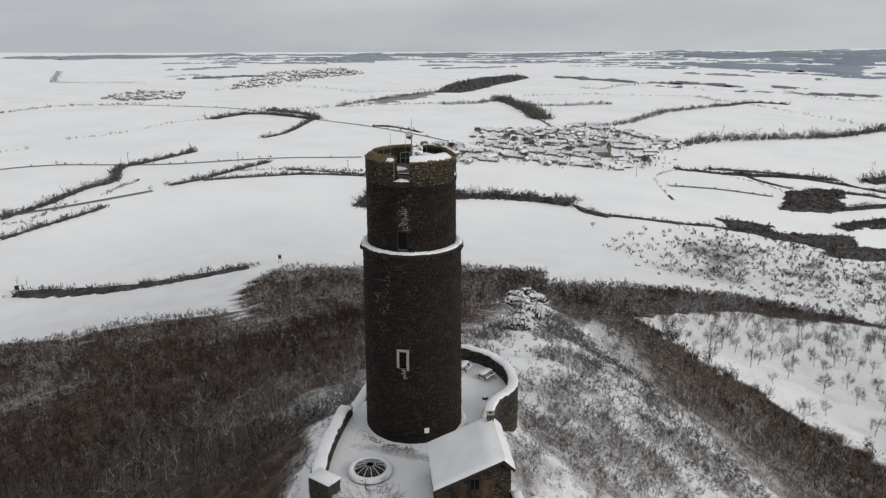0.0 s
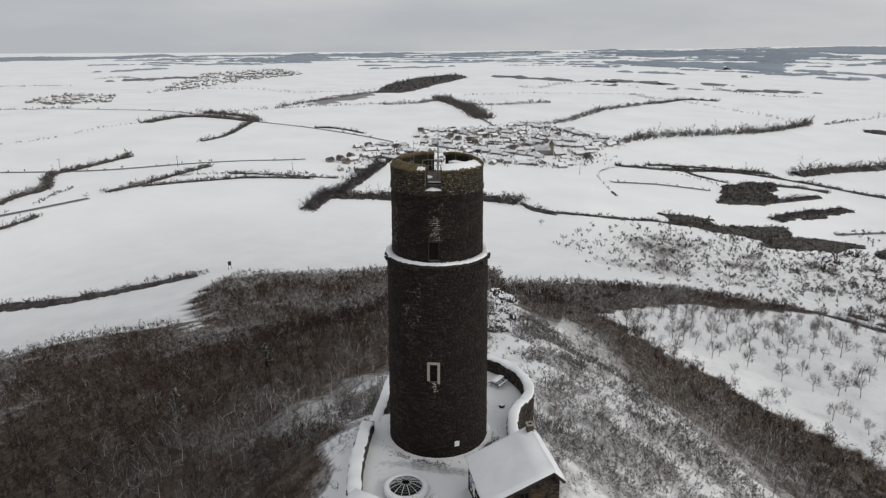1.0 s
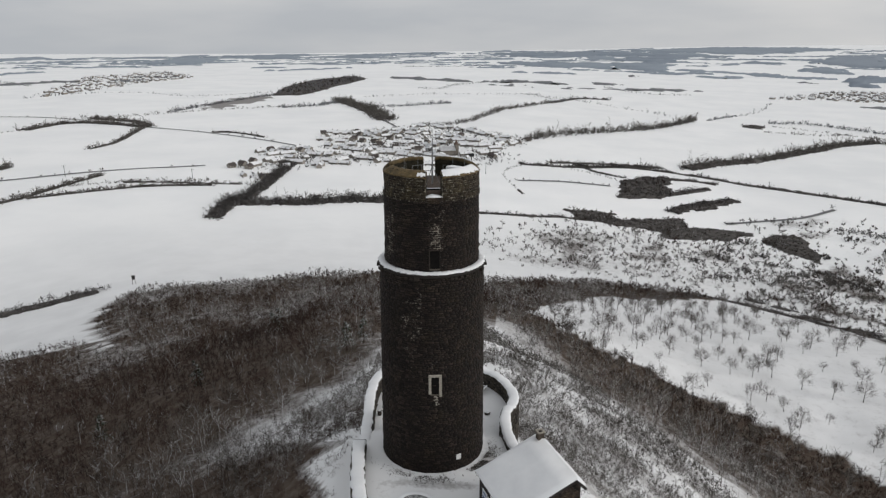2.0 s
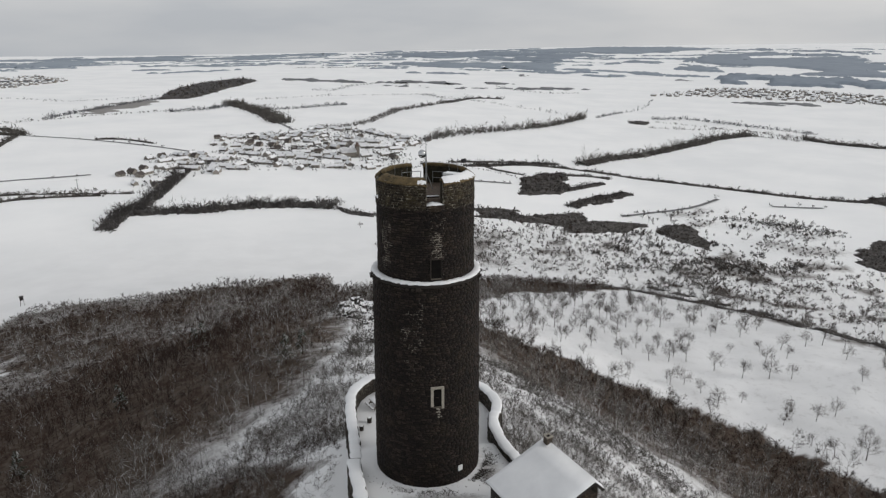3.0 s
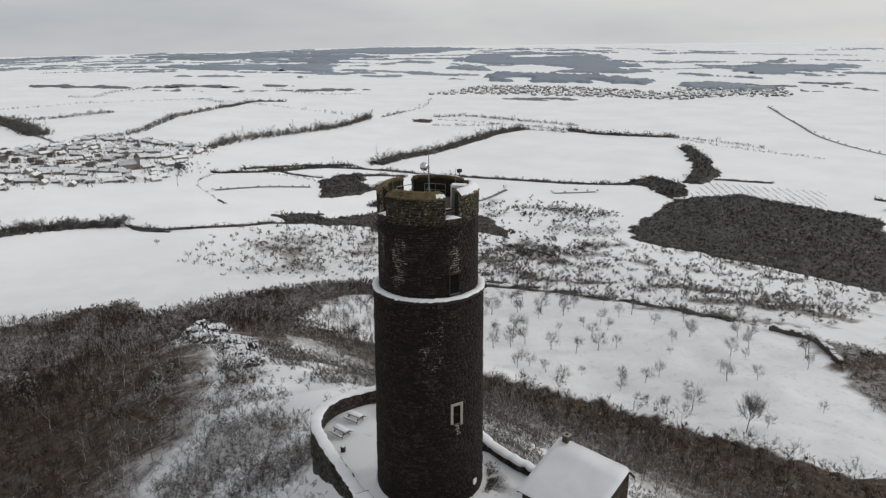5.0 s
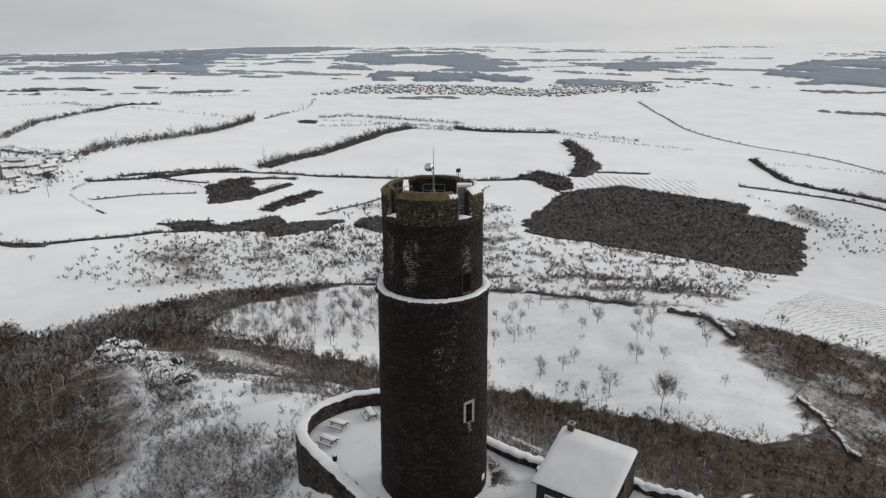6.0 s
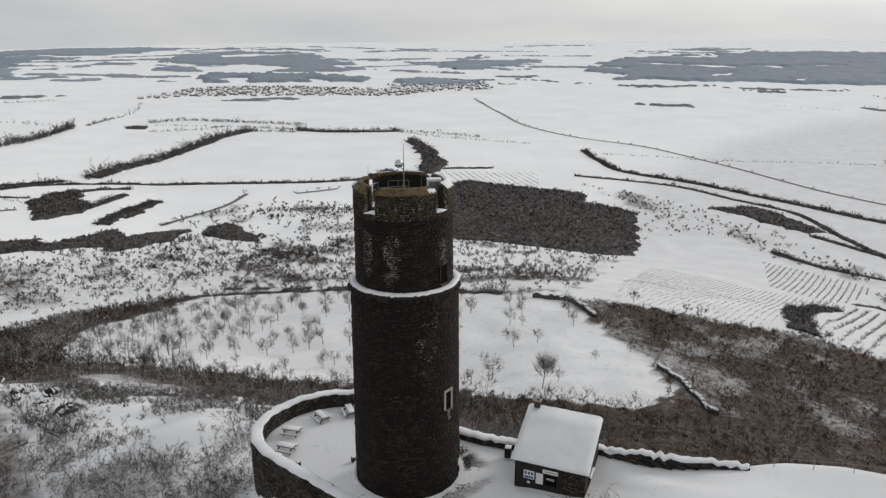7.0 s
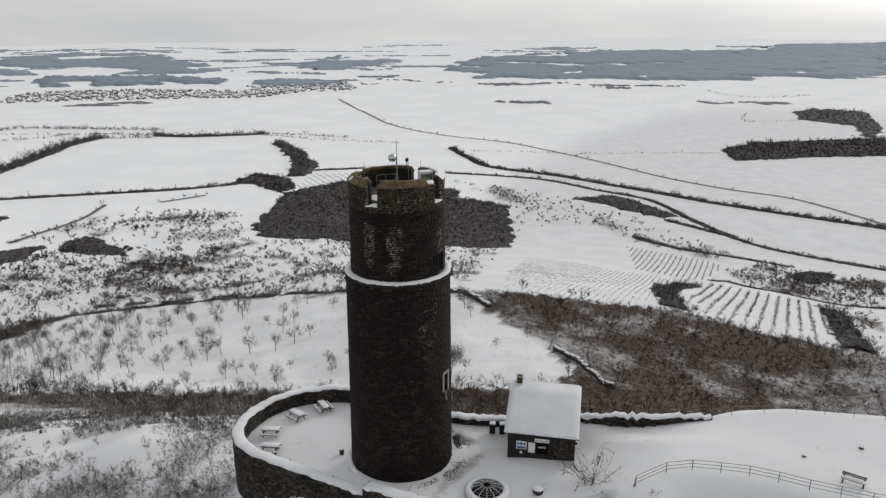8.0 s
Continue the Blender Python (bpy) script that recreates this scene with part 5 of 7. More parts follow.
    g = thing("inner_railing", 0, 0, FLOOR, 0, "grey steel guard frames on the tower platform", "railing")
    for a0, a1 in ((-130, -100), (95, 130), (150, 175), (40, 75)):
        for a in (a0, (a0 + a1) / 2, a1):
            bm = bmesh.new()
            q = radians(a)
            rod(bm, (3.1 * math.cos(q), 3.1 * math.sin(q), 0), (3.1 * math.cos(q), 3.1 * math.sin(q), 1.1), 0.035, 0.035, 5)
            part("post", bm, M_STEEL, g)
        for h in (0.55, 1.1):
            bm = bmesh.new()
            for k in range(4):
                b0, b1 = radians(a0 + (a1 - a0) * k / 4), radians(a0 + (a1 - a0) * (k + 1) / 4)
                rod(bm, (3.1 * math.cos(b0), 3.1 * math.sin(b0), h), (3.1 * math.cos(b1), 3.1 * math.sin(b1), h), 0.03, 0.03, 5)
            part("rail", bm, M_STEEL, g)


M_BALL = plain_material("polished_steel", (0.45, 0.46, 0.47), (0.55, 0.56, 0.57), 4.0, 0.18, 1.0, 0.02)
aerials()


# ---- trees, woods and hedges ----
def scatter(poly, spacing, rng, keep=1.0):
    """Uneven points inside an outline, about so far apart."""
    p = np.array(poly, float)
    (x0, y0), (x1, y1) = p.min(0), p.max(0)
    x, y = np.meshgrid(np.arange(x0, x1, spacing), np.arange(y0, y1, spacing))
    x = x.ravel() + rng.uniform(-0.5, 0.5, x.size) * spacing
    y = y.ravel() + rng.uniform(-0.5, 0.5, y.size) * spacing
    ok = inside(list(poly), x, y) & (rng.random(x.size) < keep)
    return x[ok], y[ok]


def bare_trees(x, y, h, limbs, twigs, rng, thick=1.0, spread=0.42, z=None, bush=False, upright=0.0):
    """Leafless trees: a short trunk, limbs that bend upwards into an oval crown, twigs on the limbs and finer twigs on those.
    Base, tip and width of every stick, the stout ones first, and how many those are for each tree."""
    n = len(x)
    z = ground(x, y) if z is None else z
    least = np.hypot(x + 12, y + 50) * 0.00042
    foot = np.stack([x, y, z - 0.25], -1)
    lean = rng.normal(0, 0.06, (n, 3)) * [1, 1, 0] + [0, 0, 1]
    head = foot + lean * (h * (0.3 if bush else 0.6))[:, None]
    az = rng.uniform(0, 2 * math.pi, (n, limbs))
    up = rng.uniform(-0.25 if bush else -0.45 + 0.7 * upright, 1.0, (n, limbs))
    flat = np.sqrt(1 - up ** 2)
    d = np.stack([np.cos(az) * flat, np.sin(az) * flat, up], -1)
    middle = foot + lean * (h * (0.46 if bush else 0.60))[:, None]
    size = np.array([spread * 0.9, spread * 0.9, 0.40 if bush else 0.32])
    t = middle[:, None] + d * size * h[:, None, None] * rng.uniform(0.7, 1.0, (n, limbs, 1))
    s = rng.uniform(0.0, 0.5, (n, limbs, 1)) if bush else np.clip(rng.uniform(0.40, 0.75, (n, limbs, 1)) + 0.24 * d[..., 2:], 0.36, 0.98)
    b = foot[:, None] + (head - foot)[:, None] * s
    bend = 0.45 * b + 0.55 * t + d * [0.07, 0.07, 0.0] * h[:, None, None] + rng.normal(0, 0.02, t.shape) * h[:, None, None]
    base, tip = [foot, b.reshape(-1, 3), bend.reshape(-1, 3)], [head, bend.reshape(-1, 3), t.reshape(-1, 3)]
    limb_wide = np.repeat(np.maximum(h * 0.011 * thick, least * 1.0), limbs)
    wide = [np.maximum(h * (0.013 if bush else 0.024) * thick, least * 1.3), limb_wide, limb_wide * 0.8]
    k = rng.integers(0, limbs, (n, twigs))
    rows = np.arange(n)[:, None]
    q = rng.uniform(0.0, 1.0, (n, twigs, 1))
    b0, b1 = np.where(q < 0.3, b[rows, k], bend[rows, k]), np.where(q < 0.3, bend[rows, k], t[rows, k])
    tb = b0 + (b1 - b0) * np.where(q < 0.3, 0.45 + q * 1.8, (q - 0.3) / 0.7)
    td = 0.4 * d[rows, k] + rng.normal(0, 0.4, (n, twigs, 3)) + [0, 0, 0.22 + 0.4 * upright]
    td /= np.linalg.norm(td, axis=-1, keepdims=True)
    tl = h[:, None, None] * rng.uniform(0.11, 0.30, (n, twigs, 1)) * (1.2 if bush else 1.0)
    # the second half of the twigs leave the first half
    half = twigs // 2
    if half > 3:
        j = rng.integers(0, half, (n, twigs - half))
        tb[:, half:] = tb[rows, j] + (td * tl)[rows, j] * rng.uniform(0.3, 0.95, (n, twigs - half, 1))
        tl[:, half:] *= 0.7
    base.append(tb.reshape(-1, 3)), tip.append((tb + td * tl).reshape(-1, 3))
    wide.append(np.repeat(np.maximum(h * 0.0055 * thick, least * 1.15), twigs))
    return np.concatenate(base), np.concatenate(tip), np.maximum(np.concatenate(wide), 0.02), 1 + 2 * limbs


def stand(name, x, y, h, limbs, twigs, seed, materials, snowy, label, category, thick=1.0, spread=0.42, group="", bush=False, core=None, shade=None, upright=0.0):
    """Many bare trees or bushes as one body of growth; snowy: how many of the twigs carry snow, one share or one for each tree.
    core: corners and triangles of the dense growth inside; shade: a darker material for some of the trees."""
    rng = np.random.default_rng(seed)
    n = len(x)
    base, tip, wide, stout = bare_trees(x, y, h, limbs, twigs, rng, thick, spread, None, bush, upright)
    slim = np.hypot(np.mean(x), np.mean(y)) > 250 or float(np.mean(h)) < 2.6
    k = n if slim else n * stout
    v, f = needles(base[:k], tip[:k], wide[:k])
    fine = slivers(base[k:], tip[k:], wide[k:] * 1.15, rng)
    f = np.concatenate([f, fine[1] + len(v)])
    v = np.concatenate([v, fine[0]])
    share = np.broadcast_to(np.asarray(snowy, float), (n,))
    last = len(materials) - 1
    # frost lies on whole trees: the laden ones carry it on most of their sticks, the others on few
    laden = rng.random(n) < share
    plain = np.zeros(n, int)
    if shade is not None:
        plain = np.where(0.55 * patches(x, y, 16, seed + 3) + 0.45 * rng.random(n) > 0.5, last + 1, 0)
        materials = list(materials) + [shade]
    trees = np.arange(n)
    owner = np.concatenate([trees, np.repeat(trees, limbs), np.repeat(trees, limbs), np.repeat(trees, twigs)])
    pick = rng.random(len(base))
    kind = np.where(laden[owner], np.where(pick < np.where(np.arange(len(base)) < n * stout, 0.42, 0.13), last, np.where(pick < 0.75, 1, plain[owner])), np.where(pick < 0.05, 1, plain[owner]))
    index = np.concatenate([np.repeat(kind[:k], 3), kind[k:]])
    if core is not None:
        f = np.concatenate([f, core[1] + len(v)])
        v = np.concatenate([v, core[0]])
        mid = core[0][core[1]].mean(1)
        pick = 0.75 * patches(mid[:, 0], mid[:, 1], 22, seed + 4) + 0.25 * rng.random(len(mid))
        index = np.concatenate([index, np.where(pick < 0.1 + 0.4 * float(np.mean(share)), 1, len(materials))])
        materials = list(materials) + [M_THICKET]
    ob = mesh_from(name, v, f, materials, index)
    return tagged(ob, label, category, group, kind="stuff")


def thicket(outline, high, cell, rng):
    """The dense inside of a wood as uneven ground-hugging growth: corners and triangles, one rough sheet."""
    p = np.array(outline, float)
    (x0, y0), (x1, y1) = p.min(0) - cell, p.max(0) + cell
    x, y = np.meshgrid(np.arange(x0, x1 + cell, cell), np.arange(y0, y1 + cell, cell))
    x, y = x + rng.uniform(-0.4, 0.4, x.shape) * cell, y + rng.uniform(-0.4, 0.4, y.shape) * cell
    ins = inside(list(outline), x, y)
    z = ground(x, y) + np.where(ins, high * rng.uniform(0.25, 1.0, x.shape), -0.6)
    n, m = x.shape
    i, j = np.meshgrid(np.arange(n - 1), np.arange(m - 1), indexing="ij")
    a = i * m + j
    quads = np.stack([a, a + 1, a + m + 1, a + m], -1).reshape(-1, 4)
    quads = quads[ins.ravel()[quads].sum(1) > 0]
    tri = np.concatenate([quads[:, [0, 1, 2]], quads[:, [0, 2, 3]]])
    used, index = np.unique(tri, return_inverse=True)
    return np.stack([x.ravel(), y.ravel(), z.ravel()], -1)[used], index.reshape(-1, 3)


def bank(pts, wide, high, rng):
    """The dense inside of a hedge along points: corners and triangles, every facet its own."""
    d = np.gradient(pts, axis=0)
    d /= np.maximum(np.linalg.norm(d, axis=1, keepdims=True), 1e-6)
    side = np.stack([-d[:, 1], d[:, 0]], -1)
    lump = 0.6 + 0.4 * ripple(pts[:, 0], pts[:, 1], 23.0)
    rows = []
    for s, k in ((-0.5, -0.1), (-0.32, 0.7), (0.0, 1.0), (0.32, 0.7), (0.5, -0.1)):
        o = s * wide * rng.uniform(0.6, 1.15, len(pts))
        q = pts + side * o[:, None]
        rows.append(np.stack([q[:, 0], q[:, 1], ground(q[:, 0], q[:, 1]) + high * k * lump * rng.uniform(0.45, 1.1, len(pts))], -1))
    g = np.array(rows)
    n, m = g.shape[:2]
    i, j = np.meshgrid(np.arange(n - 1), np.arange(m - 1), indexing="ij")
    a = i * m + j
    quads = np.stack([a, a + 1, a + m + 1, a + m], -1).reshape(-1, 4)
    tri = np.concatenate([quads[:, [0, 1, 2]], quads[:, [0, 2, 3]]])
    v = g.reshape(-1, 3)[tri].reshape(-1, 3)
    return v, np.arange(len(v)).reshape(-1, 3)


def hedge(line, high, wide, dense):
    """A row of field trees and bushes along a line."""
    global hedge_count
    hedge_count += 1
    rng = np.random.default_rng(hedge_count)
    p = np.array(line, float)
    far = np.hypot(*p.mean(0))
    step = (2.4 if far < 900 else 3.8 if far < 1600 else 6.5) / dense
    pts = along([(a, b, 0) for a, b in line], step)[:, :2]
    rows = max(1, int(round(wide / (3.2 if far < 900 else 5.5 if far < 1600 else 9))))
    x = np.repeat(pts[:, 0], rows) + rng.uniform(-0.5, 0.5, len(pts) * rows) * wide
    y = np.repeat(pts[:, 1], rows) + rng.uniform(-0.5, 0.5, len(pts) * rows) * wide
    lump = 0.75 + 0.45 * ripple(x, y, 31.0)
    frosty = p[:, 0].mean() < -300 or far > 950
    wide = wide * (0.75 if p[:, 0].mean() < -300 else 1.35 if far < 1000 else 0.95)
    h = 1.25 * high * lump * rng.uniform(0.5, 1.15, len(x))
    h = np.where(rng.random(len(x)) < 0.06, h * 1.6, h)
    # beyond 1500 m the twig colour itself carries the distance haze
    m = [M_HAZEGREY, M_HAZEGREY] if far > 1500 else [M_GREYTWIG, M_PALETWIG] if frosty else [M_FARWOOD, M_GREYTWIG] if far > 700 else [M_FARWOOD, M_GREYTWIG, M_SNOWTWIG]
    t = 38 if far < 700 else 26 if far < 900 else 20 if far < 1600 else 10
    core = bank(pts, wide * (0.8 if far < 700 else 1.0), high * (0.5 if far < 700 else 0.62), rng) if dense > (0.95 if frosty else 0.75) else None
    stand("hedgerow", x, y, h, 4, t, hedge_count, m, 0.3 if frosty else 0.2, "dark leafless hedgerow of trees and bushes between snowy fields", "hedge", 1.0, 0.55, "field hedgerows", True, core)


def avenue(line, high, step):
    """Separate small trees along a road."""
    global hedge_count
    hedge_count += 1
    rng = np.random.default_rng(hedge_count + 500)
    mid = along([(a, b, 0) for a, b in line], 18.0)[:, :2]
    d = np.gradient(mid, axis=0)
    d /= np.maximum(np.linalg.norm(d, axis=1, keepdims=True), 1e-6)
    rim = [mid + np.stack([-d[:, 1], d[:, 0]], -1) * o for o in (-2.6, 0.0, 2.6)]
    grid = np.array([np.stack([q[:, 0], q[:, 1], ground(q[:, 0], q[:, 1]) + 0.5], -1) for q in rim])
    tagged(sheet("road", grid, M_ROAD), "dark narrow country road through the snow", "road", kind="structure")
    pts = along([(a, b, 0) for a, b in line], step)[:, :2]
    pts = pts[rng.random(len(pts)) < 0.8]
    x, y = pts[:, 0] + rng.normal(0, 2, len(pts)), pts[:, 1] + rng.normal(0, 2, len(pts))
    far = np.hypot(x.mean(), y.mean())
    stand("road_trees", x, y, high * rng.uniform(0.6, 1.2, len(x)), 6, 50, hedge_count, [M_FARWOOD, M_GREYTWIG], 0.2, "row of small bare trees along a field road", "trees", 1.0, 0.6, "roadside trees")


def ragged(outline, rng):
    """The outline with an uneven, wandering edge."""
    made = []
    for a, b in zip(outline, outline[1:] + outline[:1]):
        n = max(2, int(math.hypot(b[0] - a[0], b[1] - a[1]) / 9))
        much = min(2.6, 0.08 * math.hypot(b[0] - a[0], b[1] - a[1]))
        made += [(a[0] + (b[0] - a[0]) * k / n + rng.normal(0, much), a[1] + (b[1] - a[1]) * k / n + rng.normal(0, much)) for k in range(n)]
    return made


def copse(outline, high, sort):
    """A small wood or thicket."""
    global hedge_count
    hedge_count += 1
    rng = np.random.default_rng(hedge_count + 900)
    outline = ragged(outline, rng)
    p = np.array(outline, float)
    far = np.hypot(*p.mean(0))
    gap = {"dark": 5.0, "brown": 4.2, "scrub": 5.5, "scrubwood": 4.8}[sort] * (1.0 if far < 1000 else 1.5 if far < 1600 else 2.6)
    x, y = scatter(outline, gap, rng)
    h = high * (0.8 + 0.25 * ripple(x, y, 40.0)) * rng.uniform(0.6, 1.15, len(x))
    # beyond 1700 m the copse takes the colour with haze mixed in
    m = [M_HAZEGREY, M_HAZEGREY] if far > 1700 else [M_FARWOOD, M_GREYTWIG] if sort == "dark" else [M_FARWOOD, M_PALETWIG, M_SNOWTWIG] if sort == "scrubwood" else [M_FARWOOD, M_GREYTWIG, M_SNOWTWIG]
    label = {"dark": "dense dark leafless copse in snowy fields", "brown": "brown leafless thicket in the snow", "scrub": "loose scrub of bare bushes in the snow", "scrubwood": "grey-brown young wood with bare crowns"}[sort]
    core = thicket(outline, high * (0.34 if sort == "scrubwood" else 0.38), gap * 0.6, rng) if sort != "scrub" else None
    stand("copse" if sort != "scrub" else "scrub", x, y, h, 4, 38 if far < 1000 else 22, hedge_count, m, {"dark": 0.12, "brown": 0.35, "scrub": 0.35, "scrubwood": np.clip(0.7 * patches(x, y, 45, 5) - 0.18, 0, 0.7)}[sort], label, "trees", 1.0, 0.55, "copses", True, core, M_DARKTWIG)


hedge_count = 0
hedge([(100, 352), (142, 376), (178, 282), (190, 205), (200, 165)], 3.2, 7, 1)
hedge([(200, 165), (214, 142), (204, 118)], 2.0, 5, 0.7)
hedge([(300, 62), (380, 92), (440, 92)], 4.5, 16, 1)
hedge([(-357, 250), (-314, 261), (-280, 271), (-250, 287), (-226, 306)], 5, 14, 1)
hedge([(-450, 321), (-446, 349), (-440, 382), (-437, 413)], 5, 9, 1)
hedge([(-489, 356), (-488, 400), (-499, 456), (-499, 493), (-543, 552), (-542, 584), (-534, 669)], 6, 12, 1)
hedge([(-435, 496), (-423, 523), (-415, 580), (-409, 631)], 5, 10, 1)
hedge([(-417, 524), (-378, 554), (-327, 590), (-282, 612)], 5, 10, 1)
hedge([(-411, 574), (-355, 606), (-295, 633)], 4, 7, 0.7)
hedge([(-718, 963), (-706, 1037), (-658, 1052), (-548, 1011)], 8, 25, 1)
hedge([(-697, 1106), (-604, 1076), (-554, 1023)], 8, 20, 1)
hedge([(-521, 802), (-518, 866), (-552, 1000)], 6, 12, 1)
hedge([(-615, 1235), (-596, 1421), (-554, 1650)], 7, 14, 0.8)
hedge([(-449, 1376), (-380, 1437), (-364, 1552)], 8, 20, 0.8)
hedge([(-364, 1552), (-279, 1400), (-206, 1222)], 12, 40, 1)
hedge([(-282, 1442), (-205, 1483), (-117, 1558)], 8, 14, 0.9)
hedge([(-132, 1166), (-75, 1211), (-25, 1371), (25, 1507), (121, 1672)], 8, 18, 0.9)
hedge([(121, 1672), (189, 1784), (269, 1792)], 10, 20, 1)
hedge([(49, 1066), (115, 1156), (206, 1230), (309, 1334), (396, 1455)], 14, 14, 0.9)
hedge([(185, 1735), (303, 1584), (351, 1507), (407, 1503)], 9, 12, 0.7)
hedge([(-768, 707), (-747, 747), (-736, 785)], 4, 6, 0.7)
hedge([(-751, 586), (-749, 624)], 4, 6, 0.6)
hedge([(-738, 823), (-739, 896), (-718, 963)], 4, 6, 0.5)
hedge([(-1124, 913), (-1123, 1038), (-1007, 1136)], 5, 12, 0.6)
hedge([(-1061, 1472), (-1021, 1573), (-879, 1643), (-724, 1586), (-585, 1742)], 5, 14, 0.5)
hedge([(-329, 1671), (-220, 1768), (-45, 1818), (90, 1868)], 5, 16, 0.5)
hedge([(-232, 1968), (-183, 1942), (-136, 2105), (-78, 2214)], 5, 20, 0.8)
hedge([(314, 2166), (346, 2040), (428, 1981), (519, 2002)], 5, 20, 0.9)
hedge([(76, 1859), (101, 1804), (132, 1772)], 6, 24, 0.9)
hedge([(-424, 3070), (-261, 3091), (-80, 3151)], 5, 30, 0.8)
avenue([(-660, 507), (-625, 548), (-507, 588), (-419, 655), (-333, 717)], 4, 14)
avenue([(-1056, 1083), (-992, 1119), (-826, 1126), (-688, 1083)], 4, 30)
avenue([(-548, 1011), (-454, 985), (-348, 933), (-271, 884)], 4, 26)
avenue([(-493, 360), (-464, 407), (-435, 472)], 5, 30)
hedge([(-431, 982), (-396, 987), (-341, 951)], 6, 8, 1)
hedge([(-1689, 1584), (-1935, 1836), (-2133, 2047)], 4, 20, 0.9)
hedge([(-1545, 1908), (-1529, 2001), (-1306, 1838)], 4, 30, 0.9)
hedge([(-1666, 1572), (-1545, 1613), (-1430, 1639)], 4, 30, 0.8)
hedge([(-235, 495), (-239, 544), (-234, 595), (-238, 677), (-243, 743)], 7, 16, 1)
hedge([(-237, 550), (-210, 562), (-178, 572), (-145, 590), (-103, 600), (-64, 597)], 8, 22, 1)
hedge([(-59, 592), (-46, 575), (-25, 567)], 4, 6, 1)
hedge([(-365, 597), (-313, 613), (-258, 626)], 4, 8, 1)
hedge([(212, 832), (243, 837), (270, 829)], 5, 8, 1)
hedge([(98, 863), (162, 885), (212, 904)], 5, 10, 1)
hedge([(253, 491), (266, 467), (269, 436)], 3, 5, 1)
avenue([(229, 646), (264, 659), (314, 678), (367, 724)], 5, 12)
hedge([(-55, 583), (-19, 574), (30, 581), (62, 593), (106, 598)], 4, 6, 1)
hedge([(27, 840), (98, 854), (162, 887), (209, 884)], 5, 9, 1)
hedge([(209, 884), (282, 858), (348, 816), (409, 770), (466, 726), (528, 695)], 5, 8, 1)
hedge([(253, 913), (322, 982), (398, 1034), (492, 1113), (568, 1182), (646, 1218)], 12, 26, 1)
hedge([(665, 1281), (722, 1176)], 6, 12, 0.8)
hedge([(723, 1168), (752, 1105), (854, 1018)], 10, 20, 1)
hedge([(846, 1001), (870, 878), (929, 760)], 5, 8, 0.8)
hedge([(47, 1051), (139, 1164), (244, 1251), (384, 1426)], 10, 12, 0.8)
hedge([(427, 1467), (513, 1568)], 6, 10, 0.9)
avenue([(23, 739), (71, 756), (130, 756)], 4, 10)
hedge([(7, 786), (40, 840), (95, 836), (150, 787)], 3, 4, 0.6)
hedge([(543, 1421), (597, 1358), (661, 1274)], 4, 8, 0.8)
hedge([(946, 650), (887, 576), (841, 505), (855, 392), (844, 274), (832, 198), (828, 94), (826, 48), (825, 0), (826, -27)], 6, 10, 1)
avenue([(1398, 1339), (1256, 1131), (1106, 904), (1063, 744), (1071, 611), (1036, 481), (985, 361), (943, 262), (920, 180), (915, 110), (873, 42), (839, 1)], 5, 26)
hedge([(761, 531), (814, 415), (806, 328), (794, 248), (731, 174), (678, 103), (666, 40), (667, -13)], 4, 7, 1)
hedge([(454, 6), (419, -3), (355, -13), (314, -21)], 4.5, 16, 1)
hedge([(489, 93), (500, 81), (493, 65), (496, 46), (491, 11), (501, -6), (518, -22)], 3, 6, 0.8)
hedge([(630, 205), (622, 182), (608, 148)], 4, 8, 1)
hedge([(624, 201), (611, 154), (614, 103), (616, 56)], 4, 6, 1)
hedge([(1795, 373), (1658, 338), (1755, 241)], 4, 8, 0.8)
hedge([(948, 611), (1010, 532), (1048, 466), (1141, 364), (1202, 278)], 4, 6, 0.6)
hedge([(-478, 346), (-465, 358), (-463, 366)], 3, 6, 0.8)
hedge([(-466, 370), (-468, 388), (-471, 404)], 3.5, 8, 0.7)
hedge([(-466, 445), (-472, 478), (-477, 503)], 3, 6, 0.7)
avenue([(-210, 1218), (-174, 1130), (-149, 1031), (-114, 941)], 4, 20)
hedge([(6, 768), (13, 728), (20, 700)], 2.6, 3, 0.6)
hedge([(23, 690), (28, 672)], 2.4, 4, 1)
hedge([(65, 870), (105, 887), (166, 904), (217, 903)], 5, 9, 1)
hedge([(105, 875), (121, 837), (155, 813)], 3.5, 5, 0.8)
hedge([(631, 1220), (669, 1180), (696, 1144)], 6, 10, 0.6)
hedge([(498, 1334), (548, 1306), (594, 1297), (637, 1310)], 6, 12, 0.6)
hedge([(551, 1463), (621, 1453), (671, 1384), (703, 1341), (771, 1231)], 8, 14, 0.7)
hedge([(855, 1021), (878, 965), (902, 904), (915, 863)], 6, 9, 0.7)
hedge([(526, 1571), (613, 1697), (684, 1850)], 6, 10, 0.6)
hedge([(175, 727), (210, 758), (252, 800)], 5, 10, 1)
hedge([(180, 667), (217, 709), (269, 751)], 5, 14, 1)
avenue([(411, 685), (440, 678), (464, 674)], 5, 15)
hedge([(327, 628), (359, 613), (391, 588), (412, 560)], 4, 16, 0.7)
hedge([(650, 681), (692, 650), (709, 639)], 4, 8, 0.8)
hedge([(644, 1212), (680, 1178), (714, 1144)], 6, 9, 0.6)
hedge([(717, 201), (705, 161), (693, 123)], 4, 8, 1)
hedge([(1877, 722), (1904, 573)], 4, 8, 0.4)
hedge([(2015, 546), (2013, 492)], 5, 8, 0.6)
hedge([(2281, 607), (2160, 507), (2174, 402), (2279, 317)], 6, 10, 0.7)
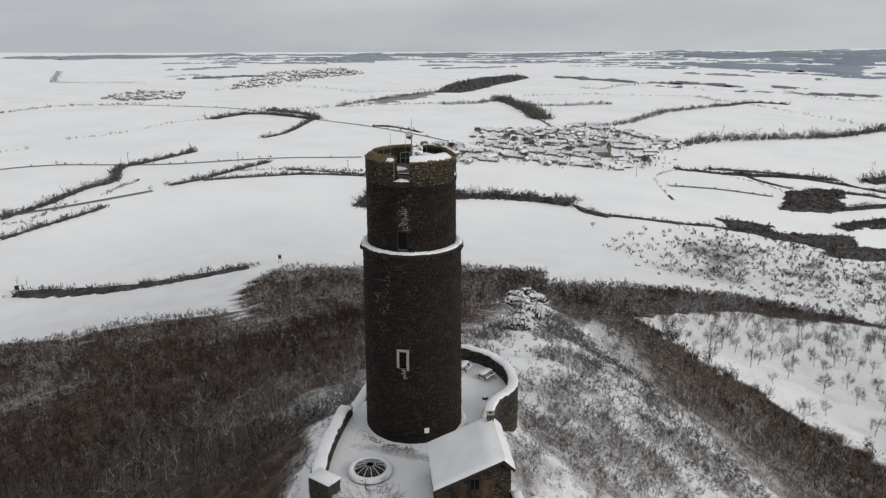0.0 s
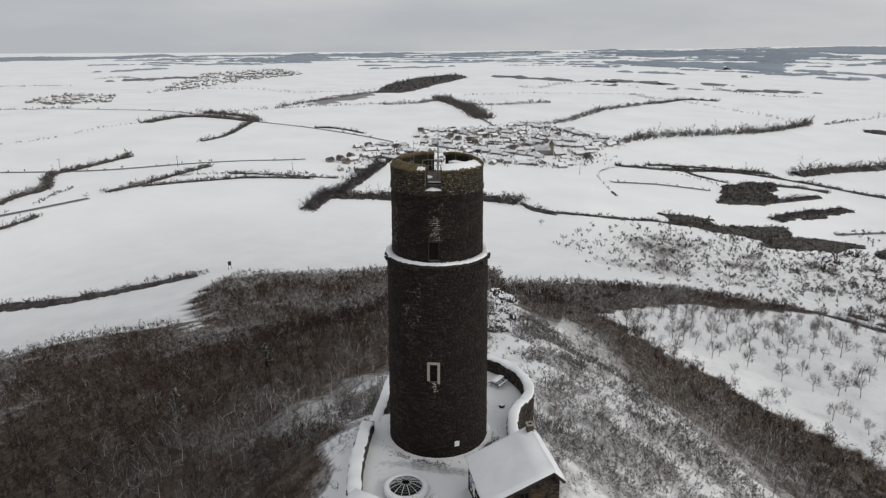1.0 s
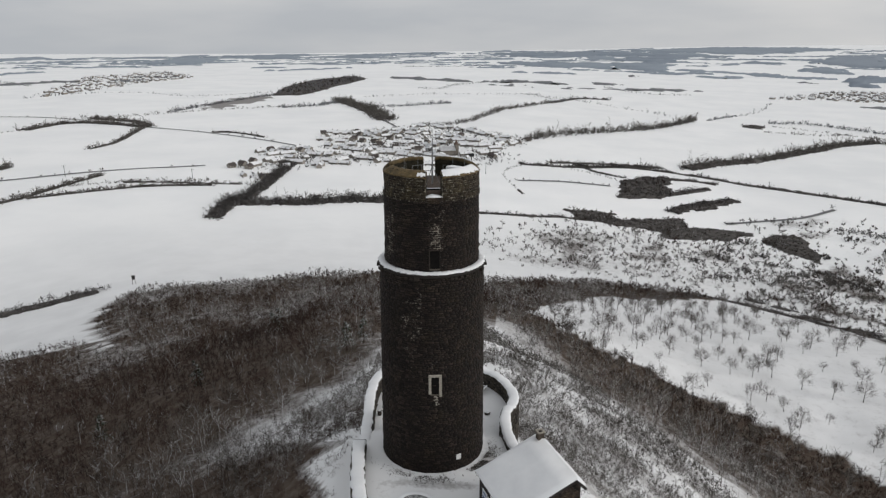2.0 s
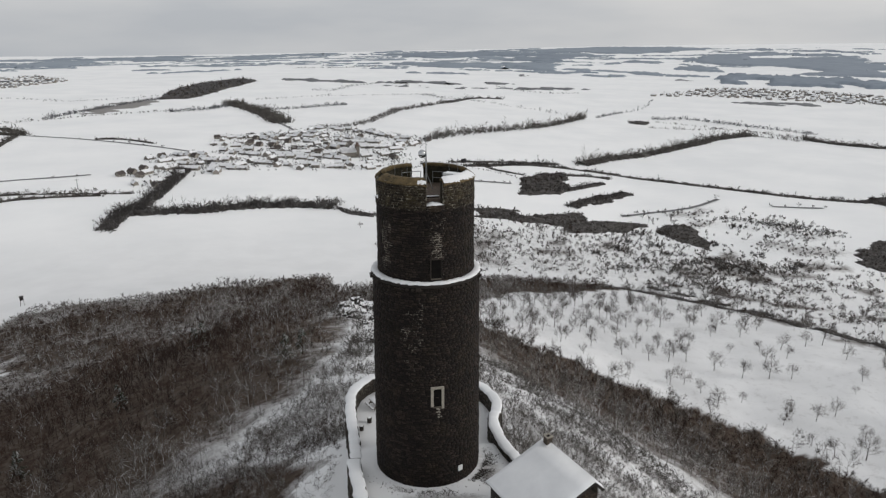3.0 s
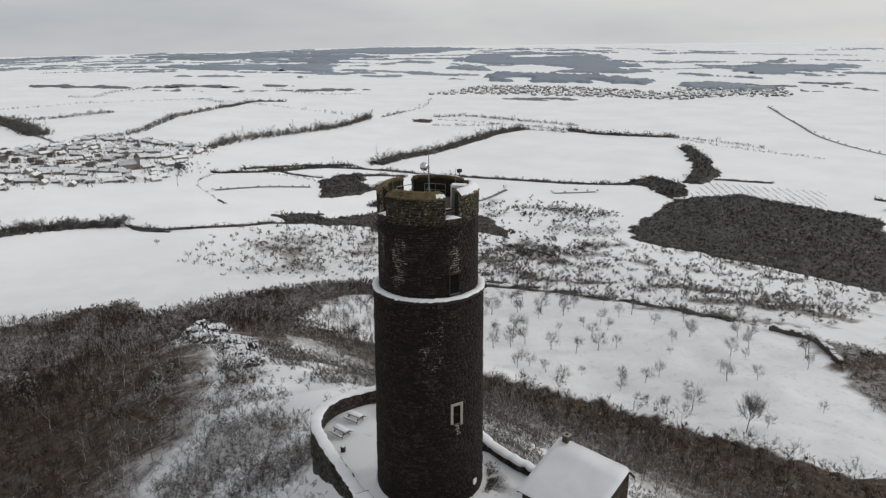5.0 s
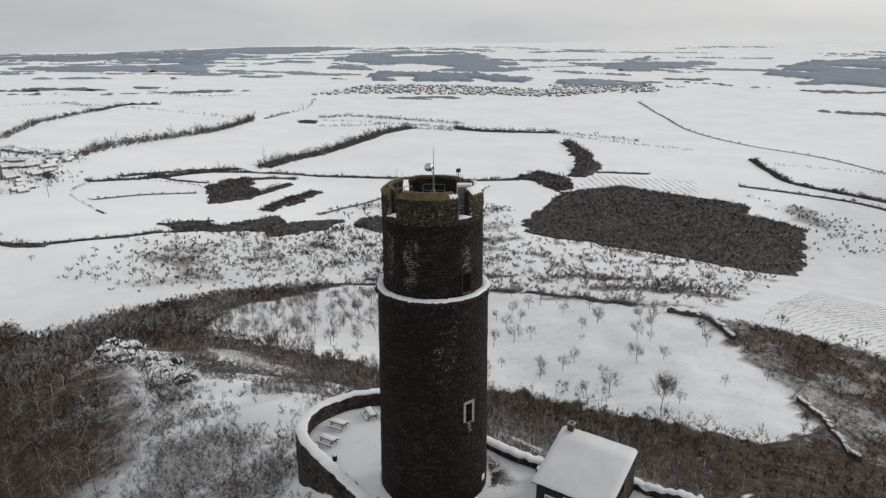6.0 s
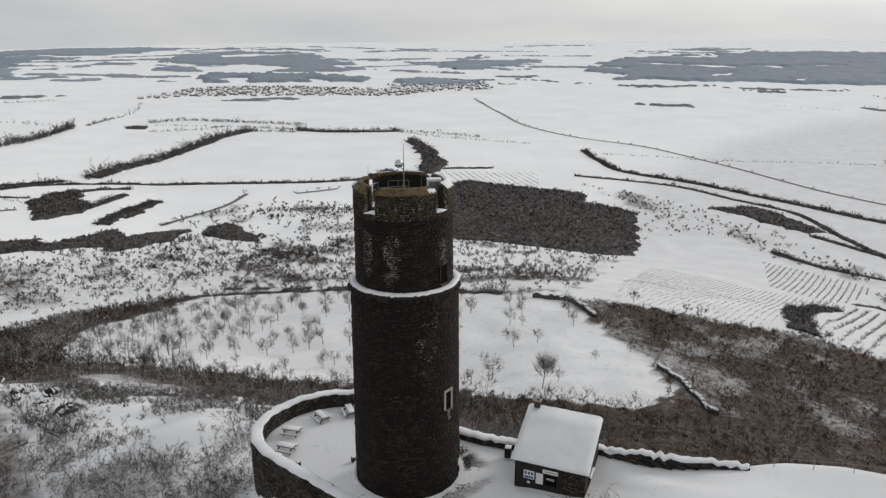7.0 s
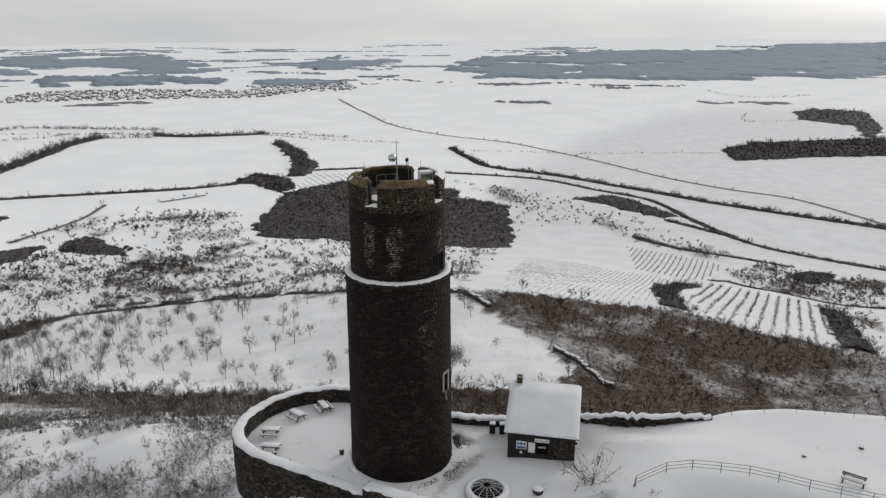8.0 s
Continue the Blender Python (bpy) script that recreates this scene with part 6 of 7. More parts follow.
hedge([(-675, 1120), (-608, 1221), (-549, 1309), (-452, 1400)], 5, 9, 0.5)
hedge([(164, 379), (171, 366)], 4, 7, 1)
hedge([(173, 357), (178, 342)], 4, 7, 1)
hedge([(179, 328), (181, 304)], 3.6, 7, 1)
hedge([(183, 281), (186, 266)], 4, 7, 1)
copse([(-554, 1650), (-597, 1931), (-589, 2211), (-512, 2412), (-452, 2307), (-475, 1975), (-490, 1681)], 14, 'dark')  # wooded rise
copse([(145, 785), (181, 826), (214, 841), (195, 744), (179, 716), (134, 704)], 7, 'dark')
copse([(201, 678), (234, 717), (266, 745), (234, 703)], 6, 'brown')
copse([(74, 617), (122, 615), (188, 650), (188, 616), (155, 585), (118, 594), (73, 592)], 5, 'brown')
copse([(246, 592), (262, 612), (285, 608), (281, 557), (267, 517), (252, 550)], 4.5, 'brown')
copse([(150, 566), (171, 608), (203, 626), (246, 617), (211, 584)], 3.5, 'brown')
copse([(331, 643), (395, 615), (431, 577), (407, 557), (354, 551), (351, 610)], 4, 'scrub')
copse([(67, 624), (119, 634), (111, 594), (86, 604)], 6, 'brown')
copse([(523, 700), (580, 726), (593, 680), (563, 623), (527, 607), (542, 679)], 8, 'dark')
copse([(786, 915), (812, 926), (753, 813), (679, 703), (618, 664), (606, 677), (696, 769)], 14, 'dark')
copse([(472, 1403), (507, 1432), (528, 1417), (500, 1375)], 8, 'dark')
copse([(736, 327), (785, 296), (775, 255), (743, 190), (722, 209), (737, 283)], 5, 'brown')
copse([(574, 52), (611, 43), (620, 22), (587, 18), (562, 35)], 5.5, 'brown')
copse([(1238, 278), (1358, 259), (1560, 60), (1353, 43), (1249, 154), (1147, 236)], 14, 'dark')
copse([(1881, 281), (1962, 251), (1969, 140), (1712, 82), (1555, 86), (1721, 135), (1765, 243)], 12, 'dark')
copse([(377, 470), (393, 504), (454, 549), (534, 605), (617, 601), (687, 461), (648, 430), (651, 367), (493, 266), (457, 294), (438, 348), (406, 403)], 6, 'scrubwood')

# ---- the hill's woods, orchard and scrub ----
wood_rng = np.random.default_rng(77)


def wood(name, poly, gap_near, gap_far, limit, high, seed, label, bush=False):
    """Woodland, finer near the castle; limbs carry snow here and there."""
    for zone, gap, limbs, twigs, thick in (("near", gap_near, 5, 62, 1.0), ("far", gap_far, 3, 38, 1.1)):
        x, y = scatter(poly, gap, wood_rng)
        r = np.hypot(x, y - 10)
        ok = (r < limit) if zone == "near" else (r >= limit)
        ok &= ~((r < 70) & inside(YARD, x, y)) & (away(YARD, x, y, True) > 1.5) & ~inside(SLOPE, x, y)
        ok &= wood_rng.random(len(x)) < 1 - 0.6 * slope_near(x, y)
        x, y = x[ok], y[ok]
        h = high * (0.55 + 0.75 * patches(x, y, 30, seed)) * wood_rng.uniform(0.6, 1.15, len(x))
        h = h * np.clip((np.hypot(x, y) - 4) / 22, 0.32, 1.0)
        h = h * np.clip(0.45 + away(poly, x, y, True) / 25.0, 0.45, 1.0)
        frost = 0.95 * wood_frost(x, y) + 0.3 * np.exp(-((np.hypot(x, y) - 38) / 24.0) ** 2) * patches(x, y, 15, seed + 8) * smooth((y + 30) / 40)
        frost = np.clip(frost + 1.2 * slope_near(x, y) + 0.8 * np.exp(-((x + 33) / 9.0) ** 2 - ((y - 132) / 8.0) ** 2), 0.02, 0.9)
        stand(name, x, y, h, limbs, twigs, seed, [M_TWIG, M_PALETWIG, M_SNOWTWIG], frost, label, "woodland", thick, 0.5 if bush else 0.34 if zone == "near" else 0.42, "", bush, None, M_DARKTWIG, 0.8 if zone == "near" else 0.3)
        seed += 1


wood("woodland", WOOD, 3.4, 4.0, 140, 7.2, 11, "dense brown leafless hillside wood dusted with snow")
wood("woodland", WOOD_EAST, 3.2, 4.0, 140, 4.8, 21, "brown leafless scrub wood on the snowy slope")
x, y = scatter(WOOD_EAST, 13, wood_rng, 0.6)
ok = (away(YARD, x, y, True) > 6) & ~inside(YARD, x, y)
x, y = x[ok], y[ok]
stand("woodland", x, y, wood_rng.uniform(4.5, 8.5, len(x)), 7, 150, 29, [M_TWIG, M_GREYTWIG, M_SNOWTWIG], 0.25, "taller bare trees standing out of the scrub wood", "woodland", 0.8, 0.4)

x, y = scatter(WOOD, 8.5, wood_rng, 0.8)
ok = (away(YARD, x, y, True) > 8) & ~inside(YARD, x, y) & ((x > 0) | (np.hypot(x, y) < 90)) & (y < 150)
x, y = x[ok], y[ok]
stand("woodland", x, y, wood_rng.uniform(6.0, 9.0, len(x)), 8, 130, 28, [M_GREYTWIG, M_PALETWIG, M_SNOWTWIG], np.clip(0.1 + 0.5 * np.exp(-away(SLOPE, x, y, True) / 16.0), 0, 0.7), "taller grey bare trees standing out of the hillside wood", "woodland", 0.9, 0.38)

# brush under the trees, low and thick
for poly, gap, seed in ((WOOD, 4.5, 31), (WOOD_EAST, 4.2, 32)):
    x, y = scatter(poly, gap, wood_rng)
    ok = (away(YARD, x, y, True) > 1.4) & ~inside(YARD, x, y) & (wood_rng.random(len(x)) < 1 - 0.65 * slope_near(x, y))
    x, y = x[ok], y[ok]
    stand("undergrowth", x, y, wood_rng.uniform(1.0, 3.0, len(x)), 3, 22, seed, [M_TWIG, M_GREYTWIG, M_SNOWTWIG], np.clip(0.02 + 0.9 * wood_frost(x, y) + 0.8 * slope_near(x, y), 0, 0.9), "low brown brush under the bare trees", "undergrowth", 1.0, 0.6, "", True, None, M_DARKTWIG)

# frosted scrub on the open slope below the walls, in clumps with bare snow between
x, y = scatter(SLOPE, 1.1, wood_rng)
clump = slope_clumps(x, y)
ok = (away(YARD, x, y, True) > 1.4) & ~inside(YARD, x, y) & (wood_rng.random(len(x)) < np.maximum(np.where(x > 8, 0.42, 0.28) + 0.6 * smooth((clump - 0.40) / 0.14), 0.85 * np.exp(-np.minimum(away(WOOD, x, y, True), away(WOOD_EAST, x, y, True)) / 6.0)))
ok &= (np.hypot(x + 0.5, y - 51) > 3 + 5 * wood_rng.random(len(x))) & (away(RIDGE, x, y) > 5 * wood_rng.random(len(x)))
x, y, clump = x[ok], y[ok], clump[ok]
stand("slope_scrub", x, y, wood_rng.uniform(1.2, 2.9, len(x)) * (0.45 + 1.1 * clump), 4, 54, 41, [M_GREYTWIG, M_PALETWIG, M_SNOWTWIG], np.clip(0.9 * patches(x, y, 10, 43) - 0.1, 0.1, 0.75), "low frosted bushes and grass on the snowy slope", "scrub", 0.75, 0.55, "", True)
x, y = scatter([(-48, -45), (-48, 34), (-7, 36), (-7, -12), (2, -20), (6, -45)], 1.35, wood_rng)
d = away(YARD, x, y, True)
ok = (d > 1.6) & (d < 26) & ~inside(YARD, x, y) & (wood_rng.random(len(x)) < 0.85 - 0.02 * d)
x, y = x[ok], y[ok]
stand("slope_scrub", x, y, wood_rng.uniform(1.4, 3.8, len(x)) * np.clip(d[ok] / 5.0, 0.45, 1.0), 4, 60, 44, [M_TWIG, M_PALETWIG, M_SNOWTWIG], np.clip(1.3 * patches(x, y, 8, 45) - 0.35 + 0.45 * np.exp(-(np.hypot(x + 14, y - 4) / 8.0) ** 2), 0.05, 0.8), "snow-laden bushes below the castle wall", "scrub", 0.8, 0.5, "", True, None, M_DARKTWIG)

# scattered bushes and small trees on the flats beyond the orchard
for poly, gap, high, seed in ((SCRUB_FLAT, 5.4, 4.8, 51), (SCRUB_MID, 7.0, 4.4, 56), (SCRUB_NORTH, 6.2, 5.2, 52), (SCRUB_EAST, 6.0, 3.6, 53), (GARDENS, 4.2, 4.0, 54), (PLOTS, 5.5, 3.4, 55)):
    x, y = scatter(poly, gap, wood_rng)
    clump = flat_clumps(x, y)
    chance = 0.24 + 0.76 * smooth((clump - 0.53) / 0.1) + (0.28 if seed == 52 else 0.3 if seed in (54, 55) else 0.0)
    chance = chance * (0.15 + 0.85 * smooth(away(poly, x, y, True) / (55.0 if seed == 52 else 12.0)))
    ok = (away(TRACK, x, y) > 5) & (wood_rng.random(len(x)) < chance)
    x, y, clump = x[ok], y[ok], clump[ok]
    low = wood_rng.random(len(x)) < 0.25 + 0.4 * smooth((clump - 0.53) / 0.1)
    size = high * wood_rng.uniform(0.45, 1.35, len(x))
    for pick, bush, mats in ((low, True, [M_TWIG, M_GREYTWIG]), (~low, False, [M_GREYTWIG, M_PALETWIG, M_SNOWTWIG])):
        stand("scrub", x[pick], y[pick], size[pick] * (0.7 if bush else 1.2), 5, 84, seed + 10 * int(bush), mats, 0.3, "scattered bare bushes on snowy pasture", "scrub", 0.9, 0.62 if bush else 0.46, "", bush)

# denser clumps of thorn among them
x, y = np.array([]), np.array([])
for a, b in ((224, 583), (171, 447), (229, 534), (227, 505), (195, 479), (232, 470), (161, 497), (281, 538), (310, 458), (320, 470), (203, 548), (186, 520), (250, 452), (300, 500), (345, 560), (330, 600)):
    x, y = np.append(x, a + wood_rng.normal(0, 4.5, 16)), np.append(y, b + wood_rng.normal(0, 4.5, 16))
stand("scrub", x, y, wood_rng.uniform(2.0, 4.6, len(x)), 4, 80, 58, [M_FARWOOD, M_GREYTWIG], 0.2, "dark dense clumps of bare thorn on snowy pasture", "scrub", 1.0, 0.6, "", True)


def bare_tree_thing(name, h, seed, label, group, limbs=10, twigs=130, spread=0.5, thick=1.0, materials=None, upright=0.2):
    """One leafless tree: trunk and crown of limbs and twigs."""
    rng = np.random.default_rng(seed)
    t = thing(name, 0, 0, 0, 0, label, "tree", group)
    o = np.zeros(1)
    base, tip, wide, k = bare_trees(o, o, np.array([h]), limbs, twigs, rng, thick, spread, z=o, upright=upright)
    bm = bmesh.new()
    rod(bm, base[0], tip[0], h * 0.022 * thick, 0.02, 7)
    part("trunk", bm, M_GREYTWIG, t)
    v, f = needles(base[1:k], tip[1:k], wide[1:k])
    fine = slivers(base[k:], tip[k:], wide[k:] * 1.2, rng)
    mats = materials or [M_GREYTWIG, M_TWIG, M_SNOWTWIG]
    last = len(mats) - 1
    index = np.concatenate([np.zeros(len(f), int), np.where(rng.random(len(base) - k) < 0.06, last, (rng.random(len(base) - k) < 0.35).astype(int))])
    mesh_from("crown", np.concatenate([v, fine[0]]), np.concatenate([f, fine[1] + len(v)]), mats, index, t, "bare spreading branches")
    return t


fruit = [bare_tree_thing("fruit_tree", 5.0 + 0.45 * k, 200 + k, "small bare fruit tree standing in orchard snow", "orchard trees", 15, 520, (0.32, 0.40, 0.30, 0.36, 0.29, 0.35)[k], 0.8) for k in range(6)]
x, y = scatter(ORCHARD, 8.6, wood_rng)
chance = np.where(x < 95, 0.72, np.where(x + y < 270, 0.6, 0.45)) * np.where((x > 125) & (y < 105), 0.25, 1.0) * (0.6 + 0.7 * patches(x, y, 25, 3))
ok = (wood_rng.random(len(x)) < chance) & (away(ORCHARD, x, y, True) > 2)
x, y = x[ok], y[ok]
used = set()
for k, (a, b) in enumerate(zip(x, y)):
    m = pose(a, b, ground_at(a, b), 0, 0, wood_rng.uniform(0, 360)) @ Matrix.Scale(wood_rng.uniform(0.65, 1.5), 4)
    src = fruit[k % 6]
    if k < 6:
        src.matrix_basis = m
    else:
        copy_thing(src, m).scale = m.to_scale()
big = bare_tree_thing("field_tree", 12.5, 301, "large dense bare tree at the orchard's lower edge", "", 30, 1700, 0.36, 0.6, None, 0.8)
big.matrix_basis = pose(128, 83, ground_at(128, 83))
lone = bare_tree_thing("field_tree", 5.5, 302, "small lone bare tree in a snowfield", "", 14, 420, 0.5, 1.6, [M_TWIG, M_TWIG])
lone.matrix_basis = pose(-36, 531, ground_at(-36, 531))
lone2 = bare_tree_thing("field_tree", 11, 303, "bare round-headed tree at the field corner", "", 20, 600, 0.42, 1.8, [M_GREYTWIG, M_GREYTWIG])
lone2.matrix_basis = pose(-61, 592, ground_at(-61, 592))
shrub = bare_tree_thing("garden_shrub", 5.0, 304, "bare many-stemmed shrub in the castle yard", "", 30, 380, 0.75, 1.0, [M_TWIG, M_TWIG])
shrub.matrix_basis = pose(3.5, -18.8, ground_at(3.5, -18.8) - 1.5)
for k, (a, b, h) in enumerate(((-20, -3, 5.5), (-16, -9, 4.5), (-27, 14, 6.5), (-34, 8, 7.0), (24, 22, 3.2), (17, 36, 3.0), (33, 18, 3.6), (-24, 62, 5.0), (-23, 78, 5.0))):
    tr = bare_tree_thing("slope_tree", h, 320 + k, "bare tree with frosted branches on the castle slope", "slope trees", 11, 420, 0.38, 0.7)
    tr.matrix_basis = pose(a, b, ground_at(a, b))


def pine(x, y, h, seed, label):
    """A snow-laden pine: trunk and drooping boughs of needles."""
    rng = np.random.default_rng(seed)
    t = thing("pine_tree", x, y, ground_at(x, y), 0, label, "tree", "pines")
    bm = bmesh.new()
    rod(bm, (0, 0, -0.3), (0, 0, h), h * 0.025, 0.03, 7)
    part("trunk", bm, M_TWIG, t)
    n = 34
    s = np.repeat(rng.uniform(0.2, 0.98, n), 26)
    a = np.repeat(rng.uniform(0, 6.28, n), 26)
    reach = (1.05 - s) * h * 0.34 * np.tile(np.linspace(0.15, 1, 26), n)
    base = np.stack([np.cos(a) * reach, np.sin(a) * reach, s * h - reach * 0.25], -1)
    tip = base + np.stack([np.cos(a), np.sin(a), np.zeros(len(a))], -1) * 0.35 + rng.normal(0, 0.22, (len(a), 3))
    v, f = needles(base, tip, np.full(len(a), 0.16))
    mesh_from("needle_crown", v, f, [M_PINE, M_SNOWTWIG], np.repeat((rng.random(len(a)) < 0.3).astype(int), 3), t, "dark needles under snow")


for k, (a, b, h) in enumerate(((-58, 126, 9), (-61, 129, 8), (-27, 79, 7), (-24, 83, 6), (-67, 89, 7), (-79, 67, 7), (505, 21, 7), (509, 17, 6.5), (500, 12, 8), (504, 9, 7), (504, 5, 7.5))):
    pine(a, b, h, 400 + k, "dark pine with snow-laden boughs among bare trees")


# ---- vineyard rows ----
def vineyard(outline, angle, gap, high, step, label, seed):
    rng = np.random.default_rng(seed)
    p = np.array(outline, float)
    c, s = math.cos(radians(angle)), math.sin(radians(angle))
    u, w = p[:, 0] * c + p[:, 1] * s, -p[:, 0] * s + p[:, 1] * c
    uu, ww = np.meshgrid(np.arange(u.min(), u.max(), step), np.arange(w.min(), w.max(), gap))
    uu, ww = uu.ravel() + rng.uniform(-0.4, 0.4, uu.size), ww.ravel() + rng.normal(0, 0.08, ww.size)
    x, y = uu * c - ww * s, uu * s + ww * c
    ok = inside(list(outline), x, y) & (rng.random(len(x)) < 0.9)
    x, y = x[ok], y[ok]
    stand("vineyard", x, y, high * rng.uniform(0.7, 1.2, len(x)), 2, 12, seed, [M_TWIG, M_GREYTWIG], 0.4, label, "vineyard", 1.5, 0.75, "vineyards", True)


vineyard(VINES_A, 14, 3.3, 0.8, 1.7, "fine rows of bare vines in deep snow", 61)
vineyard(VINES_B, 8.5, 6.4, 2.3, 1.6, "broad rows of bare vines in snow", 62)
vineyard(VINES_C, 12, 4.6, 1.5, 1.5, "rows of bare vines in snow", 63)
vineyard(VINES_D, 63, 9.0, 1.5, 2.0, "rows of bare vines in a snowfield", 64)

# ---- distant woods: low blankets of crowns that follow the land ----
def blanket(outline, high, cell, label, material, seed, bare=0.3, name="far_wood", category="woodland"):
    rng = np.random.default_rng(seed)
    p = np.array(outline, float)
    (x0, y0), (x1, y1) = p.min(0) - cell, p.max(0) + cell
    x, y = np.meshgrid(np.arange(x0, x1 + cell, cell), np.arange(y0, y1 + cell, cell))
    x = x + rng.uniform(-0.35, 0.35, x.shape) * cell
    y = y + rng.uniform(-0.35, 0.35, y.shape) * cell
    warp = 2.2 * cell
    ins = inside(list(outline), x + warp * ripple(x, y, 9 * cell), y + warp * ripple(y, x, 7 * cell))
    ins &= patches(x, y, 13 * cell, seed + 40) > bare
    z = ground(x, y) + np.where(ins, high * rng.uniform(0.55, 1.15, x.shape), -3.0)
    n, m = x.shape
    i, j = np.meshgrid(np.arange(n - 1), np.arange(m - 1), indexing="ij")
    a = i * m + j
    quads = np.stack([a, a + 1, a + m + 1, a + m], -1).reshape(-1, 4)
    flat = ins.ravel()
    quads = quads[flat[quads].sum(1) > 0]
    tri = np.concatenate([quads[:, [0, 1, 2]], quads[:, [0, 2, 3]]])
    v = np.stack([x.ravel(), y.ravel(), z.ravel()], -1)
    used, index = np.unique(tri, return_inverse=True)
    return tagged(mesh_from(name, v[used], index.reshape(-1, 3), material), label, category, "distant woods" if name == "far_wood" else "", kind="stuff")


FAR_WOODS = [
    [(1549, 3651), (2020, 3841), (2249, 3369), (2033, 3057), (1948, 2585), (1766, 2365), (1535, 2496), (1490, 2908), (1392, 3287)],
    [(536, 3600), (703, 3802), (764, 3449), (618, 2831), (539, 2909), (467, 3133)],
    [(915, 3225), (1161, 3484), (1330, 3138), (1286, 2740), (1167, 2926)],
    [(669, 4497), (1392, 4600), (1968, 4327), (1632, 4127), (1041, 3849), (766, 4059), (625, 4203)],
    [(-203, 3915), (21, 4016), (574, 3854), (446, 2995), (194, 3109), (-90, 3489)],
    [(-1670, 4198), (-1266, 4527), (-872, 3888), (-1258, 3892)],
    [(2181, 2345), (2839, 2636), (2897, 2375), (2626, 2137), (2125, 2056)],
    [(-366, 4210), (-6, 4700), (589, 4369), (947, 3918), (868, 3566)],
    [(-1665, 3202), (-1751, 3712), (-1577, 3961), (-1463, 3294)],
    [(-3600, 3081), (-3523, 3618), (-2841, 3553), (-2738, 4094), (-2454, 3665), (-2732, 2979)],
    [(-1330, 4284), (-827, 4416), (-411, 4044), (-903, 3979)]]
# horizon woods wear the blue colour painted for hazy air
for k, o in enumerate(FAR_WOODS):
    blanket(o, 8.0, 26.0, "far blue-grey woodland on the horizon hills", M_HAZEBLUE, k, 0.42)
blanket([(2453, 1741), (3164, 1961), (3732, 1591), (4034, 831), (4388, 778), (4598, 329), (2984, 183), (2618, 638), (2413, 1081), (2153, 1527)], 9.0, 26.0, "far wooded scarp with white clearings", M_HAZEBLUE, 19, 0.33)
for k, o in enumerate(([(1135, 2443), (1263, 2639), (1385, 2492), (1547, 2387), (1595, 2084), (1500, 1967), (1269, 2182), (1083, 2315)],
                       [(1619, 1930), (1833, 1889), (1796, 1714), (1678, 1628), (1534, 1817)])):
    blanket(o, 9, 16, "far grey riverside trees by the town", M_HAZEBLUE, 20 + k, 0.35)
blanket([(-600, 1322), (-561, 1318), (-539, 1418), (-524, 1592), (-580, 1621), (-611, 1475), (-621, 1372)], 0.9, 12, "grey ploughed field showing through thin snow", M_SOIL, 25, 0.0, "ploughed_field", "field")


# thin far strips of trees between the farthest fields
strip_rng = np.random.default_rng(33)
for k in range(270):
    r, b = 1900 + 2750 * strip_rng.random() ** 0.6, radians(strip_rng.uniform(-38, 104))
    if k >= 190:
        r, b = strip_rng.uniform(3300, 4650), radians(strip_rng.uniform(-38, 35))
    l, turn = strip_rng.uniform(90, 420) * r / 2800, b + radians(90) + strip_rng.normal(0, 0.35)
    c = np.array([r * math.sin(b), r * math.cos(b)])
    d = np.array([math.sin(turn), math.cos(turn)]) * l / 2
    n = np.array([math.cos(turn), -math.sin(turn)]) * strip_rng.uniform(10, 34)
    blanket([tuple(c - d - n), tuple(c + d - n * 0.4), tuple(c + d + n), tuple(c - d * 0.6 + n)], strip_rng.uniform(2.5, 6), 15.0, "thin far strip of field trees", M_HAZEGREY if r < 2700 else M_HAZEBLUE, 100 + k)


# ---- villages ----
def house(l, w, h, rise, seed, label, white):
    t = thing("house", 0, 0, 0, 0, label, "house", "village houses")
    bm = bmesh.new()
    prof = [(-w / 2, -1.5), (w / 2, -1.5), (w / 2, h), (0, h + rise), (-w / 2, h)]
    a = [bm.verts.new((-l / 2, y, z)) for y, z in prof]
    b = [bm.verts.new((l / 2, y, z)) for y, z in prof]
    bm.faces.new(a)
    bm.faces.new(b[::-1])
    for k in range(5):
        bm.faces.new((a[k], a[(k + 1) % 5], b[(k + 1) % 5], b[k]))
    part("wall", bm, M_PLASTER, t)
    for s in (-1, 1):
        bm = bmesh.new()
        o = 0.5
        e = [Vector((x, y, z)) for x in (-l / 2 - o, l / 2 + o) for y, z in ((0, h + rise + 0.1), (s * (w / 2 + o), h - o * rise / (w / 2) + 0.1))]
        vs = [bm.verts.new(p) for p in e] + [bm.verts.new(p + Vector((0, 0, 0.35))) for p in e]
        for f in ((0, 1, 3, 2), (4, 6, 7, 5), (0, 4, 5, 1), (2, 3, 7, 6), (1, 5, 7, 3), (0, 2, 6, 4)):
            bm.faces.new([vs[i] for i in f])
        part("roof", bm, M_SNOW if (s < 0 if white == 1 else white == 2) else M_ROOF, t)
    for s in (-1, 1):
        for k in range(2 + int(l > 11)):
            bm = bmesh.new()
            x = -l / 2 + (k + 0.7) * l / (2.4 + int(l > 11))
            box(bm, x - 0.6, x + 0.6, min(s * w / 2, s * (w / 2 + 0.06)), max(s * w / 2, s * (w / 2 + 0.06)), 1.0, 2.4)
            part("window", bm, M_NEARBLACK, t)
    bm = bmesh.new()
    box(bm, l * 0.2, l * 0.2 + 0.8, -0.4, 0.4, h + rise * 0.6, h + rise + 1.2)
    part("chimney", bm, M_BRICK, t)
    return t


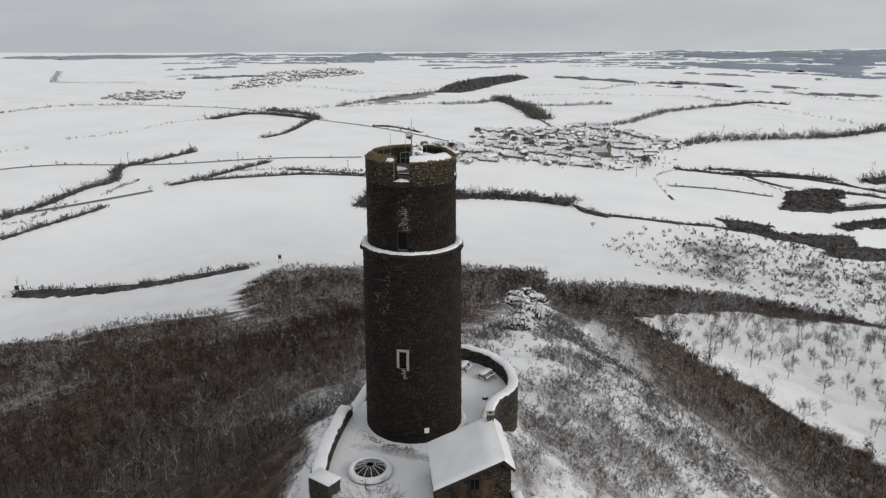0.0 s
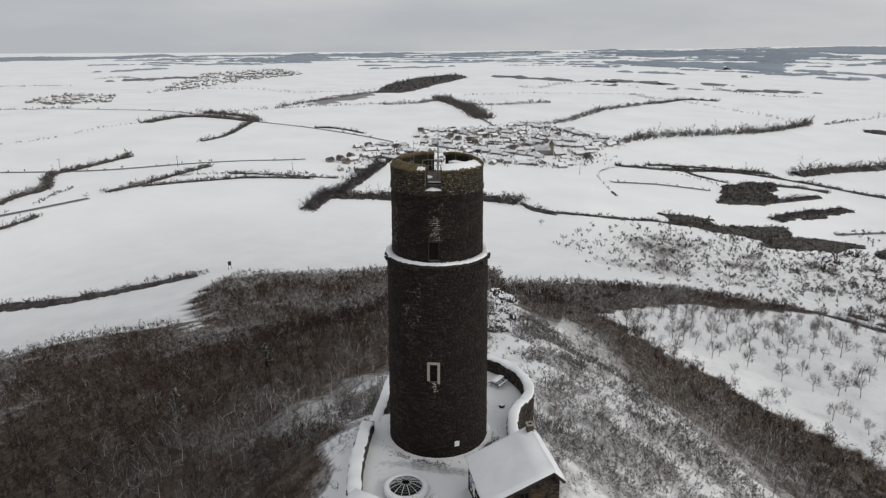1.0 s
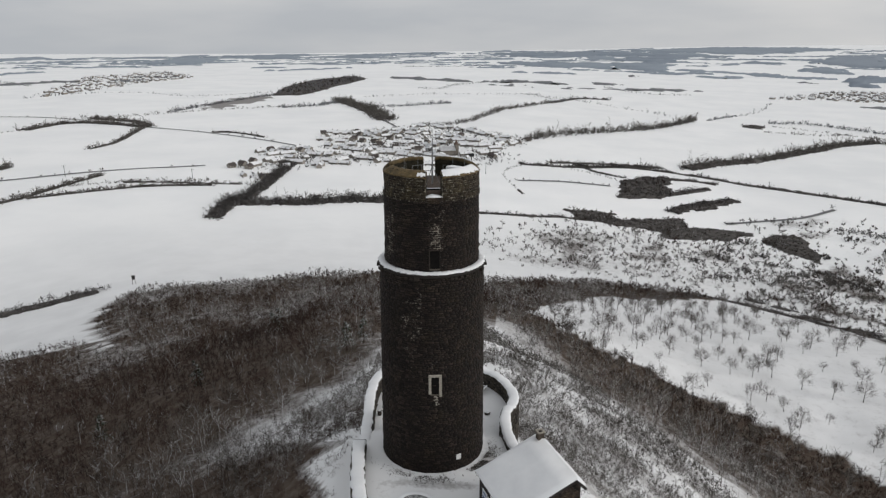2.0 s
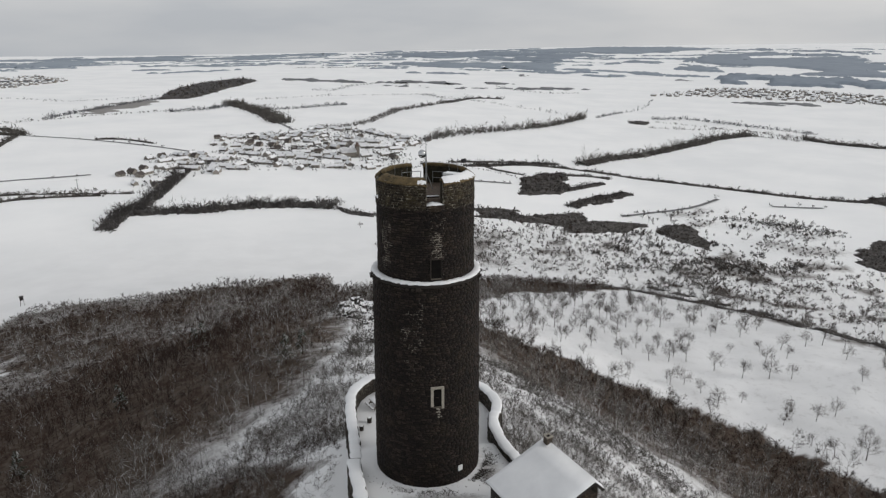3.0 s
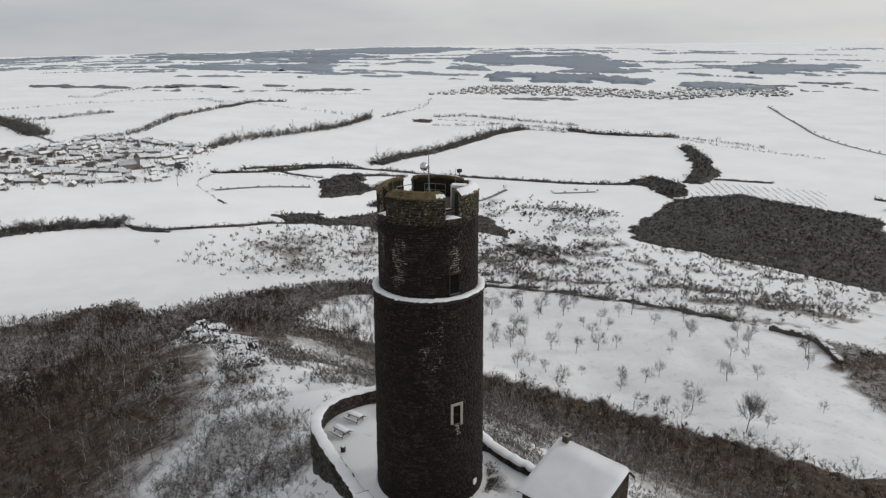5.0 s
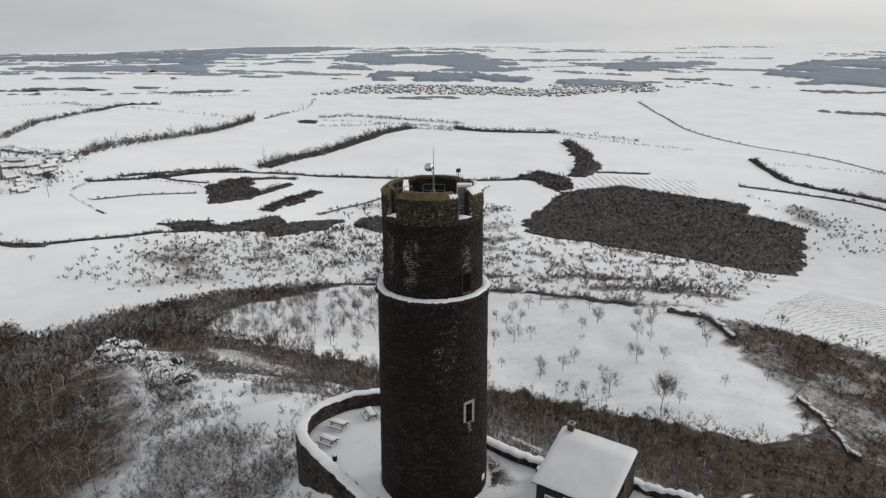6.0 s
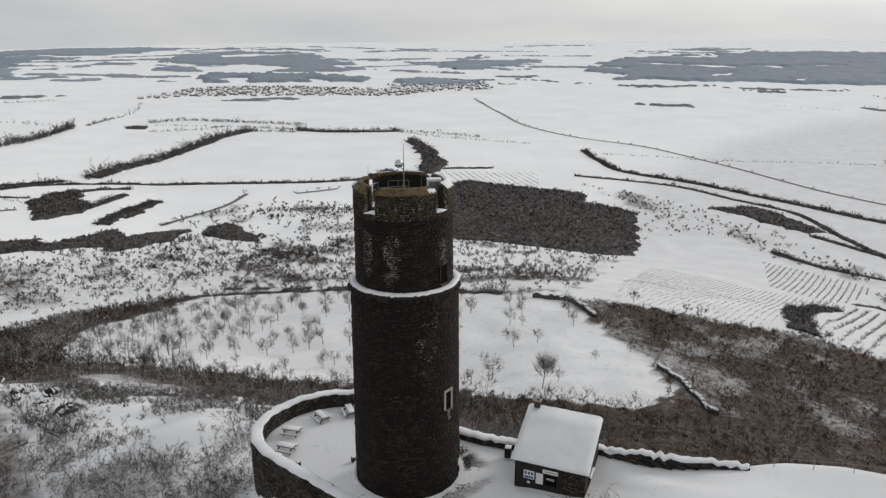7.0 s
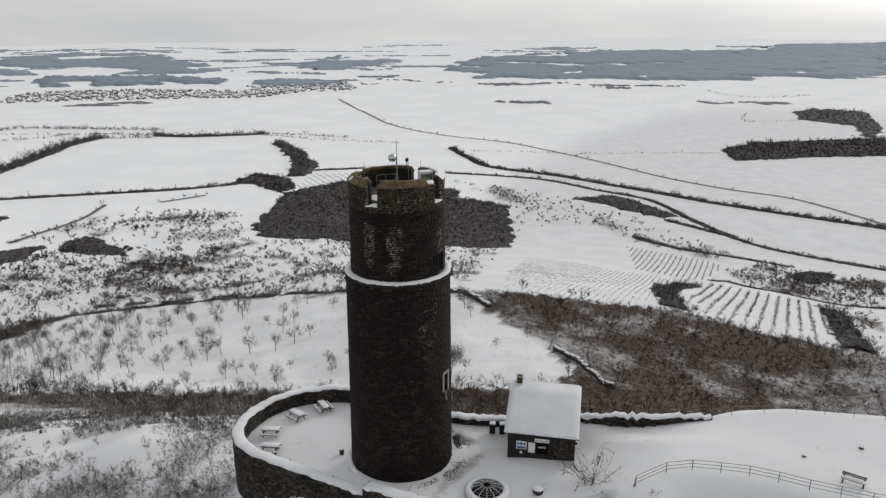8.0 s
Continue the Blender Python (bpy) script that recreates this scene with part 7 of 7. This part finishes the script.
kinds = [(8, 6, 2.9, 2.4, 2), (11, 6.5, 3.0, 2.6, 2), (15, 6.5, 2.8, 2.4, 2), (9, 7, 4.2, 2.6, 2), (19, 7, 3.0, 2.3, 2), (7, 5, 2.5, 2.0, 2), (10, 6, 2.9, 2.6, 1), (14, 6, 2.6, 2.2, 1), (8, 6.5, 3.2, 2.6, 0)]
protos = [house(l, w, h, r, 500 + i, ("old village house with a bare brown roof", "village house with snow lying on one roof slope", "small village house with a snow-covered gable roof")[white], white) for i, (l, w, h, r, white) in enumerate(kinds)]
vil_rng = np.random.default_rng(9)
STREETS = [[(-239, 742), (-207, 746)], [(-275, 850), (-243, 829), (-199, 818), (-155, 808), (-117, 801), (-54, 800), (-21, 823)], [(-238, 888), (-190, 871), (-142, 858), (-102, 845)],
           [(-258, 947), (-211, 954), (-167, 943), (-132, 952)], [(-260, 1006), (-235, 1010)], [(-241, 1038), (-198, 1004), (-165, 982)], [(-209, 1051), (-163, 1022), (-128, 983), (-88, 941)],
           [(-165, 1106), (-129, 1068), (-87, 1055), (-54, 1024)], [(-141, 1153), (-91, 1131), (-56, 1116), (-21, 1069), (12, 1040), (41, 1039)], [(-82, 967), (-44, 951), (-6, 967), (27, 1010)],
           [(-84, 875), (-49, 854), (-14, 872)], [(-281, 710), (-269, 736), (-255, 765)], [(-267, 667), (-252, 678)], [(-113, 897), (-79, 904), (-43, 894), (-6, 916)], [(-299, 802), (-282, 822)],
           [(-256, 799), (-220, 780), (-183, 766)], [(-214, 912), (-170, 905), (-130, 912)], [(-118, 1010), (-80, 1004), (-40, 1000)]]
plots, garden = [], []
for street in STREETS:
    line = along([(a, b, 0) for a, b in street], 12.5)[:, :2]
    d = np.gradient(line, axis=0)
    for (a, b), (p, q) in zip(line, d):
        turn = math.degrees(math.atan2(q, p))
        n = math.hypot(p, q)
        for side, chance in ((-1, 0.3), (0, 0.8), (1, 0.35)):
            o = side * vil_rng.uniform(13, 19)
            c, e = a - q / n * o, b + p / n * o
            if vil_rng.random() < chance:
                plots.append((c + vil_rng.normal(0, 2.5), e + vil_rng.normal(0, 2.5), turn))
        for o in (-9, 8):
            garden += [(a - q / n * o + vil_rng.normal(0, 3.5), b + p / n * o + vil_rng.normal(0, 2.0)) for _ in range(3)]
keep = []
for a, b, turn in plots:
    if all(math.hypot(a - c, b - d) > 10.5 for c, d, e in keep):
        keep.append((a, b, turn))
for k, (a, b, turn) in enumerate(keep):
    turn = turn + 90 * int(vil_rng.random() < 0.25) + vil_rng.normal(0, 7)
    m = pose(a, b, ground_at(a, b) - vil_rng.uniform(0.0, 0.8), 0, 0, turn)
    i = int(vil_rng.integers(0, len(protos)))
    if k < len(protos):
        protos[k].matrix_basis = m
    else:
        copy_thing(protos[i], m)
ch = thing("church", -66, 872, ground_at(-66, 872), 20, "village church with a square tower and snowy roof", "church")
bm = bmesh.new()
box(bm, -12, 8, -5, 5, -1, 7)
part("nave", bm, M_PLASTER, ch)
bm = bmesh.new()
for s in (-1, 1):
    f = [bm.verts.new(p) for p in ((-12.4, 0, 12), (8.4, 0, 12), (8.4, s * 5.6, 6.6), (-12.4, s * 5.6, 6.6))]
    bm.faces.new(f)
bmesh.ops.solidify(bm, geom=bm.faces[:], thickness=0.4)
part("roof", bm, M_SNOW, ch)
bm = bmesh.new()
box(bm, 8, 13, -2.6, 2.6, -1, 14)
part("tower", bm, M_PLASTER, ch)
bm = bmesh.new()
bmesh.ops.create_cone(bm, cap_ends=True, segments=8, radius1=3.6, radius2=0.1, depth=6, matrix=Matrix.Translation((10.5, 0, 17)))
part("spire", bm, M_ROOF, ch)
# garden trees: along the plots and in dark clumps
x, y = scatter(VILLAGE, 9.0, vil_rng, 0.3)
x, y = np.append(x, [a for a, b in garden]), np.append(y, [b for a, b in garden])
for a, b in ((-190, 1052), (-152, 1079), (-91, 925), (-80, 940), (-158, 907), (-75, 1102), (0, 896), (-12, 848), (-18, 1075), (37, 1060), (-224, 798), (-237, 798), (-171, 802), (-137, 902), (-245, 770), (-243, 730)):
    x, y = np.append(x, a + vil_rng.normal(0, 13, 26)), np.append(y, b + vil_rng.normal(0, 13, 26))
stand("garden_trees", x, y, vil_rng.uniform(2.0, 6.5, len(x)), 4, 30, 71, [M_FARWOOD, M_GREYTWIG], 0.1, "bare garden trees among the village houses", "trees", 1.0, 0.55, "", True)


def far_town(outline, gap, seed, label):
    """A far settlement: many small snow-roofed houses as one body, and its trees."""
    rng = np.random.default_rng(seed)
    x, y = scatter(outline, gap * 0.9, rng, 0.75)
    z = ground(x, y)
    n = len(x)
    a = rng.uniform(0, math.pi, n)
    l, w, h, r = rng.uniform(3.5, 8, n), rng.uniform(3, 4.5, n), rng.uniform(2.5, 4.5, n), rng.uniform(2, 3.5, n)
    c, s = np.cos(a), np.sin(a)
    v = np.empty((n, 10, 3))
    k = 0
    for e in (-1, 1):
        for q, zz in ((-1, -2 * np.ones(n)), (1, -2 * np.ones(n)), (1, h), (0, h + r), (-1, h)):
            px, py = e * l, q * w
            v[:, k] = np.stack([x + c * px - s * py, y + s * px + c * py, z + zz], -1)
            k += 1
    tris = [(0, 1, 2), (0, 2, 4), (4, 2, 3), (5, 7, 6), (5, 9, 7), (9, 8, 7), (0, 4, 9), (0, 9, 5), (1, 6, 7), (1, 7, 2), (4, 3, 8), (4, 8, 9), (3, 2, 7), (3, 7, 8)]
    f = (np.arange(n)[:, None, None] * 10 + np.array(tris)[None]).reshape(-1, 3)
    idx = np.tile([0] * 10 + [1] * 4, n)
    tagged(mesh_from("far_town", v.reshape(-1, 3), f, [M_PLASTER, M_SNOW], idx), label, "town", kind="stuff")
    x, y = scatter(outline, gap * 0.8, rng, 0.8)
    stand("town_trees", x, y, rng.uniform(4, 10, len(x)), 4, 8, seed, [M_FARWOOD, M_GREYTWIG], 0.1, "bare trees between the far houses", "trees", 1.0, 0.55, "", True)


far_town(TOWN, 24, 81, "far town of snow-roofed houses across the plain")
far_town(TOWN_B, 26, 82, "far outskirts with snow-roofed houses and trees")
far_town(HAMLET_A, 22, 83, "far hamlet of snow-roofed houses")
far_town(HAMLET_B, 32, 84, "far village strung along a road")

# ---- small things out in the fields ----
def hide(x, y, label):
    t = thing("raised_hide", x, y, ground_at(x, y), 30, label, "hide", "hunting hides")
    for a, b in ((-0.8, -0.8), (0.8, -0.8), (0.8, 0.8), (-0.8, 0.8)):
        bm = bmesh.new()
        rod(bm, (a * 1.3, b * 1.3, -0.3), (a * 0.8, b * 0.8, 3.4), 0.09, 0.08, 5)
        part("leg", bm, M_WOOD, t)
    bm = bmesh.new()
    box(bm, -0.9, 0.9, -0.9, 0.9, 3.3, 5.2, 0, 0.03)
    part("cabin", bm, M_BOARD, t)
    bm = bmesh.new()
    box(bm, -1.1, 1.1, -1.1, 1.1, 5.2, 5.35, 0, 0.03)
    part("roof", bm, M_BOARD, t)


hide(-209, 316, "dark wooden raised hide at the wood's edge")
hide(-356, 250, "dark wooden raised hide beside the hedge")


def power_pole(x, y, h, label):
    t = thing("power_pole", x, y, ground_at(x, y), 30, label, "pole", "power poles")
    bm = bmesh.new()
    rod(bm, (0, 0, -0.5), (0, 0, h), 0.35, 0.22, 6)
    part("pole", bm, M_STEEL, t)
    bm = bmesh.new()
    rod(bm, (-1.8, 0, h - 0.8), (1.8, 0, h - 0.8), 0.15, 0.15, 5)
    part("crossarm", bm, M_STEEL, t)


for a, b, h in ((-14, 762, 13), (-554, 578, 13), (-314, 639, 10), (-440, 620, 12), (190, 905, 12), (330, 820, 10)):
    power_pole(a, b, h, "slim power pole in a snowfield")


def ruined_wall(points, high, wide, seed, label):
    rng = random.Random(seed)
    line = along([(a, b, 0) for a, b in points], 1.3)
    t = thing("ruined_wall", line[0, 0], line[0, 1], ground_at(line[0, 0], line[0, 1]), 0, label, "wall", "ruined outer walls")
    o = Vector((line[0, 0], line[0, 1], ground_at(line[0, 0], line[0, 1])))
    for p, q in zip(line, line[1:]):
        a = math.degrees(math.atan2(q[1] - p[1], q[0] - p[0]))
        g = ground_at(p[0], p[1])
        h = high * rng.uniform(0.55, 1.1)
        c = Vector(((p[0] + q[0]) / 2, (p[1] + q[1]) / 2, g)) - o
        bm = bmesh.new()
        box(bm, c.x - 0.72, c.x + 0.72, c.y - wide / 2, c.y + wide / 2, c.z - 1.0, c.z + h, a, 0.1, 0.12, rng)
        part("masonry_block", bm, M_STONE, t)
        bm = bmesh.new()
        box(bm, c.x - 0.7, c.x + 0.7, c.y - wide / 2.3, c.y + wide / 2.3, c.z + h, c.z + h + 0.3, a, 0.1, 0.05, rng)
        part("snow_cap", bm, M_SNOW, t)


ruined_wall(RUIN, 2.4, 1.8, 1, "long ruined outer castle wall with snow on top")
ruined_wall(RUIN_B, 1.6, 1.3, 2, "low ruined outer castle wall with snow on top")


# the crag at the ridge's end
def crag(x, y, r, high, seed, label):
    t = thing("crag", x, y, ground_at(x, y) - 1.2, 0, label, "rock", "crags on the ridge")
    bm = bmesh.new()
    bmesh.ops.create_icosphere(bm, subdivisions=5 if r > 4 else 4, radius=1.0)
    for v in bm.verts:
        c = v.co.copy()
        # ribs and ledges: ridged folds at three sizes, stepped upwards
        fold = 0.5 - abs(noise.noise(c * 1.7 + Vector((seed, 3, 1))))
        fine = 0.5 - abs(noise.noise(c * 4.6 + Vector((seed, 8, 2))))
        chip = noise.noise(c * 11.0 + Vector((seed, 5, 7)))
        d = 0.72 + 0.55 * fold + 0.3 * fine + 0.09 * chip
        z = c.z * high * d
        z += 0.28 * math.sin(z * 3.3 + 2.0 * chip)
        v.co = Vector((c.x * r * d, c.y * r * d, z))
    bmesh.ops.recalc_face_normals(bm, faces=bm.faces)
    bm.normal_update()
    for f in bm.faces:
        p = f.calc_center_median()
        f.material_index = 1 if f.normal.z > 0.56 + 0.4 * noise.noise(p * 1.9) else 0
    part("rock", bm, [M_ROCK, M_SNOW], t)


for k, (a, b, r, h) in enumerate(((-16, 145, 4.4, 4.3), (-12.6, 140.6, 4.4, 2.6), (-18.5, 138, 3.8, 3.0), (-18, 131, 3.4, 2.6), (-15.5, 124, 3.0, 2.2), (-13, 131, 3.4, 2.0), (-7, 93, 2.6, 2.6), (-6, 108, 2.6, 2.2), (-1, 78, 2.0, 1.6), (-10, 120, 2.8, 2.4), (-9, 104, 2.4, 1.8), (-8.4, 86, 2.6, 2.2), (-13, 95, 2.2, 1.8), (-18, 128, 2.4, 2.2), (-7, 70, 1.8, 1.2), (-12, 112, 2.2, 1.8))):
    crag(a, b, r, h, k, "jagged dark rock outcrop under snow on the ridge")
